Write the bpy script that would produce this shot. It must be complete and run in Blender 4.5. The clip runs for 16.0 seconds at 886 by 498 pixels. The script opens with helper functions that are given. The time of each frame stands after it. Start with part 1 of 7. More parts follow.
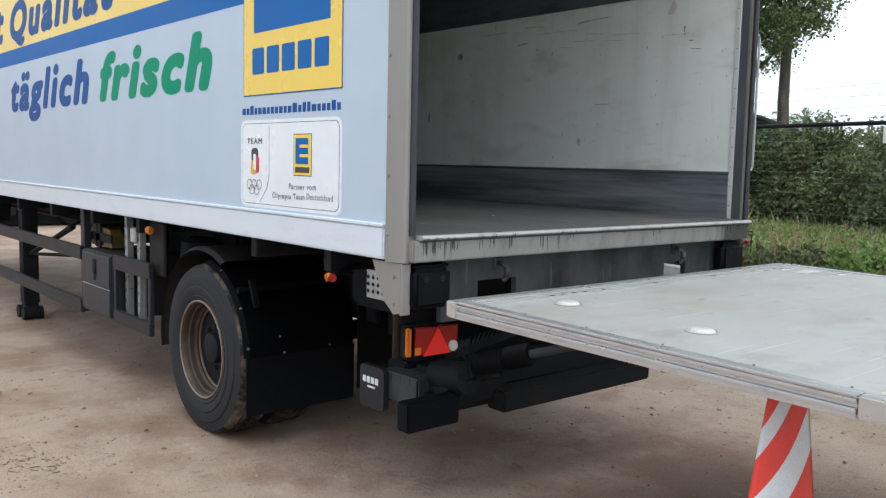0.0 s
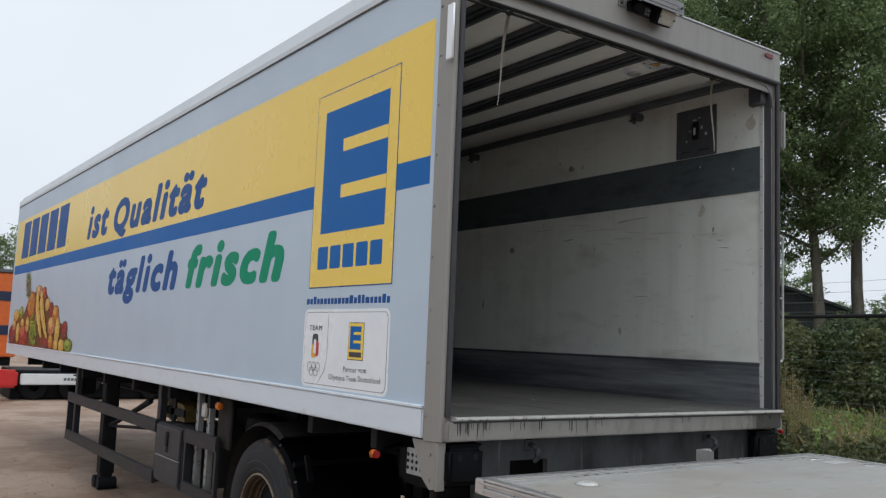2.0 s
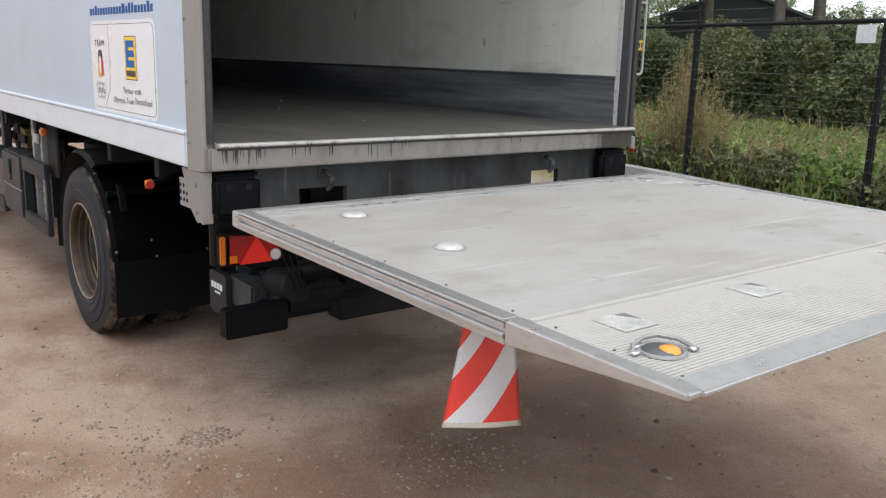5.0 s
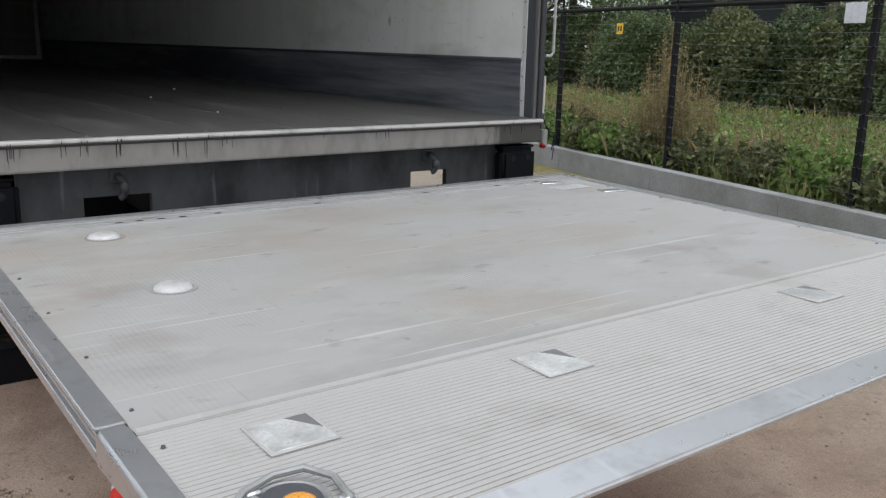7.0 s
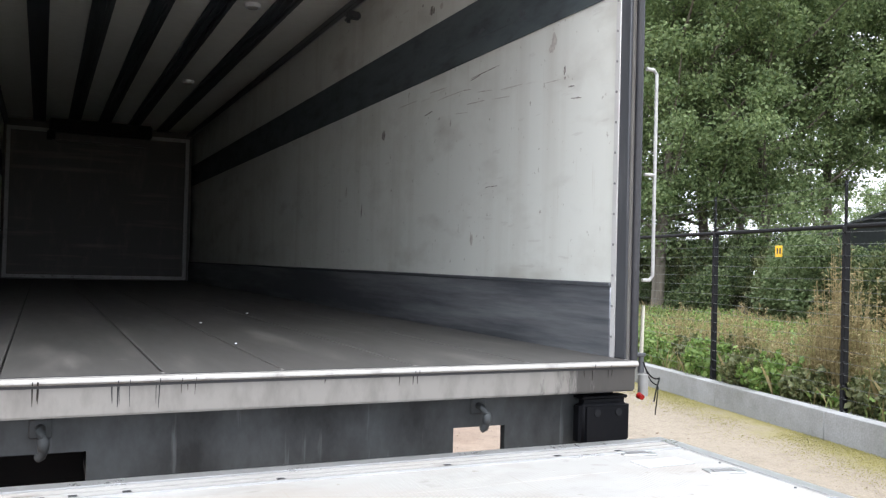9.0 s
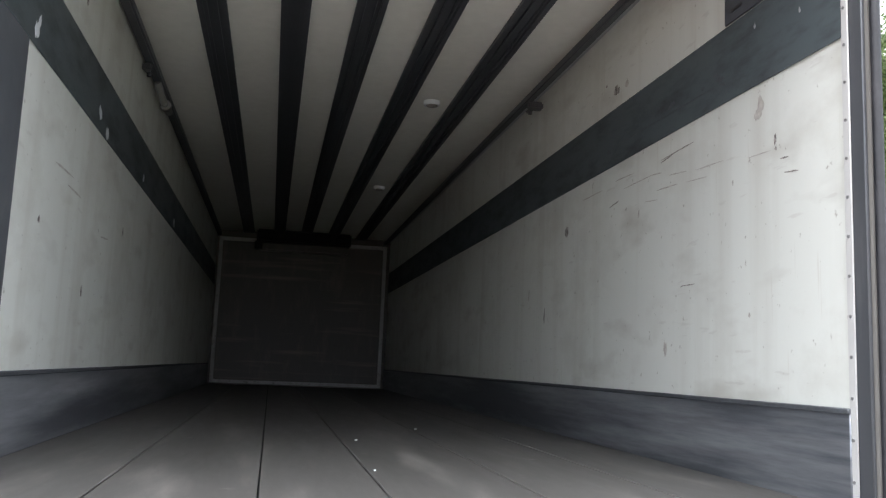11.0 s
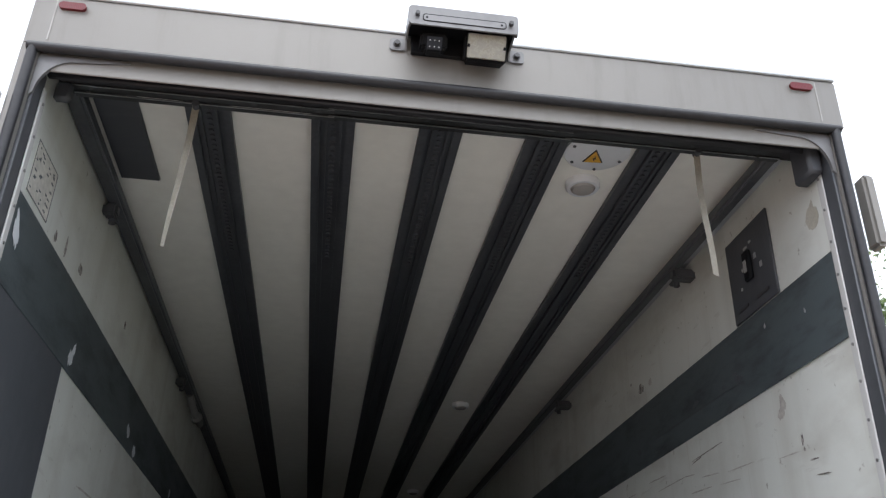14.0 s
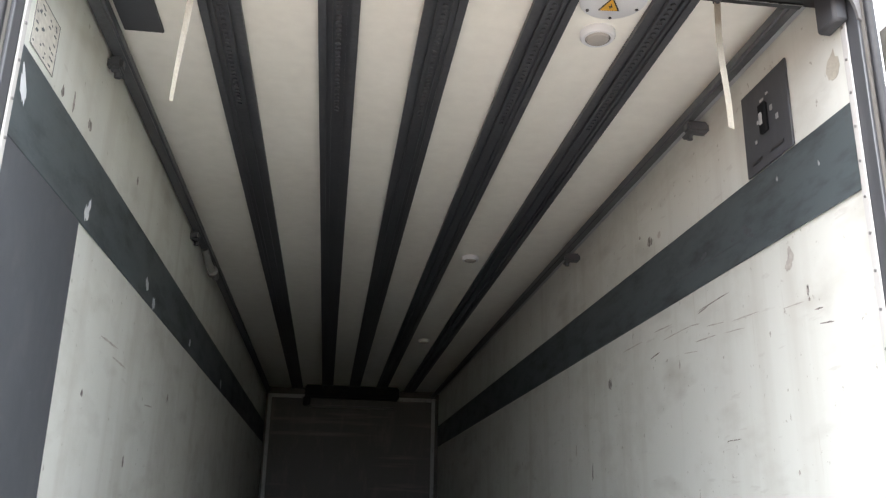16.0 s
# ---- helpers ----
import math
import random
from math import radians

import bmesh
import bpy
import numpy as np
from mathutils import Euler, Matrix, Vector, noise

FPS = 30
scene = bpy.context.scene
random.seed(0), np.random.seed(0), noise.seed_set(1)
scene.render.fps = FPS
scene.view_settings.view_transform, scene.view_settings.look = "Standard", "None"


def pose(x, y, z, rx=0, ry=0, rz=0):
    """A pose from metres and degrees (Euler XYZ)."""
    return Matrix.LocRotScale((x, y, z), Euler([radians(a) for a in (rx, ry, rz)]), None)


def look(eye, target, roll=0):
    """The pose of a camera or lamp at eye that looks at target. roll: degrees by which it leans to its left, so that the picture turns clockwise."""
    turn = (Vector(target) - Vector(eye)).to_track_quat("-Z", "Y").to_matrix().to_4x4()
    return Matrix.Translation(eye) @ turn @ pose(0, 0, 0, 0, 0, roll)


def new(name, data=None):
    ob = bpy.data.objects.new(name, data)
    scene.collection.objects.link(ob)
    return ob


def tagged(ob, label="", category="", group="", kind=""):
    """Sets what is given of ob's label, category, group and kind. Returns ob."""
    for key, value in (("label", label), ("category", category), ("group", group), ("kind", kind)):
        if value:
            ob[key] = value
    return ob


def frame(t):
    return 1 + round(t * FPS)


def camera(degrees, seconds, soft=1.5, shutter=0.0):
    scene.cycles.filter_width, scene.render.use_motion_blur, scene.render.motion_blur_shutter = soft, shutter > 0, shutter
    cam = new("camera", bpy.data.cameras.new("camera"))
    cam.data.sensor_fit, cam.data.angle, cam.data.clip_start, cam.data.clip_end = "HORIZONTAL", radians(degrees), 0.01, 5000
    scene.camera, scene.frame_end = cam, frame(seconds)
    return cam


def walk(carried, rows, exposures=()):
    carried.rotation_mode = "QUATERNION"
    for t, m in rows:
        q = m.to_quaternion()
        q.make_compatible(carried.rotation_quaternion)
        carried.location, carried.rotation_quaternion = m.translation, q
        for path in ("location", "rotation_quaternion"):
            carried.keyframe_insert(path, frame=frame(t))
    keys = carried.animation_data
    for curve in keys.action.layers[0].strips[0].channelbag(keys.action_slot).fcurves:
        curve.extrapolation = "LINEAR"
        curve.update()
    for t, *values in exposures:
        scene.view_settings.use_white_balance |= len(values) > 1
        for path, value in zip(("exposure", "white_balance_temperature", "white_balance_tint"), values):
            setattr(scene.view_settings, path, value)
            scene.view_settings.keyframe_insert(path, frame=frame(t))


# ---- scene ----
cam = camera(54.6, 16.0, soft=1.3)
PATH = [
    (0, (-2.093, -2.714, 1.577), (-0.801, -1.2, 1.377), 1.3),
    (0.5, (-2.235, -2.882, 1.592), (-1.04, -1.29, 1.405), 1.7),
    (1, (-2.286, -3.023, 1.581), (-1.112, -1.406, 1.492), 2.0),
    (1.5, (-2.263, -3.104, 1.589), (-1.093, -1.483, 1.639), 2.1),
    (2, (-2.242, -3.16, 1.618), (-1.093, -1.537, 1.831), 2.3),
    (2.5, (-2.211, -3.195, 1.649), (-1.073, -1.587, 1.997), 2.4),
    (3, (-2.098, -3.297, 1.657), (-0.957, -1.706, 2.067), 2.3),
    (3.5, (-1.965, -3.359, 1.633), (-0.801, -1.761, 1.936), 1.7),
    (4, (-1.771, -3.301, 1.663), (-0.576, -1.701, 1.559), 1.6),
    (4.5, (-1.555, -3.237, 1.665), (-0.363, -1.672, 1.306), 1.4),
    (5, (-1.305, -3.272, 1.643), (-0.108, -1.731, 1.206), 1.6),
    (5.2, (-1.203, -3.274, 1.639), (0.0, -1.739, 1.197), 1.6),
    (7.3, (-0.139, -3.048, 1.598), (0.997, -1.469, 1.133), 1.1),
    (7.5, (-0.05, -3.023, 1.585), (1.033, -1.38, 1.225), 0.6),
    (8, (0.184, -2.877, 1.571), (1.232, -1.182, 1.403), 0.9),
    (8.5, (0.365, -2.717, 1.599), (1.296, -0.949, 1.503), 1.3),
    (9, (0.579, -2.564, 1.612), (1.426, -0.753, 1.649), 1.5),
    (9.5, (0.725, -2.406, 1.606), (1.402, -0.525, 1.645), 1.7),
    (9.7, (0.763, -2.325, 1.598), (1.285, -0.395, 1.641), 1.9),
    (11.8, (0.944, -2.074, 1.661), (1.287, -0.145, 2.062), 1.8),
    (12, (0.946, -2.084, 1.667), (1.277, -0.156, 2.084), 1.6),
    (12.5, (0.962, -2.119, 1.685), (1.287, -0.207, 2.17), 1.3),
    (13, (0.977, -2.131, 1.685), (1.265, -0.27, 2.358), 1.1),
    (13.5, (0.99, -2.133, 1.69), (1.238, -0.338, 2.538), 1.1),
    (14, (0.985, -2.132, 1.688), (1.221, -0.367, 2.6), 1.2),
    (14.5, (0.987, -2.129, 1.691), (1.218, -0.373, 2.621), 1.1),
    (15, (0.973, -2.129, 1.688), (1.208, -0.343, 2.556), 1.1),
    (15.5, (0.976, -2.128, 1.684), (1.21, -0.258, 2.355), 1.2),
    (16, (0.973, -2.132, 1.686), (1.213, -0.239, 2.285), 1.1),
]
EXPOSURES = [(0, 0.92, 6250, 3), (0.7, 0.8, 6350, 4), (1.5, 0.26, 6350, 3), (2, 0.27, 6450, 5), (2.5, 0.02, 6500, 6), (3, 0.02, 6550, 9), (3.5, 0.36, 6650, 10), (4, 0.76, 6700, 8), (4.5, 1.11, 6750, 8), (5, 0.93, 6750, 8), (7.5, 0.62, 6480, 8), (8, 1.19, 6500, 9), (8.5, 1.44, 6500, 9), (9, 1.84, 6450, 9), (9.7, 1.94, 6450, 9), (11.8, 2.4, 6500, 9), (12.5, 2.62, 6500, 9), (13, 2.41, 6500, 9), (13.5, 2.01, 6400, 9), (14, 1.28, 6350, 9), (14.6, 1.15, 6350, 9), (15, 1.25, 6350, 9), (15.5, 2.42, 6600, 9), (16, 2.68, 6700, 9)]
walk(cam, [(t, look(eye, target, roll)) for t, eye, target, roll in PATH], EXPOSURES)

# ---- world and light: a bright, even overcast sky ----
world = bpy.data.worlds.new("overcast_sky")
scene.world = world
world.use_nodes = True
wn, wl = world.node_tree.nodes, world.node_tree.links
sky = wn.new("ShaderNodeTexSky")
sky.sky_type, sky.sun_disc = "NISHITA", False
sky.sun_elevation, sky.sun_rotation = radians(71), radians(200)
sky.air_density, sky.dust_density, sky.ozone_density = 1.0, 4.0, 1.0
hs = wn.new("ShaderNodeHueSaturation")
hs.inputs["Saturation"].default_value = 0.12
hs.inputs["Value"].default_value = 0.55
cloud = wn.new("ShaderNodeMix")
cloud.data_type = "RGBA"
cloud.inputs[0].default_value = 0.8
cloud.inputs[7].default_value = (5.48, 5.72, 6.42, 1)
wl.new(sky.outputs[0], hs.inputs["Color"])
wl.new(hs.outputs[0], cloud.inputs[6])
veil = wn.new("ShaderNodeTexNoise")
veil.inputs["Scale"].default_value, veil.inputs["Detail"].default_value = 1.7, 4
depth = wn.new("ShaderNodeMapRange")
depth.inputs[1].default_value, depth.inputs[2].default_value, depth.inputs[3].default_value, depth.inputs[4].default_value = 0.3, 0.7, 0.94, 1.06
wl.new(veil.outputs[0], depth.inputs[0])
soft_cloud = wn.new("ShaderNodeVectorMath")
soft_cloud.operation = "SCALE"
wl.new(cloud.outputs[2], soft_cloud.inputs[0])
wl.new(depth.outputs[0], soft_cloud.inputs[3])
wl.new(soft_cloud.outputs[0], wn["Background"].inputs[0])
wn["Background"].inputs[1].default_value = 0.141
sun = new("sun", bpy.data.lights.new("sun", "SUN"))
sun.data.energy, sun.data.angle, sun.data.color = 1.2, radians(70), (1.0, 0.99, 0.98)
sun.matrix_world = look((0, 0, 20), (2.4, 6.5, 0))


# ---- materials ----
def nodes_of(name):
    m = bpy.data.materials.new(name)
    m.use_nodes = True
    nt = m.node_tree
    return m, nt.nodes, nt.links, nt.nodes["Principled BSDF"]


def mat(name, c1, c2=None, rough=0.6, metal=0.0, scale=3.0, fine=60.0, bump=0.12, grain=0.12, stretch=(1, 1, 1), spec=0.5, contrast=(0.35, 0.65), coat=0.0, vary=0.0):
    """A two-scale surface: broad patches from c1 to c2, a fine grain and a fine relief."""
    m, n, l, p = nodes_of(name)
    c2 = c2 or tuple(v * 0.8 for v in c1)
    tc = n.new("ShaderNodeTexCoord")
    mp = n.new("ShaderNodeMapping")
    mp.inputs["Scale"].default_value = stretch
    l.new(tc.outputs["Object"], mp.inputs[0])
    big = n.new("ShaderNodeTexNoise")
    big.inputs["Scale"].default_value, big.inputs["Detail"].default_value, big.inputs["Roughness"].default_value = scale, 6, 0.6
    small = n.new("ShaderNodeTexNoise")
    small.inputs["Scale"].default_value, small.inputs["Detail"].default_value = fine, 4
    l.new(mp.outputs[0], big.inputs[0])
    l.new(mp.outputs[0], small.inputs[0])
    ramp = n.new("ShaderNodeMapRange")
    ramp.inputs[1].default_value, ramp.inputs[2].default_value = contrast
    l.new(big.outputs[0], ramp.inputs[0])
    mix = n.new("ShaderNodeMix")
    mix.data_type = "RGBA"
    mix.inputs[6].default_value, mix.inputs[7].default_value = (*c1, 1), (*c2, 1)
    l.new(ramp.outputs[0], mix.inputs[0])
    gr = n.new("ShaderNodeMapRange")
    gr.inputs[1].default_value, gr.inputs[2].default_value = 0.3, 0.7
    gr.inputs[3].default_value, gr.inputs[4].default_value = 1 - grain, 1 + grain
    l.new(small.outputs[0], gr.inputs[0])
    mul = n.new("ShaderNodeVectorMath")
    mul.operation = "SCALE"
    l.new(mix.outputs[2], mul.inputs[0])
    l.new(gr.outputs[0], mul.inputs[3])
    out = mul.outputs[0]
    if vary:
        oi = n.new("ShaderNodeObjectInfo")
        vr = n.new("ShaderNodeMapRange")
        vr.inputs[3].default_value, vr.inputs[4].default_value = 1 - vary, 1 + vary
        l.new(oi.outputs["Random"], vr.inputs[0])
        m2 = n.new("ShaderNodeVectorMath")
        m2.operation = "SCALE"
        l.new(out, m2.inputs[0])
        l.new(vr.outputs[0], m2.inputs[3])
        out = m2.outputs[0]
    l.new(out, p.inputs["Base Color"])
    rr = n.new("ShaderNodeMapRange")
    rr.inputs[3].default_value, rr.inputs[4].default_value = max(0.02, rough - 0.12), min(1, rough + 0.1)
    l.new(big.outputs[0], rr.inputs[0])
    l.new(rr.outputs[0], p.inputs["Roughness"])
    p.inputs["Metallic"].default_value = metal
    p.inputs["Specular IOR Level"].default_value = spec
    p.inputs["Coat Weight"].default_value = coat
    if bump:
        b = n.new("ShaderNodeBump")
        b.inputs["Strength"].default_value, b.inputs["Distance"].default_value = bump, 0.01
        l.new(small.outputs[0], b.inputs["Height"])
        l.new(b.outputs[0], p.inputs["Normal"])
    return m


def streaked(name, base, dirt, amount=0.5, rough=0.5, metal=0.0, along=(9, 9, 0.7), scale=2.5, spots=14.0, bump=0.06, scuff=0.35, spec=0.5, edge=(0.52, 0.78)):
    """A painted or metal surface with drips along one axis, scuffs and small chips of dirt."""
    m, n, l, p = nodes_of(name)
    tc = n.new("ShaderNodeTexCoord")
    mp = n.new("ShaderNodeMapping")
    mp.inputs["Scale"].default_value = along
    l.new(tc.outputs["Object"], mp.inputs[0])
    drip = n.new("ShaderNodeTexNoise")
    drip.inputs["Scale"].default_value, drip.inputs["Detail"].default_value, drip.inputs["Roughness"].default_value = scale, 8, 0.65
    l.new(mp.outputs[0], drip.inputs[0])
    r1 = n.new("ShaderNodeMapRange")
    r1.inputs[1].default_value, r1.inputs[2].default_value = edge
    r1.inputs[4].default_value = amount
    l.new(drip.outputs[0], r1.inputs[0])
    sp = n.new("ShaderNodeTexNoise")
    sp.inputs["Scale"].default_value, sp.inputs["Detail"].default_value, sp.inputs["Roughness"].default_value = spots, 10, 0.7
    l.new(tc.outputs["Object"], sp.inputs[0])
    r2 = n.new("ShaderNodeMapRange")
    r2.inputs[1].default_value, r2.inputs[2].default_value = 0.64, 0.74
    r2.inputs[4].default_value = scuff
    l.new(sp.outputs[0], r2.inputs[0])
    mx = n.new("ShaderNodeMath")
    mx.operation = "MAXIMUM"
    l.new(r1.outputs[0], mx.inputs[0])
    l.new(r2.outputs[0], mx.inputs[1])
    mix = n.new("ShaderNodeMix")
    mix.data_type = "RGBA"
    mix.inputs[6].default_value, mix.inputs[7].default_value = (*base, 1), (*dirt, 1)
    l.new(mx.outputs[0], mix.inputs[0])
    l.new(mix.outputs[2], p.inputs["Base Color"])
    rr = n.new("ShaderNodeMapRange")
    rr.inputs[3].default_value, rr.inputs[4].default_value = max(0.03, rough - 0.1), min(1, rough + 0.2)
    l.new(drip.outputs[0], rr.inputs[0])
    l.new(rr.outputs[0], p.inputs["Roughness"])
    p.inputs["Metallic"].default_value = metal
    p.inputs["Specular IOR Level"].default_value = spec
    if bump:
        b = n.new("ShaderNodeBump")
        b.inputs["Strength"].default_value, b.inputs["Distance"].default_value = bump, 0.01
        l.new(sp.outputs[0], b.inputs["Height"])
        l.new(b.outputs[0], p.inputs["Normal"])
    return m


def layered(m, layers):
    """Further stains and streaks of tone over a surface: for each its stretch, turn, threshold, colour and strength."""
    n, l, p = m.node_tree.nodes, m.node_tree.links, m.node_tree.nodes["Principled BSDF"]
    tc = n.new("ShaderNodeTexCoord")
    last = p.inputs["Base Color"].links[0].from_socket
    for scl, turn, lo, hi, col, amt in layers:
        mp = n.new("ShaderNodeMapping")
        mp.inputs["Scale"].default_value = scl
        mp.inputs["Rotation"].default_value = (turn if scl[0] == 1 else 0, 0, turn if scl[0] != 1 else 0)
        t = n.new("ShaderNodeTexNoise")
        t.inputs["Scale"].default_value, t.inputs["Detail"].default_value = 1.0, 8
        r = n.new("ShaderNodeMapRange")
        r.inputs[1].default_value, r.inputs[2].default_value, r.inputs[4].default_value = lo, hi, amt
        x = n.new("ShaderNodeMix")
        x.data_type = "RGBA"
        x.inputs[7].default_value = (*col, 1)
        l.new(tc.outputs["Object"], mp.inputs[0])
        l.new(mp.outputs[0], t.inputs[0])
        l.new(t.outputs[0], r.inputs[0])
        l.new(r.outputs[0], x.inputs[0])
        l.new(last, x.inputs[6])
        last = x.outputs[2]
    l.new(last, p.inputs["Base Color"])
    return m


def end_stain(m, x0, x1, colour, amount):
    """A dark oily stain that spreads over one end of a long part, ragged at its edge."""
    n, l, p = m.node_tree.nodes, m.node_tree.links, m.node_tree.nodes["Principled BSDF"]
    tc, axes, t, add, r, x = n.new("ShaderNodeTexCoord"), n.new("ShaderNodeSeparateXYZ"), n.new("ShaderNodeTexNoise"), n.new("ShaderNodeMath"), n.new("ShaderNodeMapRange"), n.new("ShaderNodeMix")
    mp = n.new("ShaderNodeMapping")
    mp.inputs["Scale"].default_value = (3, 1, 0.7)
    l.new(tc.outputs["Object"], mp.inputs[0])
    l.new(tc.outputs["Object"], axes.inputs[0])
    l.new(mp.outputs[0], t.inputs[0])
    t.inputs["Scale"].default_value, t.inputs["Detail"].default_value, t.inputs["Roughness"].default_value = 6.0, 7, 0.7
    add.operation = "MULTIPLY_ADD"
    add.inputs[1].default_value = 0.9
    l.new(t.outputs[0], add.inputs[0])
    l.new(axes.outputs[0], add.inputs[2])
    r.inputs[1].default_value, r.inputs[2].default_value, r.inputs[4].default_value = x0 + 0.45, x1 + 0.45, amount
    l.new(add.outputs[0], r.inputs[0])
    x.data_type = "RGBA"
    x.inputs[7].default_value = (*colour, 1)
    l.new(p.inputs["Base Color"].links[0].from_socket, x.inputs[6])
    l.new(r.outputs[0], x.inputs[0])
    l.new(x.outputs[2], p.inputs["Base Color"])
    return m


def grooved(name, base, dirt):
    """A pale deck of fine lengthwise grooves, worn smooth in patches, with brown stains and scratches."""
    m = streaked(name, base, dirt, amount=0.6, rough=0.52, metal=0.1, spec=0.3, along=(1.1, 2.0, 1), scale=1.5, scuff=0.5, spots=9, bump=0.0, edge=(0.5, 0.82))
    n, l, p = m.node_tree.nodes, m.node_tree.links, m.node_tree.nodes["Principled BSDF"]
    tc = n.new("ShaderNodeTexCoord")
    wave = n.new("ShaderNodeTexWave")
    wave.bands_direction, wave.wave_profile = "X", "SIN"
    wave.inputs["Scale"].default_value = 26
    worn = n.new("ShaderNodeTexNoise")
    worn.inputs["Scale"].default_value, worn.inputs["Detail"].default_value = 2.2, 5
    mask = n.new("ShaderNodeMapRange")
    mask.inputs[1].default_value, mask.inputs[2].default_value = 0.42, 0.62
    mask.inputs[3].default_value = 0.06
    mul = n.new("ShaderNodeMath")
    mul.operation = "MULTIPLY"
    b = n.new("ShaderNodeBump")
    b.inputs["Strength"].default_value, b.inputs["Distance"].default_value = 0.5, 0.002
    l.new(tc.outputs["Object"], wave.inputs[0])
    l.new(tc.outputs["Object"], worn.inputs[0])
    l.new(worn.outputs[0], mask.inputs[0])
    l.new(wave.outputs[1], mul.inputs[0])
    l.new(mask.outputs[0], mul.inputs[1])
    l.new(mul.outputs[0], b.inputs["Height"])
    l.new(b.outputs[0], p.inputs["Normal"])
    return layered(m, (((1.2, 55, 1), 0.25, 0.64, 0.68, (0.60, 0.59, 0.57), 0.4), ((50, 1.6, 1), 0.1, 0.66, 0.70, (0.27, 0.25, 0.225), 0.4), ((24, 24, 24), 0.0, 0.68, 0.73, (0.20, 0.175, 0.15), 0.6), ((5, 9, 1), 0.4, 0.58, 0.74, (0.46, 0.455, 0.44), 0.3), ((1.3, 2.0, 1), 0.3, 0.46, 0.66, (0.30, 0.262, 0.222), 0.6), ((6, 14, 1), 0.2, 0.64, 0.72, (0.17, 0.155, 0.138), 0.5), ((2.5, 2.5, 1), 0.0, 0.62, 0.70, (0.22, 0.19, 0.16), 0.35)))


def lens_mat(name, colour, rough=0.12, emit=0.0):
    m, n, l, p = nodes_of(name)
    p.inputs["Base Color"].default_value = (*colour, 1)
    p.inputs["Roughness"].default_value = rough
    p.inputs["Coat Weight"].default_value = 0.15
    p.inputs["Specular IOR Level"].default_value = 0.3
    if emit:
        p.inputs["Emission Color"].default_value = (*colour, 1)
        p.inputs["Emission Strength"].default_value = emit
    ribs = n.new("ShaderNodeTexWave")
    ribs.inputs["Scale"].default_value = 60
    tc = n.new("ShaderNodeTexCoord")
    l.new(tc.outputs["Object"], ribs.inputs[0])
    b = n.new("ShaderNodeBump")
    b.inputs["Strength"].default_value, b.inputs["Distance"].default_value = 0.2, 0.004
    l.new(ribs.outputs[1], b.inputs["Height"])
    l.new(b.outputs[0], p.inputs["Normal"])
    return m


def leaf_mat(name, c1, c2, trans=0.3):
    m, n, l, p = nodes_of(name)
    geo = n.new("ShaderNodeNewGeometry")
    mix = n.new("ShaderNodeMix")
    mix.data_type = "RGBA"
    mix.inputs[6].default_value, mix.inputs[7].default_value = (*c1, 1), (*c2, 1)
    l.new(geo.outputs["Random Per Island"], mix.inputs[0])
    l.new(mix.outputs[2], p.inputs["Base Color"])
    p.inputs["Roughness"].default_value = 0.55
    tr = n.new("ShaderNodeBsdfTranslucent")
    l.new(mix.outputs[2], tr.inputs[0])
    ms = n.new("ShaderNodeMixShader")
    ms.inputs[0].default_value = trans
    l.new(p.outputs[0], ms.inputs[1])
    l.new(tr.outputs[0], ms.inputs[2])
    l.new(ms.outputs[0], n["Material Output"].inputs[0])
    return m


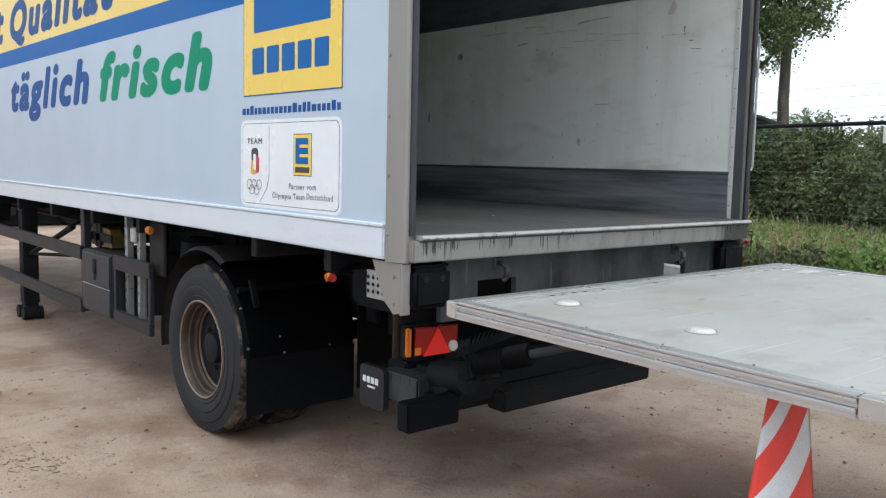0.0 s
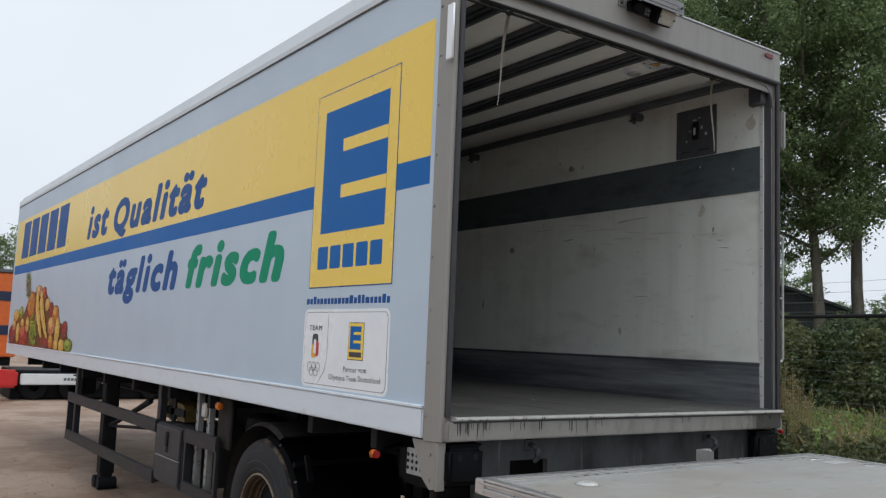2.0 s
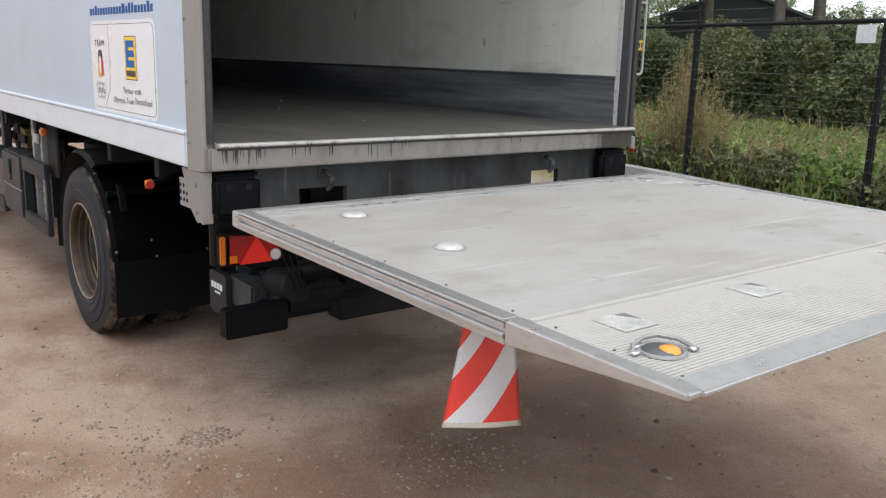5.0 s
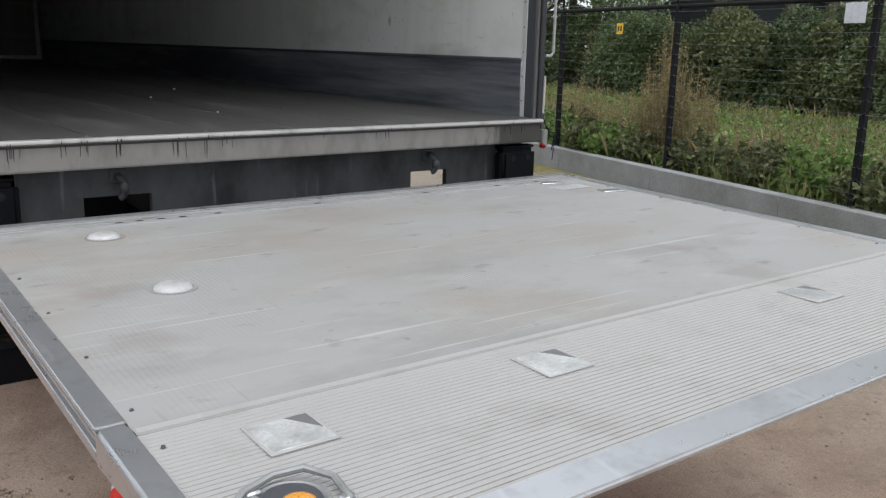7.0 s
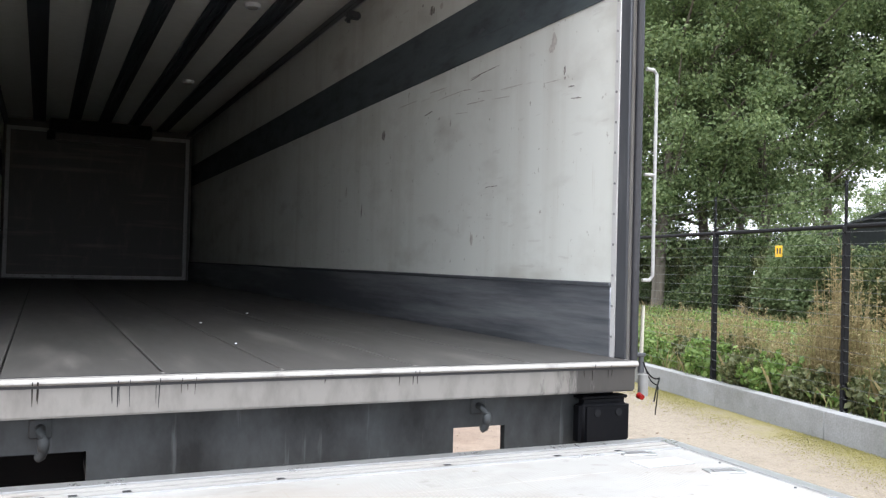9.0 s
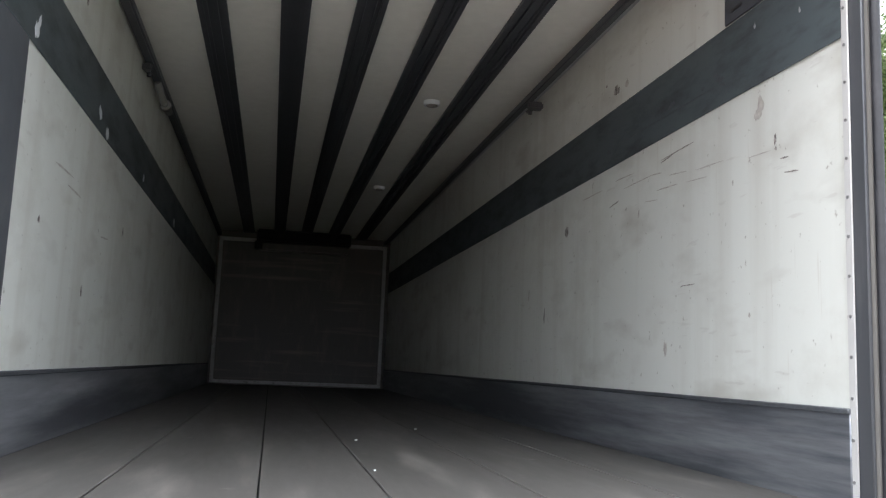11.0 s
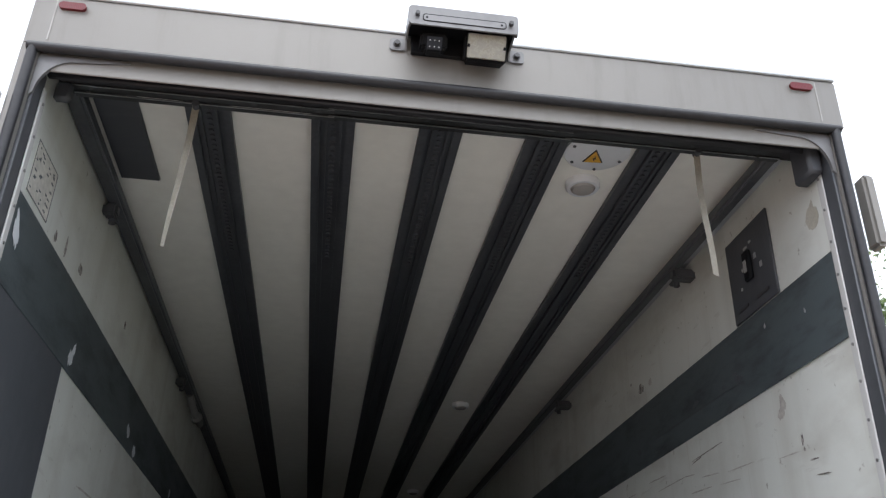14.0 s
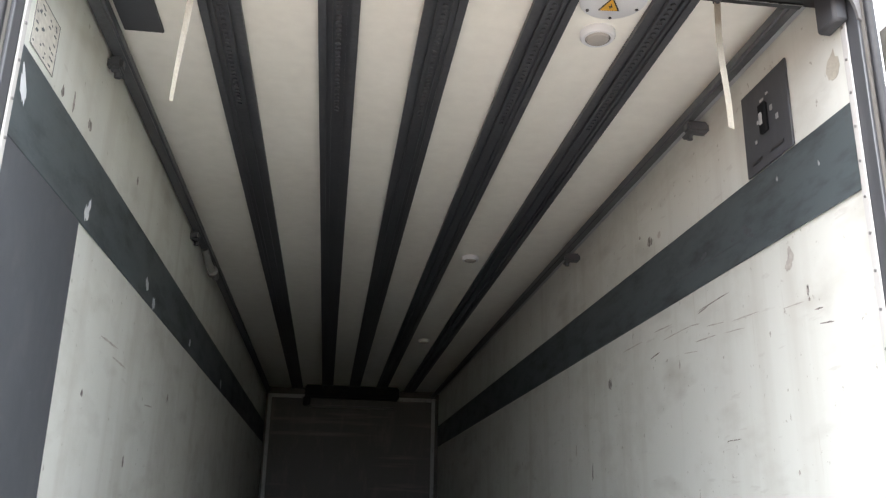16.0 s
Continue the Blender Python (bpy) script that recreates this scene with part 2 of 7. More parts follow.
def dirt_mat(name):
    """Trodden sandy earth: pale dry crust, damp reddish patches, lumps, fine sand and small pale flecks."""
    m, n, l, p = nodes_of(name)
    tc = n.new("ShaderNodeTexCoord")

    def tex(scale, detail, rough=0.6):
        t = n.new("ShaderNodeTexNoise")
        t.inputs["Scale"].default_value, t.inputs["Detail"].default_value, t.inputs["Roughness"].default_value = scale, detail, rough
        l.new(tc.outputs["Object"], t.inputs[0])
        return t.outputs[0]

    def span(src, a, b, c=0.0, d=1.0):
        r = n.new("ShaderNodeMapRange")
        r.inputs[1].default_value, r.inputs[2].default_value, r.inputs[3].default_value, r.inputs[4].default_value = a, b, c, d
        l.new(src, r.inputs[0])
        return r.outputs[0]

    def blend(fac, a, b):
        x = n.new("ShaderNodeMix")
        x.data_type = "RGBA"
        l.new(fac, x.inputs[0])
        for k, v in ((6, a), (7, b)):
            if isinstance(v, tuple):
                x.inputs[k].default_value = (*v, 1)
            else:
                l.new(v, x.inputs[k])
        return x.outputs[2]

    broad, damp, lump, speck, fine = tex(0.3, 5), tex(0.8, 9, 0.64), tex(6, 10, 0.7), tex(38, 5, 0.7), tex(130, 3)
    col = blend(span(broad, 0.35, 0.65), (0.36, 0.272, 0.212), (0.285, 0.205, 0.155))
    col = blend(span(damp, 0.45, 0.58, 0.0, 0.9), col, (0.205, 0.126, 0.086))
    col = blend(span(lump, 0.55, 0.68, 0.0, 0.65), col, (0.17, 0.118, 0.088))
    col = blend(span(lump, 0.30, 0.42, 0.5, 0.0), col, (0.43, 0.345, 0.285))
    col = blend(span(speck, 0.62, 0.68, 0.0, 0.6), col, (0.10, 0.068, 0.05))
    col = blend(span(speck, 0.26, 0.34, 0.6, 0.0), col, (0.50, 0.42, 0.35))
    # greyer gravelly soil, then moss, towards the kerb
    away = n.new("ShaderNodeVectorMath")
    away.operation = "DOT_PRODUCT"
    l.new(tc.outputs["Object"], away.inputs[0])
    away.inputs[1].default_value = (0.9806, -0.1961, 0)
    wander = n.new("ShaderNodeMath")
    wander.operation = "MULTIPLY_ADD"
    l.new(tex(1.6, 7, 0.65), wander.inputs[0])
    wander.inputs[1].default_value = 1.3
    l.new(away.outputs["Value"], wander.inputs[2])
    sandy = blend(span(speck, 0.35, 0.65), (0.275, 0.240, 0.192), (0.19, 0.163, 0.125))
    sandy = blend(span(lump, 0.52, 0.66, 0.0, 0.6), sandy, (0.15, 0.125, 0.095))
    col = blend(span(wander.outputs[0], 2.9, 5.6, 0.0, 0.9), col, sandy)
    mossy = blend(span(speck, 0.4, 0.6), (0.15, 0.135, 0.035), (0.22, 0.19, 0.065))
    col = blend(span(wander.outputs[0], 7.0, 7.45, 0.0, 0.85), col, mossy)
    mul = n.new("ShaderNodeVectorMath")
    mul.operation = "SCALE"
    l.new(col, mul.inputs[0])
    l.new(span(fine, 0.3, 0.7, 0.76, 1.24), mul.inputs[3])
    l.new(mul.outputs[0], p.inputs["Base Color"])
    l.new(span(damp, 0.48, 0.68, 0.85, 0.58), p.inputs["Roughness"])
    p.inputs["Specular IOR Level"].default_value = 0.35
    add = n.new("ShaderNodeMath")
    add.operation = "MULTIPLY_ADD"
    l.new(fine, add.inputs[0])
    add.inputs[1].default_value = 0.12
    l.new(lump, add.inputs[2])
    b = n.new("ShaderNodeBump")
    b.inputs["Strength"].default_value, b.inputs["Distance"].default_value = 0.65, 0.035
    l.new(add.outputs[0], b.inputs["Height"])
    l.new(b.outputs[0], p.inputs["Normal"])
    return m


M_DIRT = dirt_mat("sandy_dirt")
M_PEBBLE = mat("pebble", (0.33, 0.258, 0.198), (0.14, 0.10, 0.074), rough=0.8, scale=55, contrast=(0.42, 0.58))
M_CLOD = mat("dark_clod", (0.13, 0.088, 0.064), (0.06, 0.042, 0.032), rough=0.9, scale=9, fine=80)
M_TWIG = mat("twig", (0.10, 0.07, 0.045), rough=0.9, scale=20)
M_PANEL = mat("pale_blue_grey_laminate", (0.440, 0.525, 0.615), (0.420, 0.500, 0.59), rough=0.42, scale=0.8, fine=3, bump=0.0, grain=0.02, spec=0.35)
M_SKIRT = layered(streaked("white_skirt_paint", (0.60, 0.65, 0.71), (0.35, 0.35, 0.34), amount=0.25, rough=0.3, along=(1, 1.2, 5), scuff=0.12), (((1, 9, 14), 0.0, 0.62, 0.74, (0.40, 0.385, 0.36), 0.35),))
M_ROOFRAIL = streaked("roof_rail_aluminium", (0.50, 0.52, 0.54), (0.33, 0.33, 0.32), amount=0.35, rough=0.4, metal=0.3, along=(2, 1, 3), scuff=0.2)
M_YELLOW = mat("yellow_film", (0.78, 0.54, 0.06), (0.76, 0.525, 0.06), rough=0.3, scale=0.8, fine=20, bump=0.0, grain=0.008)
M_BLUE = mat("blue_film", (0.010, 0.115, 0.375), (0.012, 0.12, 0.39), rough=0.5, scale=1.2, fine=20, bump=0.0, grain=0.015, spec=0.12)
M_NAVY = mat("dark_blue_film", (0.010, 0.072, 0.255), (0.012, 0.076, 0.265), rough=0.5, scale=2, fine=20, bump=0.0, grain=0.05, spec=0.12)
M_GREEN = mat("green_film", (0.0, 0.235, 0.125), (0.0, 0.25, 0.135), rough=0.5, scale=2, fine=20, bump=0.0, grain=0.05, spec=0.12)
M_WHITEFILM = mat("white_film", (0.74, 0.77, 0.80), (0.70, 0.73, 0.77), rough=0.3, scale=2, fine=20, bump=0.0, grain=0.02)
M_BLACKFILM = mat("black_film", (0.03, 0.03, 0.035), rough=0.35, scale=4, bump=0.0)
M_REDFILM = mat("red_film", (0.55, 0.03, 0.03), rough=0.3, scale=4, bump=0.0)
M_GOLDFILM = mat("gold_film", (0.75, 0.42, 0.05), rough=0.3, scale=4, bump=0.0)
M_POST = streaked("greige_post_paint", (0.246, 0.237, 0.222), (0.164, 0.156, 0.145), amount=0.45, rough=0.42, metal=0.2, along=(7, 7, 0.8), scuff=0.15, scale=1.6)
M_SILL = end_stain(streaked("stained_sill_metal", (0.25, 0.238, 0.222), (0.13, 0.12, 0.11), amount=0.7, rough=0.42, metal=0.3, along=(5, 1, 2), scale=2.0, scuff=0.7, spots=10, edge=(0.45, 0.75)), 2.20, 2.34, (0.045, 0.042, 0.040), 0.9)
M_SILLTOP = streaked("worn_sill_edge", (0.38, 0.37, 0.355), (0.13, 0.12, 0.11), amount=0.8, rough=0.42, metal=0.3, along=(6, 6, 6), scale=1.6, scuff=0.6, spots=16, edge=(0.52, 0.74))
M_HOOD = streaked("grey_hood_metal", (0.20, 0.20, 0.205), (0.12, 0.118, 0.118), amount=0.5, rough=0.4, metal=0.3, along=(5, 5, 5), scuff=0.3)
M_DULLBOLT = mat("dull_dark_bolt", (0.10, 0.10, 0.105), (0.06, 0.06, 0.06), rough=0.5, metal=0.4, scale=30)
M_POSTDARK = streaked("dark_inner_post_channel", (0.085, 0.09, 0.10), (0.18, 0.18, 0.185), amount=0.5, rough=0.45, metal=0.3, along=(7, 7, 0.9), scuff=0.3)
# black rubber, also the black put in for shade at header and sill
M_SEAL_SHADE = mat("black_rubber_seal_and_shade", (0.018, 0.019, 0.023), (0.03, 0.03, 0.034), rough=0.5, scale=6, fine=60, bump=0.06)
# the last layer is a faint upright banding of the wall's tone
M_WALLIN = layered(streaked("white_liner", (0.712, 0.733, 0.692), (0.41, 0.395, 0.34), amount=0.5, rough=0.4, along=(1, 1.4, 2.0), scale=1.1, scuff=0.25, spots=8, edge=(0.5, 0.8)), (((1, 2.0, 5.5), 0.15, 0.56, 0.74, (0.40, 0.385, 0.34), 0.5), ((1, 5, 30), 0.2, 0.66, 0.71, (0.42, 0.40, 0.37), 0.25), ((1, 30, 30), 0.0, 0.68, 0.74, (0.26, 0.24, 0.20), 0.65), ((1, 40, 2.2), 0.1, 0.66, 0.74, (0.50, 0.47, 0.41), 0.3), ((1, 6, 0.35), 0.0, 0.50, 0.72, (0.50, 0.49, 0.435), 0.4)))
M_CEIL = mat("cream_ceiling", (0.89, 0.89, 0.835), (0.86, 0.86, 0.80), rough=0.45, scale=1.2, fine=15, bump=0.03, grain=0.03)
M_BAND = streaked("grey_rub_band", (0.088, 0.108, 0.116), (0.025, 0.028, 0.032), amount=0.8, rough=0.42, metal=0.1, along=(1, 1.2, 4), scale=2.0, scuff=0.75, spots=8, edge=(0.48, 0.72))
# pale streaks are scuffs and the metal's sky sheen, put in as colour
M_KICK = streaked("scuffed_sheen_kick_plate", (0.13, 0.14, 0.16), (0.50, 0.52, 0.55), amount=0.85, rough=0.30, metal=0.5, along=(1, 0.3, 4.5), scale=1.4, scuff=0.3, edge=(0.42, 0.70))
M_FLOORIN = streaked("dark_phenolic_floor", (0.078, 0.075, 0.072), (0.26, 0.245, 0.23), amount=0.6, rough=0.45, along=(4, 0.6, 1), scale=1.8, scuff=0.5, spots=9, edge=(0.52, 0.78))
M_RAIL = mat("dark_load_rail", (0.072, 0.079, 0.09), (0.10, 0.107, 0.118), rough=0.45, metal=0.25, scale=5, fine=60, bump=0.05)
M_GREYPANEL = streaked("worn_grey_panel", (0.080, 0.088, 0.099), (0.17, 0.175, 0.185), amount=0.5, rough=0.45, along=(1, 3, 2), scuff=0.4)
M_DARKPANEL = streaked("dark_panel", (0.065, 0.07, 0.08), (0.14, 0.14, 0.15), amount=0.5, rough=0.5, along=(1, 4, 2), scuff=0.4)
M_ALU = layered(streaked("brushed_aluminium", (0.60, 0.61, 0.62), (0.24, 0.24, 0.24), amount=0.55, rough=0.26, metal=0.8, along=(3, 3, 9), scuff=0.25), (((30, 3, 30), 0.0, 0.60, 0.68, (0.72, 0.72, 0.73), 0.5),))
M_DECK = grooved("worn_lift_deck", (0.338, 0.335, 0.326), (0.17, 0.160, 0.146))
M_RIB = streaked("ribbed_aluminium", (0.42, 0.41, 0.395), (0.28, 0.265, 0.245), amount=0.6, rough=0.5, metal=0.2, along=(2, 2, 2), scuff=0.3)
M_GALV = layered(streaked("grimy_galvanised_steel", (0.066, 0.074, 0.078), (0.018, 0.019, 0.020), amount=1.0, rough=0.5, metal=0.2, along=(2.2, 2.2, 1.2), scale=1.5, scuff=0.5, spots=8, spec=0.3, edge=(0.34, 0.66)), (((26, 26, 2.0), 0.0, 0.64, 0.74, (0.19, 0.205, 0.21), 0.4),))
M_CHASSIS = streaked("dark_chassis_paint", (0.008, 0.009, 0.011), (0.035, 0.030, 0.025), amount=0.5, rough=0.65, along=(2, 2, 2), scuff=0.4, spec=0.18)
M_GUARD = streaked("dark_side_guard", (0.020, 0.021, 0.026), (0.05, 0.044, 0.042), amount=0.5, rough=0.45, metal=0.2, along=(2, 1, 5), scuff=0.35, spec=0.3)
M_TOOLBOX = streaked("grey_toolbox_paint", (0.026, 0.028, 0.033), (0.055, 0.053, 0.050), amount=0.5, rough=0.42, metal=0.1, along=(2, 2, 3), scuff=0.35, spec=0.35)
M_PLASTIC = streaked("black_plastic", (0.0035, 0.004, 0.0055), (0.012, 0.012, 0.013), amount=0.5, rough=0.5, along=(3, 3, 2), scuff=0.35, spec=0.10)
M_TYRE = streaked("dusty_tyre_rubber", (0.016, 0.017, 0.020), (0.046, 0.043, 0.040), amount=0.6, rough=0.6, along=(5, 5, 5), scuff=0.35, spots=9, spec=0.25)
M_TREAD = streaked("muddy_tread", (0.014, 0.013, 0.013), (0.16, 0.118, 0.085), amount=0.85, rough=0.85, along=(4, 4, 4), scuff=0.5, edge=(0.44, 0.64), spec=0.2)
M_RIM = streaked("rusty_rim", (0.040, 0.027, 0.018), (0.105, 0.073, 0.048), amount=0.6, rough=0.5, metal=0.3, along=(5, 5, 5), scuff=0.7)
M_REDLENS = lens_mat("red_lens", (0.23, 0.006, 0.006), rough=0.2)
M_AMBERLENS = lens_mat("amber_lens", (0.50, 0.12, 0.005))
M_AMBERLIT = lens_mat("lit_amber_lens", (0.60, 0.27, 0.05), emit=0.12)
M_CLEARPLATE = mat("clear_reflector_plate", (0.60, 0.61, 0.60), (0.40, 0.40, 0.39), rough=0.3, metal=0.2, scale=14, fine=120, bump=0.05)
M_REFLECTOR = lens_mat("red_reflector", (0.62, 0.02, 0.015), rough=0.35)
M_MARKER = lens_mat("dull_marker_lens", (0.14, 0.014, 0.02), rough=0.35)
M_CLEAR = lens_mat("pale_lens", (0.42, 0.41, 0.39), rough=0.25)
M_LAMPFACE = mat("cream_lamp_face", (0.40, 0.385, 0.33), (0.31, 0.30, 0.265), rough=0.3, scale=60, contrast=(0.45, 0.55))
M_STRAP = mat("cream_webbing", (0.54, 0.52, 0.45), (0.44, 0.42, 0.36), rough=0.8, scale=9, fine=200, bump=0.2)
M_DOME = mat("white_dome_plastic", (0.50, 0.50, 0.495), (0.40, 0.395, 0.385), rough=0.3, scale=18, bump=0.0)
M_TAPE = mat("silver_tape", (0.56, 0.57, 0.58), (0.44, 0.445, 0.455), rough=0.35, metal=0.1, scale=9, bump=0.04)
M_FLAGRED = mat("red_reflective_film", (0.70, 0.045, 0.03), (0.6, 0.04, 0.03), rough=0.35, scale=6, fine=300, bump=0.05)
M_FLAGWHITE = mat("white_reflective_film", (0.62, 0.64, 0.66), (0.55, 0.57, 0.6), rough=0.35, scale=6, fine=300, bump=0.05)
M_PAPER = mat("paper_label", (0.72, 0.70, 0.64), rough=0.6, scale=9, bump=0.0)
M_TRIM = streaked("grey_inner_trim", (0.46, 0.465, 0.47), (0.28, 0.27, 0.26), amount=0.4, rough=0.4, metal=0.3, along=(5, 5, 1), scuff=0.3)
M_TRIMWHITE = streaked("white_inner_trim", (0.54, 0.54, 0.53), (0.40, 0.39, 0.37), amount=0.35, rough=0.4, along=(5, 5, 1), scuff=0.25)
M_RIMEDGE = streaked("worn_rim_edge", (0.24, 0.185, 0.135), (0.09, 0.052, 0.03), amount=0.9, rough=0.5, metal=0.4, along=(9, 9, 9), scuff=0.6)
M_STEEL = mat("white_coated_tube", (0.46, 0.47, 0.46), (0.36, 0.36, 0.36), rough=0.4, metal=0.3, scale=8)
M_BOLT = mat("zinc_bolt", (0.30, 0.30, 0.30), rough=0.45, metal=0.6, scale=20)
M_FENCE = mat("black_coated_steel", (0.006, 0.0065, 0.008), (0.011, 0.011, 0.012), rough=0.75, scale=9, fine=60, spec=0.2)
M_WIRE = mat("grey_green_wire", (0.10, 0.11, 0.105), (0.18, 0.19, 0.185), rough=0.5, metal=0.3, scale=3)
M_CONCRETE = mat("grey_concrete", (0.275, 0.28, 0.285), (0.19, 0.195, 0.185), rough=0.85, scale=2.0, fine=50, bump=0.3)
M_SOIL = mat("verge_soil", (0.09, 0.085, 0.04), (0.06, 0.06, 0.03), rough=0.95, scale=1.4, fine=20, bump=0.5)
M_BARK = mat("grey_bark", (0.17, 0.15, 0.12), (0.09, 0.08, 0.065), rough=0.9, scale=2, fine=14, bump=0.6, stretch=(3, 3, 0.6))
M_LEAF = leaf_mat("poplar_leaves", (0.088, 0.138, 0.055), (0.265, 0.34, 0.155), trans=0.5)
M_LEAFDARK = leaf_mat("hedge_leaves", (0.03, 0.058, 0.022), (0.115, 0.15, 0.055), trans=0.35)
M_LEAFMID = leaf_mat("hedge_leaves_olive", (0.055, 0.075, 0.025), (0.17, 0.18, 0.075), trans=0.35)
M_LEAFPALE = leaf_mat("hedge_leaves_fresh", (0.06, 0.10, 0.035), (0.19, 0.24, 0.11), trans=0.4)
M_GRASS = leaf_mat("verge_grass", (0.13, 0.20, 0.045), (0.29, 0.35, 0.12), trans=0.4)
M_DRY = leaf_mat("dry_weed", (0.19, 0.15, 0.07), (0.40, 0.33, 0.165), trans=0.4)
M_WEED = leaf_mat("broad_weed_leaves", (0.08, 0.155, 0.03), (0.25, 0.35, 0.10), trans=0.4)
M_MOSS = leaf_mat("yellow_moss", (0.16, 0.15, 0.035), (0.28, 0.25, 0.07), trans=0.1)
M_BARNWALL = mat("dark_green_cladding", (0.035, 0.045, 0.045), (0.045, 0.055, 0.055), rough=0.6, scale=1, fine=8)
M_BARNROOF = mat("grey_barn_roof", (0.10, 0.115, 0.125), (0.085, 0.095, 0.105), rough=0.6, scale=0.6, fine=6)
M_ORANGE = mat("orange_tarpaulin", (0.62, 0.13, 0.02), (0.55, 0.11, 0.02), rough=0.45, scale=0.8, fine=10)
M_NAVYTARP = mat("navy_tarpaulin", (0.012, 0.02, 0.06), rough=0.45, scale=0.8, fine=10)
M_WHITEPAINT = mat("white_beam_paint", (0.72, 0.73, 0.74), (0.62, 0.63, 0.64), rough=0.4, scale=1.5)
M_REDBOX = mat("red_box_paint", (0.6, 0.03, 0.03), rough=0.4, scale=2)
M_YELLOWSIGN = mat("yellow_sign", (0.8, 0.5, 0.02), rough=0.4, scale=9, bump=0.0)
M_MESH = mat("white_sign_plate", (0.62, 0.64, 0.66), rough=0.4, scale=4)
M_RUSTY = streaked("rusty_bracket", (0.018, 0.016, 0.015), (0.055, 0.036, 0.024), amount=0.7, rough=0.7, along=(5, 5, 3), scuff=0.5, spec=0.2)
M_RUSTGUARD = streaked("dusty_plastic", (0.052, 0.049, 0.047), (0.12, 0.10, 0.085), amount=0.7, rough=0.7, along=(3, 3, 3), scuff=0.5, spec=0.2)
M_PERF = layered(streaked("galvanised_post", (0.30, 0.305, 0.30), (0.12, 0.115, 0.105), amount=0.6, rough=0.5, metal=0.4, along=(6, 6, 2), scuff=0.4), (((30, 30, 30), 0.0, 0.6, 0.66, (0.09, 0.085, 0.08), 0.6),))
M_SCUFF = mat("faint_scuff", (0.56, 0.54, 0.50), (0.40, 0.38, 0.35), rough=0.5, scale=25, bump=0.0)
M_SCUFFDARK = mat("dark_scuff", (0.38, 0.36, 0.33), (0.13, 0.12, 0.11), rough=0.5, scale=40, bump=0.0, contrast=(0.42, 0.58))
M_BULK = layered(streaked("brownish_bulkhead", (0.055, 0.052, 0.048), (0.12, 0.105, 0.088), amount=0.7, rough=0.5, along=(3, 1, 0.8), scuff=0.4), (((0.6, 1, 9), 0.0, 0.55, 0.68, (0.16, 0.135, 0.11), 0.6),))
M_YELLOWVALVE = mat("yellow_valve_paint", (0.17, 0.105, 0.015), (0.06, 0.04, 0.018), rough=0.6, scale=9)


# ---- builders ----
def box(bm, x0, x1, y0, y1, z0, z1, bevel=0.0, seg=1, at=None):
    """A box between the given limits, its edges rounded."""
    made = bmesh.ops.create_cube(bm, size=1.0)["verts"]
    m = Matrix.LocRotScale(((x0 + x1) / 2, (y0 + y1) / 2, (z0 + z1) / 2), None, (abs(x1 - x0), abs(y1 - y0), abs(z1 - z0)))
    bmesh.ops.transform(bm, matrix=(at or Matrix()) @ m, verts=made)
    if bevel:
        edges = list({e for v in made for e in v.link_edges})
        bmesh.ops.bevel(bm, geom=edges, offset=bevel, segments=seg, affect="EDGES", clamp_overlap=True)


def rod(bm, a, b, r, seg=12, r2=None, caps=True):
    """A round bar from a to b."""
    a, b = Vector(a), Vector(b)
    d = b - a
    m = Matrix.Translation((a + b) / 2) @ d.to_track_quat("Z", "Y").to_matrix().to_4x4()
    bmesh.ops.create_cone(bm, cap_ends=caps, segments=seg, radius1=r, radius2=r if r2 is None else r2, depth=d.length, matrix=m)


def pipe(bm, pts, r, seg=8):
    """A bent tube through the points."""
    pts = [Vector(p) for p in pts]
    rings = []
    up = Vector((0.123, 0.456, 0.881)).normalized()
    for i, p in enumerate(pts):
        d = (pts[min(i + 1, len(pts) - 1)] - pts[max(i - 1, 0)]).normalized()
        u = d.cross(up).normalized()
        v = d.cross(u)
        rings.append([bm.verts.new(p + r * (math.cos(k * math.tau / seg) * u + math.sin(k * math.tau / seg) * v)) for k in range(seg)])
    for a, b in zip(rings, rings[1:]):
        for k in range(seg):
            bm.faces.new((a[k], a[(k + 1) % seg], b[(k + 1) % seg], b[k]))
    bm.faces.new(rings[0][::-1])
    bm.faces.new(rings[-1])


def lathe(bm, profile, centre, axis="x", seg=48):
    """A turned shape: profile of (along, radius) about an axis through centre."""
    rings = []
    for a, r in profile:
        ring = []
        for k in range(seg):
            c, s = r * math.cos(k * math.tau / seg), r * math.sin(k * math.tau / seg)
            o = {"x": (a, c, s), "y": (c, a, s), "z": (c, s, a)}[axis]
            ring.append(bm.verts.new(Vector(centre) + Vector(o)))
        rings.append(ring)
    for p, q in zip(rings, rings[1:]):
        for k in range(seg):
            bm.faces.new((p[k], p[(k + 1) % seg], q[(k + 1) % seg], q[k]))
    return rings


def prism(bm, outline, m, depth):
    """An outline in the local xy plane, raised by depth along local z, placed by m."""
    lo = [bm.verts.new(m @ Vector((x, y, 0))) for x, y in outline]
    hi = [bm.verts.new(m @ Vector((x, y, depth))) for x, y in outline]
    bm.faces.new(lo[::-1])
    bm.faces.new(hi)
    for k in range(len(lo)):
        j = (k + 1) % len(lo)
        bm.faces.new((lo[k], lo[j], hi[j], hi[k]))


def round_rect(w, h, r, seg=5):
    pts = []
    for cx, cy, a0 in ((w - r, h - r, 0), (r, h - r, 90), (r, r, 180), (w - r, r, 270)):
        for k in range(seg + 1):
            a = radians(a0 + 90 * k / seg)
            pts.append((cx + r * math.cos(a), cy + r * math.sin(a)))
    return pts


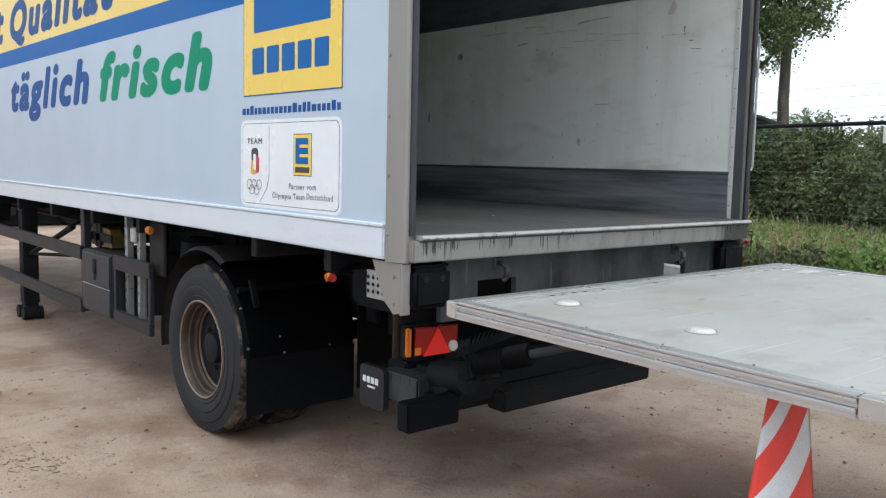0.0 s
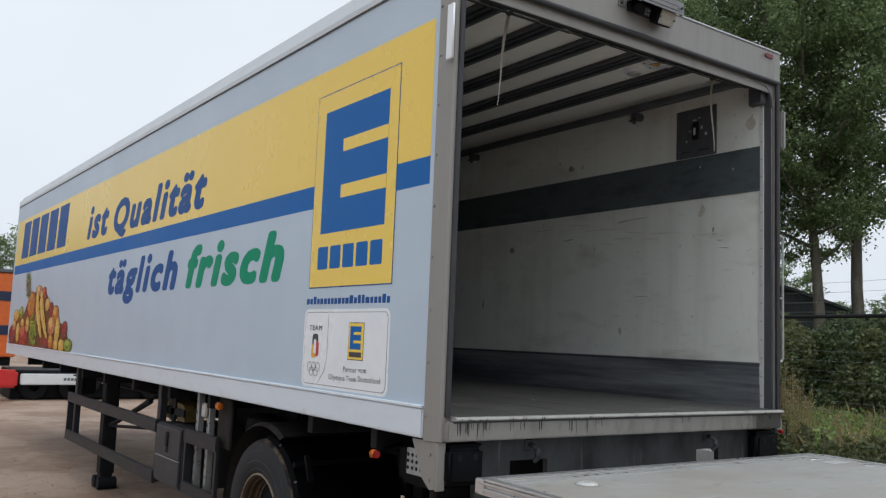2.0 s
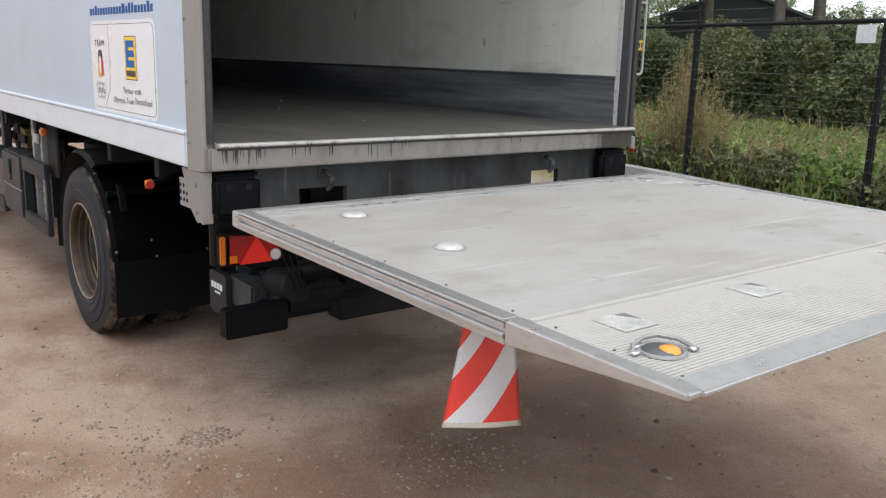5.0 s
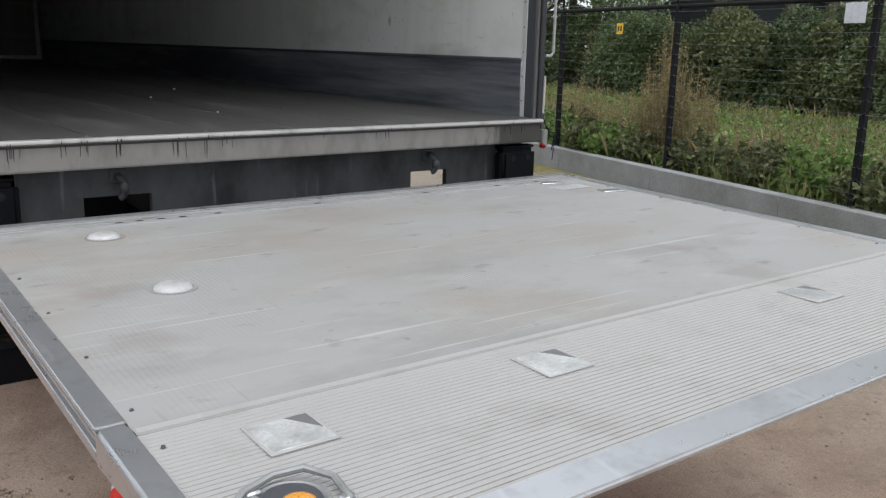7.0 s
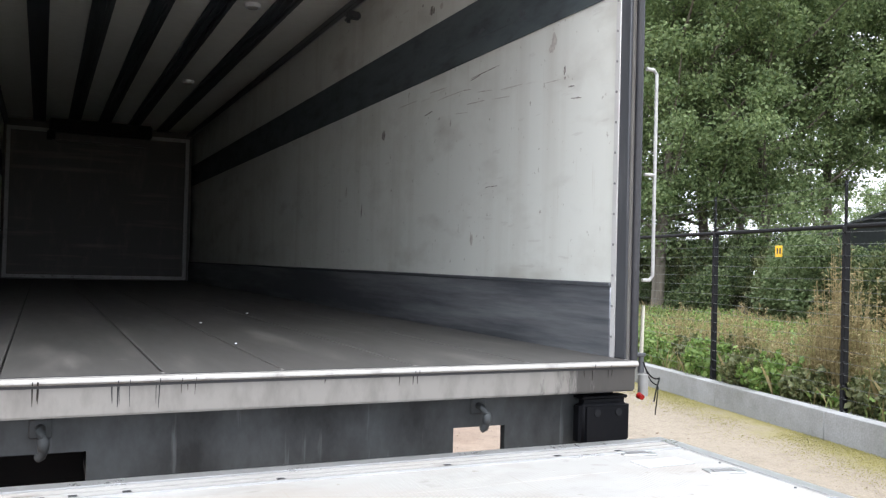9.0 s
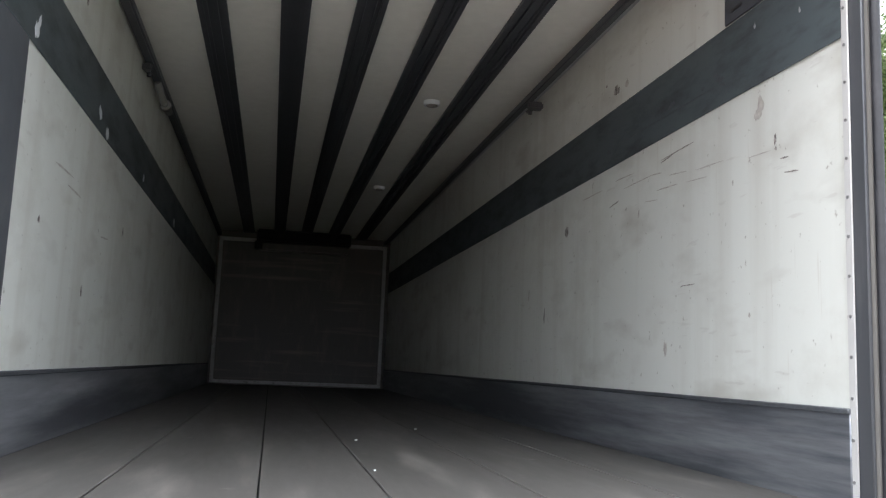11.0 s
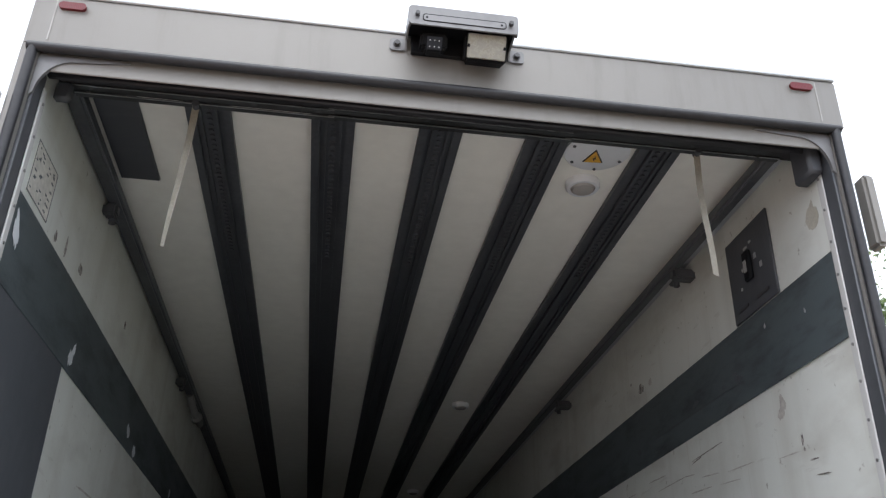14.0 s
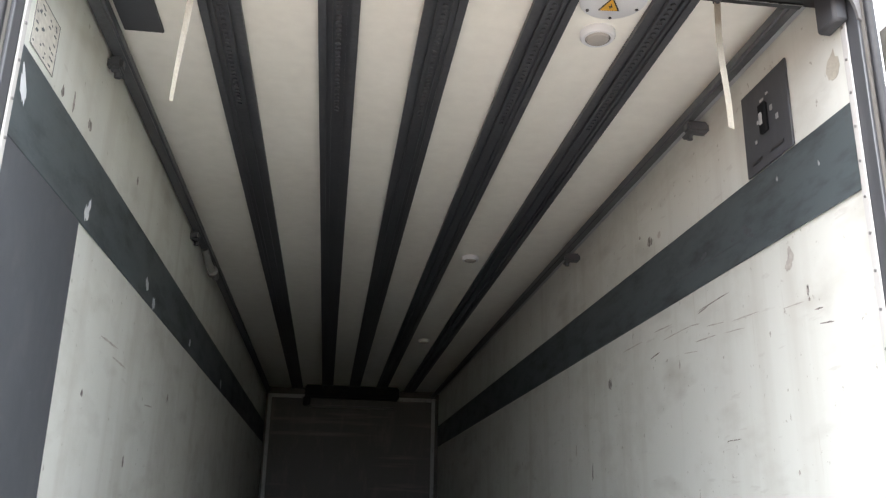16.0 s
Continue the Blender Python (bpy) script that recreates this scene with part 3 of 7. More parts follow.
def finish(name, bm, material, smooth=False):
    bmesh.ops.recalc_face_normals(bm, faces=bm.faces[:])
    me = bpy.data.meshes.new(name)
    bm.to_mesh(me)
    bm.free()
    for m in material if isinstance(material, (list, tuple)) else [material]:
        me.materials.append(m)
    if smooth:
        me.shade_smooth()
        if smooth != "all":
            me.set_sharp_from_angle(angle=radians(40))
    return me


def thing(name, label, category, base=(0, 0, 0), group="", kind=""):
    ob = new(name)
    ob.empty_display_size = 0.2
    ob.matrix_basis = Matrix.Translation(base)
    return tagged(ob, label, category, group, kind)


def hang(ob, parent):
    ob.parent = parent
    if parent.type == "EMPTY":
        ob.matrix_parent_inverse = parent.matrix_basis.inverted()
    return ob


def part(name, bm, material, parent, label="", smooth=True):
    ob = hang(new(name, finish(name, bm, material, smooth)), parent)
    return tagged(ob, label) if label else ob


def slab(name, dims, material, parent, label="", bevel=0.004, seg=1):
    bm = bmesh.new()
    box(bm, *dims, bevel=bevel, seg=seg)
    return part(name, bm, material, parent, label)


def solid(name, bm, material, label, category, group="", kind="", smooth=True):
    return tagged(new(name, finish(name, bm, material, smooth)), label, category, group, kind)


def from_arrays(name, verts, faces, material):
    me = bpy.data.meshes.new(name)
    me.from_pydata(verts, [], faces)
    for m in material if isinstance(material, (list, tuple)) else [material]:
        me.materials.append(m)
    return me


# ---- the ground ----
def ground_height(x, y):
    if -9 < x < 7.0 and -9 < y < 14:
        return 0.018 * noise.noise(Vector((x * 0.7, y * 0.7, 3))) + 0.008 * noise.noise(Vector((x * 2.3, y * 2.3, 9))) - 0.046
    return -0.045


near_x = [-9 + 0.25 * k for k in range(65)]
near_y = [-9 + 0.25 * k for k in range(93)]
gx = [-900, -200, -60, -25, -14] + near_x + [9, 14, 30, 80, 250, 900]
gy = [-900, -200, -60, -25, -14] + near_y + [18, 26, 40, 90, 250, 900]
verts = [(x, y, ground_height(x, y)) for y in gy for x in gx]
nx = len(gx)
faces = [(j * nx + i, j * nx + i + 1, (j + 1) * nx + i + 1, (j + 1) * nx + i) for j in range(len(gy) - 1) for i in range(nx - 1)]
ground = tagged(new("ground", from_arrays("ground", verts, faces, M_DIRT)), "bare brown sandy yard with damp dark patches", "ground", kind="structure")
ground.data.shade_smooth()

# ---- the trailer ----
W, L = 2.60, 11.30
Z0, ZS, ZC, ZT = 1.17, 1.283, 3.43, 3.54
trailer = thing("semi_trailer", "pale blue-grey box trailer with yellow and blue graphics, rear open", "trailer", (1.3, 5.3, 0))

left = slab("left_side_panel", (0.0, 0.052, 0.088, L, 1.31, 3.40), M_PANEL, trailer, "pale blue-grey side wall with printed graphics")
slab("right_side_panel", (W - 0.066, W, 0.088, L, 1.31, 3.40), M_PANEL, trailer)
slab("front_wall", (0.0, W, L, L + 0.08, Z0, 3.5), M_PANEL, trailer)
slab("roof", (0.05, W - 0.05, 0.11, L, 3.45, 3.53), M_ROOFRAIL, trailer)
for side, x0, x1 in (("left", -0.012, 0.06), ("right", W - 0.06, W + 0.012)):
    sk = slab("skirt_rail", (x0, x1, 0.105, L + 0.02, Z0 + 0.006, 1.312), M_SKIRT, trailer, "white lower edge rail", bevel=0.008, seg=2)
    bm = bmesh.new()
    lip = -0.016 if side == "left" else W + 0.016
    box(bm, min(lip, 0.02 if side == "left" else W - 0.02), max(lip, 0.02 if side == "left" else W - 0.02), 0.107, L + 0.02, 1.309, 1.324, bevel=0.003)
    part("lip", bm, M_SKIRT, sk)
    bm = bmesh.new()
    o = [(-0.012, 3.398), (-0.012, 3.43), (0.035, 3.545), (0.09, 3.545), (0.09, 3.398)] if side == "left" else [(W + 0.012, 3.398), (W + 0.012, 3.43), (W - 0.035, 3.545), (W - 0.09, 3.545), (W - 0.09, 3.398)]
    m = Matrix(((1, 0, 0, 0), (0, 0, 1, 0.11), (0, 1, 0, 0), (0, 0, 0, 1)))
    prism(bm, o, m, L - 0.09)
    # dark strip on the panel, painted as the shadow below the roof rail
    slab("rail_shadow_line", (-0.0036 if side == "left" else W - 0.01, 0.01 if side == "left" else W + 0.0036, 0.12, L, 3.3895, 3.3975), M_BAND, trailer, bevel=0)
    part("roof_rail", bm, M_ROOFRAIL, trailer, "pale grey aluminium roof edge", smooth=False)

# floor, liner, ceiling
bm = bmesh.new()
box(bm, 0.066, W - 0.066, 0.06, L, 1.19, 1.268)
part("floor_base", bm, M_CHASSIS, trailer)
edges = [0.07, 0.485, 0.905, 1.25, 1.69, 2.11, 2.53]
for k in range(6):
    slab("floor_board", (edges[k] + 0.003, edges[k + 1] - 0.003, -0.030, L - 0.01, 1.268, 1.2835), M_FLOORIN, trailer, bevel=0.002)
for x0, x1, s in ((0.053, 0.060, 1), (W - 0.072, W - 0.066, -1)):
    liner = slab("wall_liner", (x0, x1, 0.082, L, 1.28, ZC), M_WALLIN, trailer, "white scuffed inner wall", bevel=0)
    inner = x1 if s > 0 else x0
    slab("rub_band", (min(inner, inner + s * 0.008), max(inner, inner + s * 0.008), 0.088, L - 0.01, 2.655, 2.933 if s > 0 else 2.945), M_BAND, liner, "dark grey rub band", bevel=0.002)
    slab("kick_plate", (min(inner, inner + s * 0.012), max(inner, inner + s * 0.012), 0.088, L - 0.01, 1.281, 1.55), M_KICK, liner, "scuffed dark metal kick plate with painted sheen streaks", bevel=0.003)
    slab("kick_plate_trim", (min(inner, inner + s * 0.018), max(inner, inner + s * 0.018), 0.088, L - 0.01, 1.545, 1.562), M_RAIL, liner, bevel=0.003)
slab("ceiling", (0.06, W - 0.06, 0.08, L, ZC, 3.452), M_CEIL, trailer, "cream ceiling lining", bevel=0)


bm = bmesh.new()
rod(bm, (0, 0, 0), (0, 0, 0.009), 0.010, seg=8)
KNOB = finish("rail_knob", bm, M_RAIL)


def load_rail(x):
    """A dark roof rail with a slotted middle and folded flanges."""
    bm = bmesh.new()
    zc = 3.4285
    o = [(-0.075, 0), (-0.075, -0.021), (-0.045, -0.021), (-0.045, -0.011), (-0.030, -0.011), (-0.030, -0.025), (-0.022, -0.025), (-0.022, -0.011)]
    o += [(-u, v) for u, v in o[::-1]]
    prism(bm, [(x + u, zc + v) for u, v in o], Matrix(((1, 0, 0, 0), (0, 0, 1, 0.215), (0, 1, 0, 0), (0, 0, 0, 1))), L - 0.57)
    rail = part("load_rail", bm, M_RAIL, trailer, "dark slotted metal roof rail", smooth=False)
    for k in range(36):
        knob = new("rail_knob", KNOB)
        knob.matrix_basis = Matrix.Translation((x, 0.26 + 0.032 * k, 3.4105))
        hang(knob, rail)


for x in (0.503, 0.925, 1.297, 1.675, 2.084):
    load_rail(x)
for x, s, half in ((0.100, 1, 0.030), (W - 0.155, -1, 0.024)):
    bm = bmesh.new()
    box(bm, x - half, x + half, 0.16, L - 0.3, 3.345, 3.395, bevel=0.010, seg=3)
    rail = part("corner_rail", bm, M_RAIL, trailer, "dark tubular corner rail under the ceiling")
    for y in (0.93, 3.06) if s > 0 else (1.09, 3.06):
        bm = bmesh.new()
        wall = 0.060 if s > 0 else W - 0.072
        box(bm, min(wall, x + s * 0.018), max(wall, x + s * 0.018), y - 0.028, y + 0.028, 3.292, 3.345, bevel=0.012, seg=2)
        box(bm, x - 0.018, x + 0.018, y - 0.045, y + 0.045, 3.280, 3.296, bevel=0.006, seg=2)
        rod(bm, (x, y, 3.262), (x, y, 3.284), 0.013, seg=10)
        part("rail_bracket", bm, M_RAIL, rail)
# drain pipe fitting on the corner rail
bm = bmesh.new()
pipe(bm, [(0.10, 3.40, 3.34), (0.12, 3.48, 3.275), (0.14, 3.60, 3.235), (0.14, 3.74, 3.245), (0.11, 3.84, 3.32)], 0.024, 10)
rod(bm, (0.14, 3.56, 3.243), (0.14, 3.595, 3.236), 0.036, seg=14)
part("pipe_fitting", bm, M_PERF, trailer, "grey pipe elbow on the corner rail")
slab("ceiling_plate", (0.126, 0.272, 0.22, 0.838, 3.416, 3.4285), M_DARKPANEL, trailer, "dark plate on the ceiling", bevel=0.003)
# round covers and lamps on the ceiling
bm = bmesh.new()
lathe(bm, [(3.43, 0.118), (3.417, 0.118), (3.412, 0.110), (3.412, 0.001)], (1.872, 0.362, 0), "z", 40)
disc = part("round_cover", bm, M_WHITEFILM, trailer, "white round cover with a yellow warning triangle")
for k in range(6):
    a = radians(60 * k + 20)
    bm = bmesh.new()
    rod(bm, (1.872 + 0.1 * math.cos(a), 0.362 + 0.1 * math.sin(a), 3.413), (1.872 + 0.1 * math.cos(a), 0.362 + 0.1 * math.sin(a), 3.408), 0.006, seg=8)
    part("screw", bm, M_RAIL, disc)
bm = bmesh.new()
prism(bm, [(1.832, 0.419), (1.907, 0.413), (1.861, 0.335)], Matrix.Translation((0, 0, 3.4095)), 0.0025)
part("triangle_border", bm, M_BLACKFILM, disc, smooth=False)
bm = bmesh.new()
prism(bm, [(1.838, 0.415), (1.900, 0.410), (1.862, 0.345)], Matrix.Translation((0, 0, 3.408)), 0.004)
part("warning_triangle", bm, M_GOLDFILM, disc, "yellow warning triangle", smooth=False)
bm = bmesh.new()
prism(bm, [(1.872, 0.405), (1.861, 0.386), (1.868, 0.386), (1.864, 0.366), (1.876, 0.390), (1.869, 0.390)], Matrix.Translation((0, 0, 3.406)), 0.002)
part("warning_flash", bm, M_BLACKFILM, disc, smooth=False)
for x, y, r in ((1.885, 0.592, 0.066), (1.884, 3.525, 0.058), (1.888, 6.49, 0.058)):
    bm = bmesh.new()
    lathe(bm, [(3.43, r), (3.41, r), (3.402, r * 0.9), (3.402, r * 0.72)], (x, y, 0), "z", 32)
    lamp = part("ceiling_lamp", bm, M_WHITEFILM, trailer, "white round ceiling lamp, unlit")
    bm = bmesh.new()
    lathe(bm, [(3.406, r * 0.72), (3.396, r * 0.6), (3.393, r * 0.3), (3.392, 0.001)], (x, y, 0), "z", 28)
    part("diffuser", bm, M_CLEAR, lamp)

# front inner wall with its framed panel and the cooler
slab("front_liner", (0.07, W - 0.07, 10.30, 10.33, 1.28, ZC), M_BULK, trailer, bevel=0)
bulk = slab("bulkhead_panel", (0.15, W - 0.18, 10.085, 10.299, 1.283, 3.285), M_BULK, trailer, "dark air-return bulkhead with a pale metal frame", bevel=0.01)
for d in ((0.115, 0.165, 10.06, 10.09, 1.30, 3.305), (W - 0.20, W - 0.15, 10.06, 10.09, 1.30, 3.305), (0.165, 0.66, 10.06, 10.09, 3.255, 3.305), (1.88, W - 0.20, 10.06, 10.09, 3.255, 3.305), (0.165, W - 0.20, 10.06, 10.09, 1.30, 1.345)):
    slab("bulkhead_frame", d, M_PERF, bulk, bevel=0.004)
unit = slab("cooler_unit", (0.62, 1.92, 9.90, 10.299, 3.245, 3.425), M_CHASSIS, trailer, "dark cooler housing under the ceiling", bevel=0.02, seg=2)
slab("cooler_lip", (0.66, 1.88, 9.95, 10.08, 3.13, 3.24), M_BULK, unit, "brownish metal lip", bevel=0.02, seg=2)
slab("cooler_bracket", (0.60, 0.70, 9.92, 10.08, 3.15, 3.26), M_CHASSIS, unit, bevel=0.01)

# things on the inner walls
plate = slab("control_plate", (W - 0.082, W - 0.0725, 0.426, 0.762, 2.950, 3.292), M_DARKPANEL, trailer, "dark plate with a socket and pale labels", bevel=0.003)
slab("socket", (W - 0.100, W - 0.082, 0.565, 0.615, 3.07, 3.19), M_CHASSIS, plate, bevel=0.006)
slab("switch", (W - 0.106, W - 0.100, 0.580, 0.600, 3.10, 3.15), M_TRIM, plate, bevel=0.003)
for y, z, w, h in ((0.635, 3.13, 0.03, 0.03), (0.535, 3.14, 0.03, 0.05), (0.59, 3.205, 0.05, 0.022), (0.50, 3.09, 0.03, 0.05), (0.665, 3.06, 0.02, 0.03), (0.555, 3.215, 0.03, 0.02)):
    slab("label", (W - 0.0845, W - 0.0822, y, y + w * 0.55, z, z + h * 0.42), M_TRIM, plate, bevel=0)
for y, w in ((0.48, 0.09), (0.64, 0.07)):
    slab("slot", (W - 0.0845, W - 0.0822, y, y + w, 2.985, 2.998), M_BLACKFILM, plate, bevel=0)
slab("corner_bumper", (W - 0.125, W - 0.074, 0.045, 0.150, 3.205, 3.345), M_DARKPANEL, trailer, bevel=0.01)
slab("corner_bumper", (0.074, 0.125, 0.14, 0.17, 3.27, 3.34), M_DARKPANEL, trailer, bevel=0.01)
slab("dark_wall_panel", (0.0605, 0.070, 0.10, 0.838, 1.565, 2.652), M_GREYPANEL, trailer, "dark worn panel on the inner wall", bevel=0.003)
note = slab("notice", (0.0605, 0.0625, 0.172, 0.385, 2.965, 3.140), M_PAPER, trailer, "pale printed notice with small dark bars", bevel=0)
for d in ((0.172, 0.385, 2.965, 2.968), (0.172, 0.385, 3.137, 3.140), (0.172, 0.175, 2.968, 3.137), (0.382, 0.385, 2.968, 3.137)):
    slab("notice_border", (0.0625, 0.0632, *d), M_BAND, note, bevel=0)
random.seed(5)
for k in range(30):
    y, z = random.uniform(0.185, 0.355), random.uniform(2.975, 3.125)
    slab("print_bar", (0.0625, 0.0635, y, y + random.uniform(0.008, 0.02), z, z + 0.005), M_BAND, note, bevel=0)
# worn marks on the inner walls
random.seed(11)


def mark(side, y, z, w, h, tilt, material, name="scuff_mark", label=""):
    """A thin ragged scrape or patch on an inner wall; side: -1 the right wall, +1 the left."""
    wall = W - 0.0725 if side < 0 else 0.0605
    if 2.65 < z < 2.95:
        wall += side * 0.0085
    bm = bmesh.new()
    n = 9
    up = [(w * (i / n - 0.5), h * (0.35 + 0.65 * random.random()) * (1 - abs(2 * i / n - 1) ** 3) + 0.0006) for i in range(n + 1)]
    lo = [(x, -0.6 * h * (0.3 + 0.7 * random.random()) * (1 - abs(2 * x / w) ** 3) - 0.0006) for x, _ in up[::-1]]
    m = Matrix.Translation((wall + side * 0.0004, y, z)) @ Matrix(((0, 0, side, 0), (1, 0, 0, 0), (0, 1, 0, 0), (0, 0, 0, 1))) @ Matrix.Rotation(tilt, 4, "Z")
    prism(bm, up + lo, m, 0.0008)
    return part(name, bm, material, trailer, label, smooth=False)


# scrapes on the right wall
for y, z, w, h, t, m in ((1.17, 2.565, 0.30, 0.0030, -0.03, M_SCUFFDARK), (1.27, 2.555, 0.10, 0.0045, -0.1, M_SCUFFDARK), (0.40, 2.358, 0.05, 0.0040, 0.05, M_SCUFFDARK), (0.362, 2.304, 0.08, 0.0035, 0.12, M_SCUFFDARK), (1.55, 2.515, 0.34, 0.0030, 0.0, M_SCUFF), (1.84, 2.46, 0.12, 0.0045, -0.1, M_SCUFFDARK), (0.90, 2.444, 0.22, 0.0025, 0.05, M_SCUFF), (1.07, 1.994, 0.12, 0.0025, 0.0, M_SCUFFDARK), (1.26, 2.43, 0.20, 0.0035, 0.05, M_SCUFF), (1.16, 2.47, 0.16, 0.003, 0.1, M_SCUFF), (2.15, 2.56, 0.3, 0.004, 0.0, M_SCUFF), (1.72, 2.57, 0.22, 0.004, 0.03, M_SCUFF), (1.42, 2.40, 0.14, 0.003, 0.1, M_SCUFF), (0.55, 2.405, 0.14, 0.002, 0.05, M_SCUFF), (1.36, 2.51, 0.10, 0.003, 0.1, M_SCUFF), (1.0, 2.41, 0.18, 0.002, 0.08, M_SCUFF)):
    mark(-1, y, z, w, h, t, m)
for y, z, w, h, m in ((0.535, 2.575, 0.040, 0.045, M_SCUFF), (0.555, 2.545, 0.05, 0.03, M_SCUFF), (0.452, 2.43, 0.014, 0.03, M_SCUFFDARK), (0.448, 2.40, 0.012, 0.012, M_SCUFFDARK), (2.54, 2.415, 0.06, 0.045, M_SCUFFDARK), (2.92, 1.945, 0.02, 0.07, M_SCUFFDARK), (3.25, 2.10, 0.02, 0.05, M_SCUFF), (1.83, 3.035, 0.06, 0.035, M_SCUFFDARK), (1.80, 3.03, 0.02, 0.03, M_SCUFFDARK), (1.96, 3.10, 0.02, 0.012, M_SCUFFDARK), (1.70, 3.03, 0.04, 0.03, M_SCUFF), (0.80, 2.755, 0.07, 0.022, M_RAIL), (0.83, 2.78, 0.04, 0.012, M_RAIL), (0.78, 2.73, 0.05, 0.010, M_RAIL), (0.93, 2.76, 0.03, 0.015, M_RAIL), (1.20, 2.77, 0.07, 0.02, M_RAIL), (1.9, 2.735, 0.05, 0.02, M_RAIL), (0.555, 2.87, 0.012, 0.014, M_TRIM), (0.29, 2.82, 0.01, 0.014, M_TRIM), (0.165, 3.10, 0.08, 0.07, M_STRAP), (2.16, 2.74, 0.05, 0.02, M_RAIL), (1.27, 1.74, 0.03, 0.06, M_SCUFF), (1.55, 2.36, 0.014, 0.03, M_SCUFF), (0.62, 1.85, 0.012, 0.012, M_SCUFF)):
    mark(-1, y, z, w, h, random.uniform(-0.3, 0.3), m, "worn_patch")
mark(-1, 1.25, 2.742, 0.95, 0.004, 0.012, M_RAIL, "rub_line")
# chips and smudges on the left wall
for y, z, w, h in ((0.907, 2.70, 0.06, 0.05), (0.93, 2.74, 0.03, 0.04), (2.006, 2.73, 0.08, 0.05), (2.2, 2.68, 0.07, 0.05), (5.12, 2.70, 0.10, 0.05), (0.17, 2.81, 0.05, 0.08), (3.4, 2.71, 0.07, 0.04)):
    mark(1, y, z, w, h, random.uniform(-0.5, 0.5), M_WHITEFILM, "paint_chip")
for y, z, w, h in ((0.82, 3.006, 0.05, 0.03), (0.50, 2.972, 0.03, 0.03), (0.62, 2.99, 0.02, 0.05), (1.6, 3.1, 0.03, 0.03), (1.5, 2.35, 0.3, 0.006), (1.7, 2.30, 0.25, 0.006), (2.4, 2.2, 0.2, 0.006), (1.2, 2.1, 0.03, 0.02), (2.9, 2.3, 0.04, 0.04), (2.0, 1.9, 0.03, 0.05)):
    mark(1, y, z, w, h, random.uniform(-0.1, 0.2), M_SCUFF if w > 0.1 else M_SCUFFDARK, "worn_patch")
# crumbs on the floor boards
for x, y, r in ((1.320, 1.90, 0.007), (1.723, 2.666, 0.008), (1.275, 0.80, 0.005)):
    bm = bmesh.new()
    bmesh.ops.create_icosphere(bm, subdivisions=1, radius=r, matrix=Matrix.Translation((x, y, 1.2835 + r * 0.5)) @ Matrix.Diagonal((1.2, 0.9, 0.6, 1)))
    tagged(new("crumb", finish("crumb", bm, M_WHITEFILM)), "small white crumb lying on the trailer floor", "crumb", group="crumbs on the trailer floor")

# rear frame
for x0, x1, s in ((-0.014, 0.060, 1), (W - 0.060, W + 0.014, -1)):
    if s > 0:
        bm = bmesh.new()
        prism(bm, [(0.060, -0.010), (0.018, -0.010), (0.010, -0.004), (-0.003, 0.040), (-0.008, 0.094), (0.060, 0.094)], Matrix.Translation((0, 0, Z0)), 3.352 - Z0)
        post = part("rear_post", bm, M_POST, trailer, "grey-beige painted rear corner post", smooth=False)
    else:
        bm = bmesh.new()
        prism(bm, [(W - 0.060, 0.0), (W - 0.036, 0.0), (W - 0.028, 0.006), (W - 0.006, 0.060), (W + 0.002, 0.118), (W - 0.060, 0.118)], Matrix.Translation((0, 0, Z0)), 3.352 - Z0)
        post = part("rear_post", bm, M_POST, trailer, "grey-beige painted rear corner post with a chamfered edge", smooth=False)
    ix = 0.060 if s > 0 else W - 0.060
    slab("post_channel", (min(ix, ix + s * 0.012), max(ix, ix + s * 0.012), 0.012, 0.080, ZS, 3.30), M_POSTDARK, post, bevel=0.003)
    bm = bmesh.new()
    sx = 0.046 if s > 0 else W - 0.046
    pipe(bm, [(sx, -0.012, Z0 + 0.11), (sx, -0.012, 2.2), (sx, -0.012, 3.34)], 0.015, 10)
    part("door_seal", bm, M_SEAL_SHADE, post, "black rubber seal")
    edge = ix + s * 0.014
    slab("inner_trim", (min(edge, edge + s * 0.006), max(edge, edge + s * 0.006), 0.064, 0.094, ZS, 3.25), M_TRIMWHITE, post, bevel=0.002)
    for k in range(17):
        z = 1.36 + k * 0.115
        bm = bmesh.new()
        rod(bm, (edge + s * 0.005, 0.079, z), (edge + s * 0.009, 0.079, z), 0.005, seg=8)
        part("rivet", bm, M_BOLT, post)
    ox = -0.010 if s > 0 else W - 0.002
    for k in range(9):
        z = 1.28 + k * 0.24
        bm = bmesh.new()
        rod(bm, (ox + s * 0.004, 0.082, z), (ox - s * 0.002, 0.082, z), 0.007, seg=8)
        part("rivet", bm, M_BOLT, post)
bm = bmesh.new()
prism(bm, [(0.020, -0.010), (W - 0.020, -0.010), (W - 0.006, -0.003), (W - 0.002, 0.030), (W - 0.002, 0.12), (-0.010, 0.12), (0.0, 0.030), (0.010, -0.003)], Matrix.Translation((0, 0, 3.352)), ZT - 3.352)
bmesh.ops.bevel(bm, geom=[e for e in bm.edges if abs(e.verts[0].co.z - e.verts[1].co.z) < 1e-6], offset=0.006, segments=2, affect="EDGES", clamp_overlap=True)
header = part("rear_header", bm, M_POST, trailer, "grey-beige header over the rear opening")
slab("drip_edge", (0.012, W - 0.010, -0.016, 0.03, ZT - 0.002, ZT + 0.010), M_ROOFRAIL, header, bevel=0.003)
for x in (0.075, W - 0.085):
    slab("header_seam", (x, x + 0.004, -0.0112, -0.009, 3.37, ZT - 0.012), M_SILLTOP, header, bevel=0)
bm = bmesh.new()
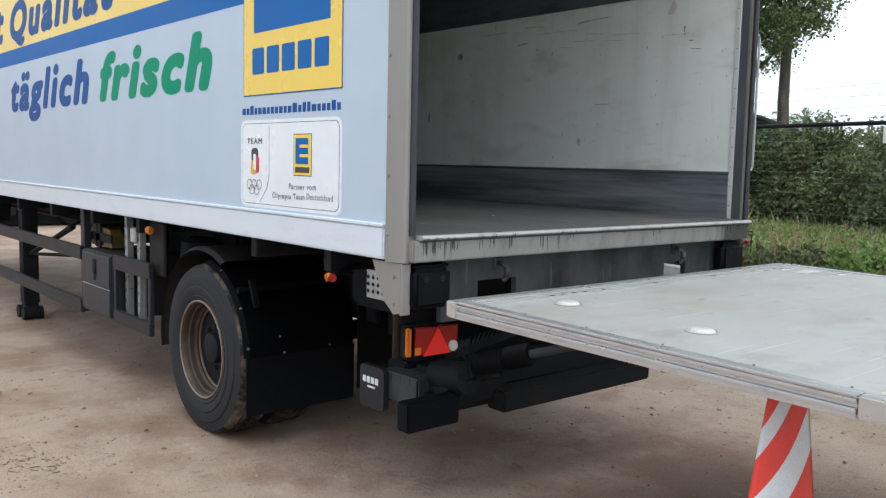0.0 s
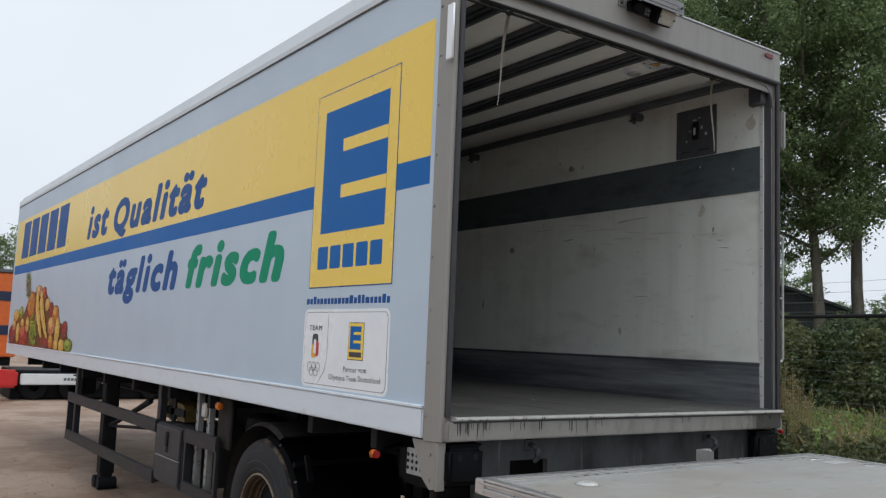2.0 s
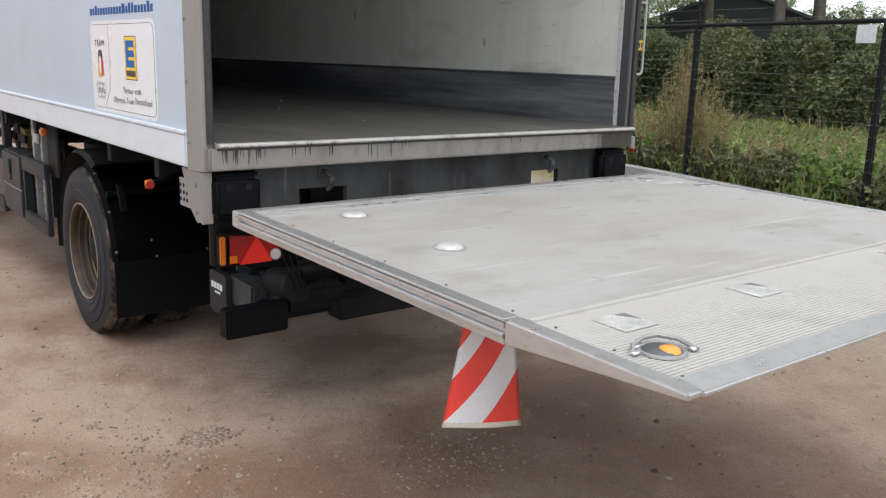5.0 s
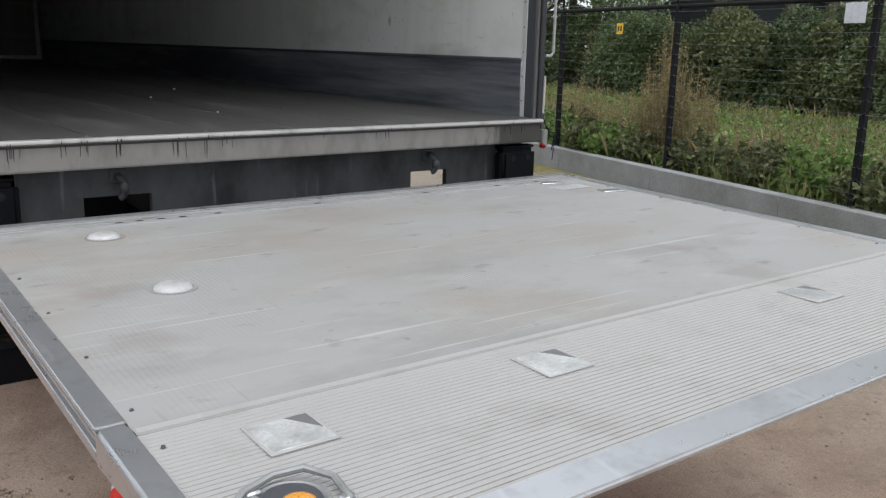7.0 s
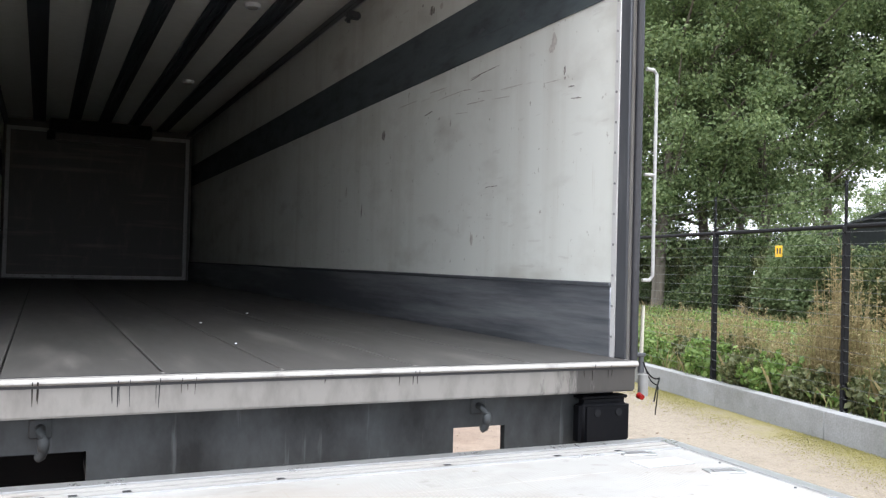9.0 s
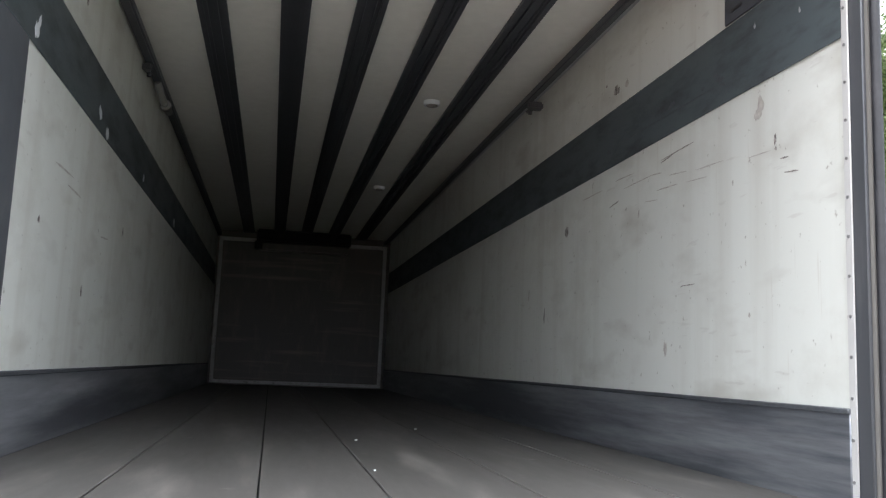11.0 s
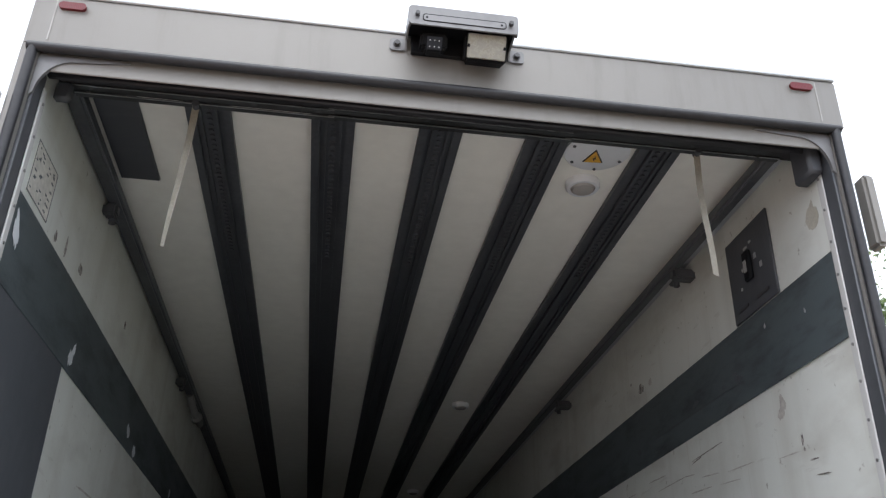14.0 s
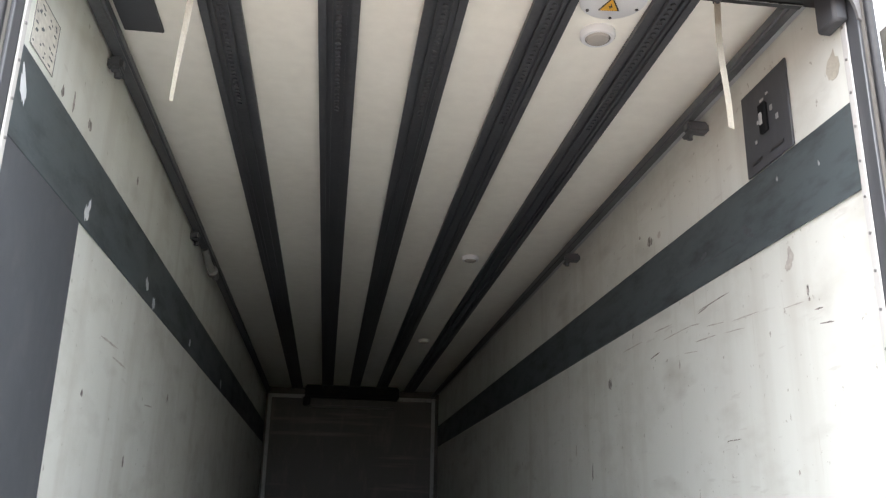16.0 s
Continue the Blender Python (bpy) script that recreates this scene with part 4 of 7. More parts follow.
pipe(bm, [(0.03, -0.012, 3.340), (1.3, -0.012, 3.340), (W - 0.03, -0.012, 3.340)], 0.016, 10)
part("header_seal", bm, M_SEAL_SHADE, header, "black rubber seal")
# strip coloured black to carry the shade under the header
slab("header_inner_shade", (0.075, W - 0.075, 0.060, 0.080, 3.292, 3.3515), M_SEAL_SHADE, header, bevel=0.005)
slab("header_lip", (0.062, W - 0.062, 0.010, 0.016, 3.272, 3.3515), M_POST, header, "grey-beige inner lip of the header", bevel=0.003)
# solid black box stands in for the shade of the recess
slab("recess_shade", (0.075, W - 0.075, 0.032, 0.205, 3.345, 3.428), M_SEAL_SHADE, header, "black box put in for the shaded recess behind the header", bevel=0.01)
for x0, x1, dz in ((0.12, 0.93, 0.0), (0.91, 1.72, 0.012), (1.70, 2.46, 0.024)):
    bm = bmesh.new()
    box(bm, x0, x1, 0.18, 0.202, 3.327 + dz * 0.4, 3.334 + dz * 0.4, bevel=0.002)
    box(bm, x0, x1, 0.155, 0.177, 3.336 + dz * 0.4, 3.3445, bevel=0.002)
    track = part("curtain_track", bm, M_GALV, header, "dark double curtain track with bright edges")
    bm = bmesh.new()
    box(bm, x0, x1, 0.1785, 0.1802, 3.326 + dz * 0.4, 3.329 + dz * 0.4)
    box(bm, x0, x1, 0.1535, 0.1552, 3.336 + dz * 0.4, 3.339 + dz * 0.4)
    part("bright_edge", bm, M_ALU, track, smooth=False)
for s, x in ((1, 0.062), (-1, W - 0.062)):
    bm = bmesh.new()
    o = [(0, 0), (0, -0.145)]
    o += [(0.010 + 0.095 - 0.095 * math.cos(radians(a)), -0.135 + 0.118 * math.sin(radians(a))) for a in range(0, 91, 6)]
    o += [(0.20, -0.010), (0.26, -0.004), (0.26, 0)]
    m = Matrix(((s, 0, 0, x), (0, 0, 1, 0.004), (0, 1, 0, 3.325), (0, 0, 0, 1)))
    prism(bm, o, m, 0.012)
    part("corner_gusset", bm, M_HOOD, trailer, smooth=False)
for x in (0.125, W - 0.137):
    bm = bmesh.new()
    m = Matrix(((1, 0, 0, x - 0.04), (0, 0, -1, -0.0095), (0, 1, 0, 3.488), (0, 0, 0, 1)))
    prism(bm, round_rect(0.08, 0.026, 0.013), m, 0.010)
    part("marker_lamp", bm, M_MARKER, header, "oval red marker lamp")
# flaps high on the outside of the posts
slab("post_flap", (-0.022, -0.010, -0.035, 0.02, 2.915, 3.185), M_WHITEFILM, trailer, "small pale hinge cover", bevel=0.006)
bm = bmesh.new()
box(bm, W + 0.016, W + 0.056, -0.01, 0.05, 2.925, 3.18, bevel=0.010, seg=2)
part("post_flap", bm, M_POST, trailer, "small grey hinge cover")
# camera and work lamp on the header
cx0, cx1 = 1.132, 1.470
bm = bmesh.new()
box(bm, cx0, cx1, -0.141, -0.013, 3.534, 3.541, bevel=0.002)
m = Matrix(((1, 0, 0, cx0), (0, 0, -1, -0.141), (0, 1, 0, 3.468), (0, 0, 0, 1)))
prism(bm, round_rect(cx1 - cx0, 0.072, 0.012), m, 0.006)
for x in (cx0 + 0.001, cx1 - 0.007):
    leg_side = Matrix(((0, 0, 1, x), (1, 0, 0, 0), (0, 1, 0, 0), (0, 0, 0, 1)))
    prism(bm, [(-0.140, 3.470), (-0.128, 3.470), (-0.100, 3.500), (-0.030, 3.500), (-0.014, 3.468), (-0.0125, 3.468), (-0.0125, 3.536), (-0.140, 3.536)], leg_side, 0.006)
for x in (cx0 - 0.046, cx1 - 0.002):
    foot = Matrix(((1, 0, 0, x), (0, 0, -1, -0.0115), (0, 1, 0, 3.468), (0, 0, 0, 1)))
    prism(bm, round_rect(0.048, 0.046, 0.010), foot, 0.006)
hood = part("camera_hood", bm, M_HOOD, trailer, "bolted metal hood holding a camera and a work lamp")
bm = bmesh.new()
m = Matrix(((1, 0, 0, cx0 + 0.042), (0, 0, -1, -0.1472), (0, 1, 0, 3.482), (0, 0, 0, 1)))
prism(bm, round_rect(0.258, 0.028, 0.010), m, 0.0012)
part("slot_edge", bm, M_CHASSIS, hood, smooth=False)
bm = bmesh.new()
m = Matrix(((1, 0, 0, cx0 + 0.045), (0, 0, -1, -0.1484), (0, 1, 0, 3.484), (0, 0, 0, 1)))
prism(bm, round_rect(0.252, 0.022, 0.008), m, 0.0012)
part("hood_strip", bm, M_HOOD, hood, smooth=False)
for x in (cx0 + 0.055, cx1 - 0.053):
    bm = bmesh.new()
    rod(bm, (x, -0.1494, 3.495), (x, -0.1512, 3.495), 0.0035, seg=8)
    part("screw", bm, M_CHASSIS, hood)
# two black slabs added to carry the shade inside the hood
slab("hood_top_shade", (cx0 + 0.008, cx1 - 0.008, -0.134, -0.018, 3.527, 3.5335), M_CHASSIS, hood, "black slab put in for the shade under the hood", bevel=0.002)
slab("hood_back_shade", (cx0 + 0.020, cx1 - 0.020, -0.030, -0.0125, 3.455, 3.526), M_CHASSIS, hood, "black plate put in for the shade behind camera and lamp", bevel=0.003)
for x in (cx0 - 0.024, cx1 + 0.022):
    bm = bmesh.new()
    rod(bm, (x, -0.0175, 3.491), (x, -0.0195, 3.491), 0.013, seg=16)
    rod(bm, (x, -0.0195, 3.491), (x, -0.030, 3.491), 0.009, seg=6)
    part("bolt", bm, M_DULLBOLT, hood)
for x in (cx0 + 0.026, cx1 - 0.024):
    bm = bmesh.new()
    rod(bm, (x, -0.1472, 3.503), (x, -0.160, 3.503), 0.0075, seg=6)
    part("bolt", bm, M_DULLBOLT, hood)
tilt = Matrix.Translation((0, -0.066, 3.460)) @ Matrix.Rotation(radians(24), 4, "X")
bm = bmesh.new()
box(bm, 1.176, 1.258, -0.030, 0.034, -0.014, 0.030, bevel=0.006, seg=2, at=tilt)
box(bm, 1.190, 1.244, -0.042, 0.020, -0.030, 0.018, bevel=0.006, seg=2, at=tilt)
part("camera_body", bm, M_CHASSIS, hood, "small black camera")
bm = bmesh.new()
box(bm, 1.194, 1.240, -0.046, -0.0425, -0.027, 0.015, bevel=0.002, at=tilt)
eye = part("camera_window", bm, M_GUARD, hood, "dark window with six small lamps")
bm = bmesh.new()
for k in range(6):
    u, v = 1.203 + 0.014 * (k % 3), -0.018 + 0.020 * (k // 3)
    box(bm, u - 0.0018, u + 0.0018, -0.0472, -0.0462, v - 0.0018, v + 0.0018, at=tilt)
part("camera_lights", bm, M_TRIM, eye, smooth=False)
bm = bmesh.new()
box(bm, 1.312, 1.444, -0.040, 0.030, -0.044, 0.044, bevel=0.010, seg=3, at=tilt)
lamp = part("work_lamp", bm, M_CHASSIS, hood, "square work lamp, unlit")
bm = bmesh.new()
box(bm, 1.318, 1.438, -0.0455, -0.0405, -0.039, 0.039, bevel=0.004, seg=2, at=tilt)
part("lamp_face", bm, M_LAMPFACE, lamp, "cream lamp face")
bm = bmesh.new()
for x in (1.322, 1.434):
    box(bm, x - 0.004, x + 0.004, -0.0475, -0.0458, -0.006, 0.004, at=tilt)
part("face_clip", bm, M_CHASSIS, lamp, smooth=False)
# sill
bm = bmesh.new()
box(bm, 0.030, W - 0.060, -0.045, 0.06, Z0 + 0.004, 1.262, bevel=0.006, seg=2)
sill = part("rear_sill", bm, M_SILL, trailer, "stained metal sill with dark drips")
# black strip draws the shadow line under the lip
slab("sill_shadow_line", (0.062, W - 0.062, -0.048, 0.05, 1.255, 1.2632), M_SEAL_SHADE, sill, bevel=0)
bm = bmesh.new()
nose = [(0.02, 1.2635), (-0.052, 1.2635), (-0.060, 1.2655), (-0.0645, 1.270), (-0.0645, 1.276), (-0.060, 1.2815), (-0.052, ZS), (0.02, ZS)]
prism(bm, nose, Matrix(((0, 0, 1, 0.062), (1, 0, 0, 0), (0, 1, 0, 0), (0, 0, 0, 1))), W - 0.124)
part("sill_lip", bm, M_SILLTOP, sill, "pale worn rounded sill edge")
slab("floor_edge_gap", (0.064, W - 0.064, -0.034, -0.026, ZS - 0.001, ZS + 0.0012), M_SEAL_SHADE, sill, bevel=0)
# black drips that run over the lip and down the face, in clusters
random.seed(14)


def drips(cx, wide, count, w0, w1, l0, l1, material, label=""):
    for k in range(count):
        x = cx + random.uniform(-wide, wide)
        w, ln = random.uniform(w0, w1), random.uniform(l0, l1)
        bend = random.uniform(-0.0015, 0.0015)
        bm = bmesh.new()
        top = 1.2545
        o = [(x - w, top), (x - w * 0.8, top - ln * 0.3), (x - w * 0.6 + bend, top - ln * 0.75), (x - w * 0.2 + bend, top - ln), (x + w * 0.2 + bend, top - ln), (x + w * 0.6 + bend, top - ln * 0.75), (x + w * 0.8, top - ln * 0.3), (x + w, top)]
        prism(bm, o, Matrix(((1, 0, 0, 0), (0, 0, 1, -0.0463 - 0.00002 * k), (0, 1, 0, 0), (0, 0, 0, 1))), 0.001)
        part("drip_stain", bm, material, sill, label, smooth=False)
        if k % 2 == 0:
            bm = bmesh.new()
            box(bm, x - w * 0.8, x + w * 0.8, -0.0655, -0.0635, 1.2665, 1.2665 + random.uniform(0.006, 0.0115))
            part("lip_stain", bm, material, sill, smooth=False)


drips(0.125, 0.055, 13, 0.0008, 0.0020, 0.02, 0.07, M_SEAL_SHADE)
drips(0.23, 0.04, 9, 0.0008, 0.0020, 0.02, 0.07, M_SEAL_SHADE)
drips(0.42, 0.06, 5, 0.0008, 0.0016, 0.015, 0.04, M_RUSTY)
drips(0.59, 0.03, 5, 0.0010, 0.0022, 0.03, 0.068, M_RUSTY)
drips(0.79, 0.03, 4, 0.0010, 0.0022, 0.03, 0.072, M_SEAL_SHADE)
drips(0.885, 0.008, 2, 0.0010, 0.0020, 0.04, 0.065, M_SEAL_SHADE)
drips(0.98, 0.03, 3, 0.0008, 0.0014, 0.012, 0.03, M_RUSTY)
drips(1.45, 0.25, 4, 0.0008, 0.0014, 0.010, 0.03, M_RUSTY)
drips(2.36, 0.08, 4, 0.0010, 0.0018, 0.015, 0.05, M_RUSTY)
# handle on the outside
bm = bmesh.new()
hx, hy = W + 0.058, 0.02
pipe(bm, [(W + 0.01, hy, 1.575), (hx - 0.015, hy, 1.575), (hx, hy, 1.59), (hx, hy, 1.9), (hx, hy, 2.35), (hx - 0.015, hy, 2.365), (W + 0.01, hy, 2.365)], 0.007, 8)
rod(bm, (W + 0.01, hy, 1.97), (hx, hy, 1.97), 0.006, seg=8)
part("grab_handle", bm, M_STEEL, trailer, "slim white tubular grab handle")


def strap(x, y, ztop, zend, xe, ye, w=0.026, taper=0.35):
    """A pull strap hanging a little askew from the curtain track."""
    bm = bmesh.new()
    n = 12
    rows = []
    for i in range(n + 1):
        t = i / n
        px, py, pz = x + (xe - x) * t, y + (ye - y) * t + 0.012 * math.sin(t * 5), ztop + (zend - ztop) * t
        tw = 0.5 * t
        ww = w * (0.85 + taper * t) * 0.5
        rows.append([bm.verts.new((px + d * ww * math.cos(tw), py + d * ww * math.sin(tw), pz)) for d in (-1, 1)])
    for a, b in zip(rows, rows[1:]):
        bm.faces.new((a[0], a[1], b[1], b[0]))
    bmesh.ops.solidify(bm, geom=bm.faces[:], thickness=0.003)
    s = part("pull_strap", bm, M_STRAP, trailer, "cream webbing pull strap")
    bm = bmesh.new()
    rod(bm, (x, y - 0.02, ztop - 0.01), (x, y + 0.012, ztop - 0.01), 0.012, seg=10)
    part("strap_bolt", bm, M_RAIL, s)


strap(0.492, 0.19, 3.335, 2.838, 0.460, 0.235, 0.028, -0.45)
strap(2.165, 0.19, 3.345, 2.865, 2.165, 0.185)

# ---- graphics on the left side ----
SIDE = Matrix(((0, 0, -1, 0), (-1, 0, 0, 0), (0, 1, 0, 0), (0, 0, 0, 1)))


def film(name, outline, level, material, label=""):
    """A thin printed shape on the side wall; outline of (y, z), level: its layer."""
    bm = bmesh.new()
    m = SIDE.copy()
    m.translation = (-0.0007 * level + 0.0004, 0, 0)
    prism(bm, [(-y, z) for y, z in outline], m, 0.0007)
    return part(name, bm, material, left, label, smooth=False)


def oblong(y0, y1, z0, z1):
    return [(y0, z0), (y1, z0), (y1, z1), (y0, z1)]


def rounded(y0, y1, z0, z1, r):
    return [(y0 + a, z0 + b) for a, b in round_rect(y1 - y0, z1 - z0, r)]


def lettering(name, text, y_left, y_right, base, top, level, material, bold=0.02, shear=0.25, spacing=1.2):
    """Words in the built-in font on the side wall, from y_left to y_right."""
    cu = bpy.data.curves.new(name, "FONT")
    cu.body, cu.shear, cu.extrude, cu.resolution_u, cu.space_character = text, shear, 0.0002, 3, spacing
    ob = new(name, cu)
    me = bpy.data.meshes.new_from_object(ob.evaluated_get(bpy.context.evaluated_depsgraph_get()))
    bpy.data.objects.remove(ob)
    bpy.data.curves.remove(cu)
    co = np.array([v.co[:] for v in me.vertices])
    tmp = bmesh.new()
    tmp.from_mesh(me)
    tmp.verts.ensure_lookup_table()
    seen = set()
    for v0 in tmp.verts:
        if v0.index in seen:
            continue
        stack, isle = [v0], []
        seen.add(v0.index)
        while stack:
            q = stack.pop()
            isle.append(q.index)
            for e in q.link_edges:
                o = e.other_vert(q)
                if o.index not in seen:
                    seen.add(o.index)
                    stack.append(o)
        if min(co[i][1] for i in isle) > 0.5:
            for i in isle:
                me.vertices[i].co.y += 0.055
    tmp.free()
    # a heavy face: the thin letters laid over one another, each moved a little
    turns = [(0, 0)] + [(bold * math.cos(a * math.pi / 5), bold * math.sin(a * math.pi / 5)) for a in range(10)] if bold else [(0, 0)]
    x0, x1, ymax = co[:, 0].min() - bold, co[:, 0].max() + bold, co[:, 1].max() + bold
    bm = bmesh.new()
    for k, (dx, dy) in enumerate(turns):
        bm.from_mesh(me)
        bm.verts.ensure_lookup_table()
        for v in bm.verts[k * len(co):]:
            u, h = (v.co.x + dx - x0) / (x1 - x0), (v.co.y + dy) / ymax
            v.co = (-0.0007 * level - 0.0006 - v.co.z - 0.00003 * k, y_left + (y_right - y_left) * u, base + (top - base) * h)
    bpy.data.meshes.remove(me)
    return part(name, bm, material, left, smooth=False)


film("yellow_band", oblong(0.138, 11.28, 2.488, 3.160), 1, M_YELLOW, "broad yellow band")
film("blue_stripe", oblong(0.138, 11.28, 2.353, 2.486), 1, M_BLUE, "blue stripe")
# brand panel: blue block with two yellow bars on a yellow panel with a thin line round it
film("brand_border", oblong(0.428, 1.330, 1.887, 3.013), 2, M_NAVY)
film("brand_panel", oblong(0.434, 1.324, 1.893, 3.007), 3, M_YELLOW, "yellow panel with a blue block sign")
film("brand_block", oblong(0.525, 1.220, 2.194, 2.901), 4, M_BLUE)
film("brand_bar", oblong(0.524, 0.999, 2.643, 2.714), 5, M_YELLOW)
film("brand_bar", oblong(0.524, 1.004, 2.382, 2.455), 5, M_YELLOW)
for k in range(5):
    y1 = 1.236 - k * 0.1455
    film("brand_letter_bar", rounded(y1 - 0.120, y1, 1.992, 2.120, 0.012), 4, M_BLUE)
# brand bars near the front
for k in range(5):
    y1 = 10.80 - k * 0.60
    film("brand_letter_bar", [(y1 - 0.50, 2.575), (y1, 2.575), (y1 - 0.08, 3.10), (y1 - 0.58, 3.10)], 2, M_NAVY)
lettering("slogan_word", "ist", 6.82, 5.94, 2.59, 2.905, 2, M_NAVY, bold=0.05)
lettering("slogan_word", "Qualit\u00e4t", 5.74, 3.13, 2.575, 2.890, 2, M_NAVY, bold=0.05)
lettering("slogan_word", "t\u00e4glich", 5.77, 3.675, 1.962, 2.272, 1, M_NAVY, bold=0.05)
lettering("slogan_word", "frisch", 3.465, 1.69, 1.965, 2.275, 1, M_GREEN, bold=0.056)
# web address as plain bars
y = 1.345
random.seed(8)
while y > 0.455:
    w = random.choice((0.028, 0.034, 0.04, 0.03))
    film("address_bar", oblong(y - w, y, 1.796, 1.796 + random.choice((0.032, 0.032, 0.044))), 1, M_NAVY)
    y -= w + 0.010
# sponsor sticker
film("sticker", rounded(0.428, 1.360, 1.334, 1.768, 0.045), 1, M_WHITEFILM, "white rounded sticker")
film("sticker_line", rounded(0.446, 1.342, 1.350, 1.752, 0.036), 2, M_BAND)
film("sticker_field", rounded(0.449, 1.339, 1.353, 1.749, 0.034), 3, M_WHITEFILM)
film("divider_line", [(1.066, 1.742), (1.064, 1.742), (1.064, 1.50), (1.085, 1.43), (1.16, 1.36), (1.162, 1.36), (1.088, 1.432), (1.066, 1.50)], 4, M_BLACKFILM)
lettering("sticker_word", "TEAM", 1.288, 1.136, 1.650, 1.678, 4, M_BLACKFILM, bold=0.01, shear=0.0, spacing=1.25)
for word, ya, yb, z0, z1 in (("Partner", 0.872, 0.730, 1.436, 1.464), ("vom", 0.712, 0.634, 1.438, 1.458), ("Olympia", 1.030, 0.852, 1.388, 1.416), ("Team", 0.834, 0.732, 1.390, 1.416), ("Deutschland", 0.712, 0.494, 1.394, 1.422)):
    lettering("sticker_word", word, ya, yb, z0, z1, 4, M_BLACKFILM, bold=0.0, shear=0.0)
film("emblem_black", rounded(1.175, 1.245, 1.560, 1.630, 0.02), 4, M_BLACKFILM)
film("emblem_red", rounded(1.165, 1.205, 1.505, 1.590, 0.018), 5, M_REDFILM)
film("emblem_gold", rounded(1.195, 1.250, 1.497, 1.570, 0.018), 6, M_GOLDFILM)
film("emblem_hole", rounded(1.195, 1.222, 1.520, 1.600, 0.010), 7, M_WHITEFILM)
for k, (dy, dz) in enumerate(((0.05, 0.012), (0, 0.012), (-0.05, 0.012), (0.025, -0.014), (-0.025, -0.014))):
    bm = bmesh.new()
    cy, cz = 1.215 + dy, 1.435 + dz
    ring = [[bm.verts.new((-0.0036, cy + r * math.cos(a * math.tau / 20), cz + r * math.sin(a * math.tau / 20))) for a in range(20)] for r in (0.023, 0.026)]
    for a in range(20):
        b = (a + 1) % 20
        bm.faces.new((ring[0][a], ring[0][b], ring[1][b], ring[1][a]))
    bmesh.ops.solidify(bm, geom=bm.faces[:], thickness=0.0005)
    part("emblem_ring", bm, M_BAND, left, smooth=False)
film("small_brand_border", oblong(0.672, 0.832, 1.500, 1.696), 4, M_BLACKFILM)
film("small_brand_panel", oblong(0.676, 0.828, 1.504, 1.692), 5, M_YELLOW)
film("small_brand_block", oblong(0.700, 0.812, 1.556, 1.676), 6, M_BLUE)
film("small_brand_bar", oblong(0.700, 0.774, 1.632, 1.646), 7, M_YELLOW)
film("small_brand_bar", oblong(0.700, 0.774, 1.588, 1.602), 7, M_YELLOW)
film("small_brand_letters", oblong(0.690, 0.816, 1.516, 1.542), 6, M_BLACKFILM)
# printed heap of fruit near the front
FRUIT = [mat("fruit_print_" + n, c, rough=0.3, scale=14, fine=50, bump=0.0, grain=0.2) for n, c in (
    ("red", (0.30, 0.025, 0.025)), ("orange", (0.52, 0.16, 0.025)), ("yellow", (0.62, 0.41, 0.09)), ("green", (0.12, 0.26, 0.03)), ("plum", (0.17, 0.035, 0.05)), ("peach", (0.48, 0.21, 0.09)), ("leaf", (0.025, 0.075, 0.05)), ("shade", (0.09, 0.045, 0.02)), ("rose", (0.55, 0.13, 0.09)), ("cream", (0.72, 0.53, 0.17)), ("lime", (0.30, 0.46, 0.10)))]
random.seed(21)
bm = bmesh.new()
steps = [0]


def printed(outline, tint):
    """One flat coloured shape of the printed picture, each a hair above the last."""
    n0 = len(bm.faces)
    m = SIDE.copy()
    steps[0] += 1
    m.translation = (-0.0006 - 0.00002 * steps[0], 0, 0)
    prism(bm, [(-y, max(z, 1.322)) for y, z in outline], m, 0.0003)
    bm.faces.ensure_lookup_table()
    for f in bm.faces[n0:]:
        f.material_index = tint


def fruit(y, z, ry, rz, tint, lean=0.0):
    ry, rz = ry * 1.3, rz * 1.25
    def ring(k, dy=0.0, dz=0.0):
        return [(y + dy + k * ry * math.cos(a * math.tau / 18) + lean * rz * math.sin(a * math.tau / 18), z + dz + k * rz * math.sin(a * math.tau / 18)) for a in range(18)]
    printed(ring(1.0), 7)
    printed(ring(0.93), tint)
    printed(ring(0.5, ry * 0.25, rz * 0.3), {0: 8, 1: 2, 2: 9, 3: 10, 4: 0, 5: 9}[tint])


printed([(11.25, 1.32), (11.1, 1.56), (10.7, 1.74), (10.2, 1.76), (9.9, 1.98), (9.4, 2.08), (8.8, 2.06), (8.4, 1.86), (8.05, 1.82), (7.85, 1.66), (7.5, 1.60), (7.3, 1.45), (7.2, 1.32)], 7)
# pineapple with a tuft of pointed leaves in tiers
fruit(9.70, 1.90, 0.20, 0.14, 1)
for k in range(18):
    fruit(9.56 + 0.14 * (k % 3) + 0.07 * (k // 3 % 2), 1.80 + 0.038 * (k // 3), 0.055, 0.017, 1 if k % 4 else 5)
for tier in range(5):
    for k in range(5):
        a = radians((-62 + 31 * k) * (1 - 0.12 * tier))
        z = 1.99 + 0.055 * tier
        y = 9.96 + 0.03 * tier
        ln = 0.15
        printed([(y + 0.10 * math.cos(a), z), (y + 2.5 * ln * math.sin(a), z + ln * math.cos(a)), (y - 0.10 * math.cos(a), z + 0.01)], 3 if (k + tier) % 4 == 0 else 6)
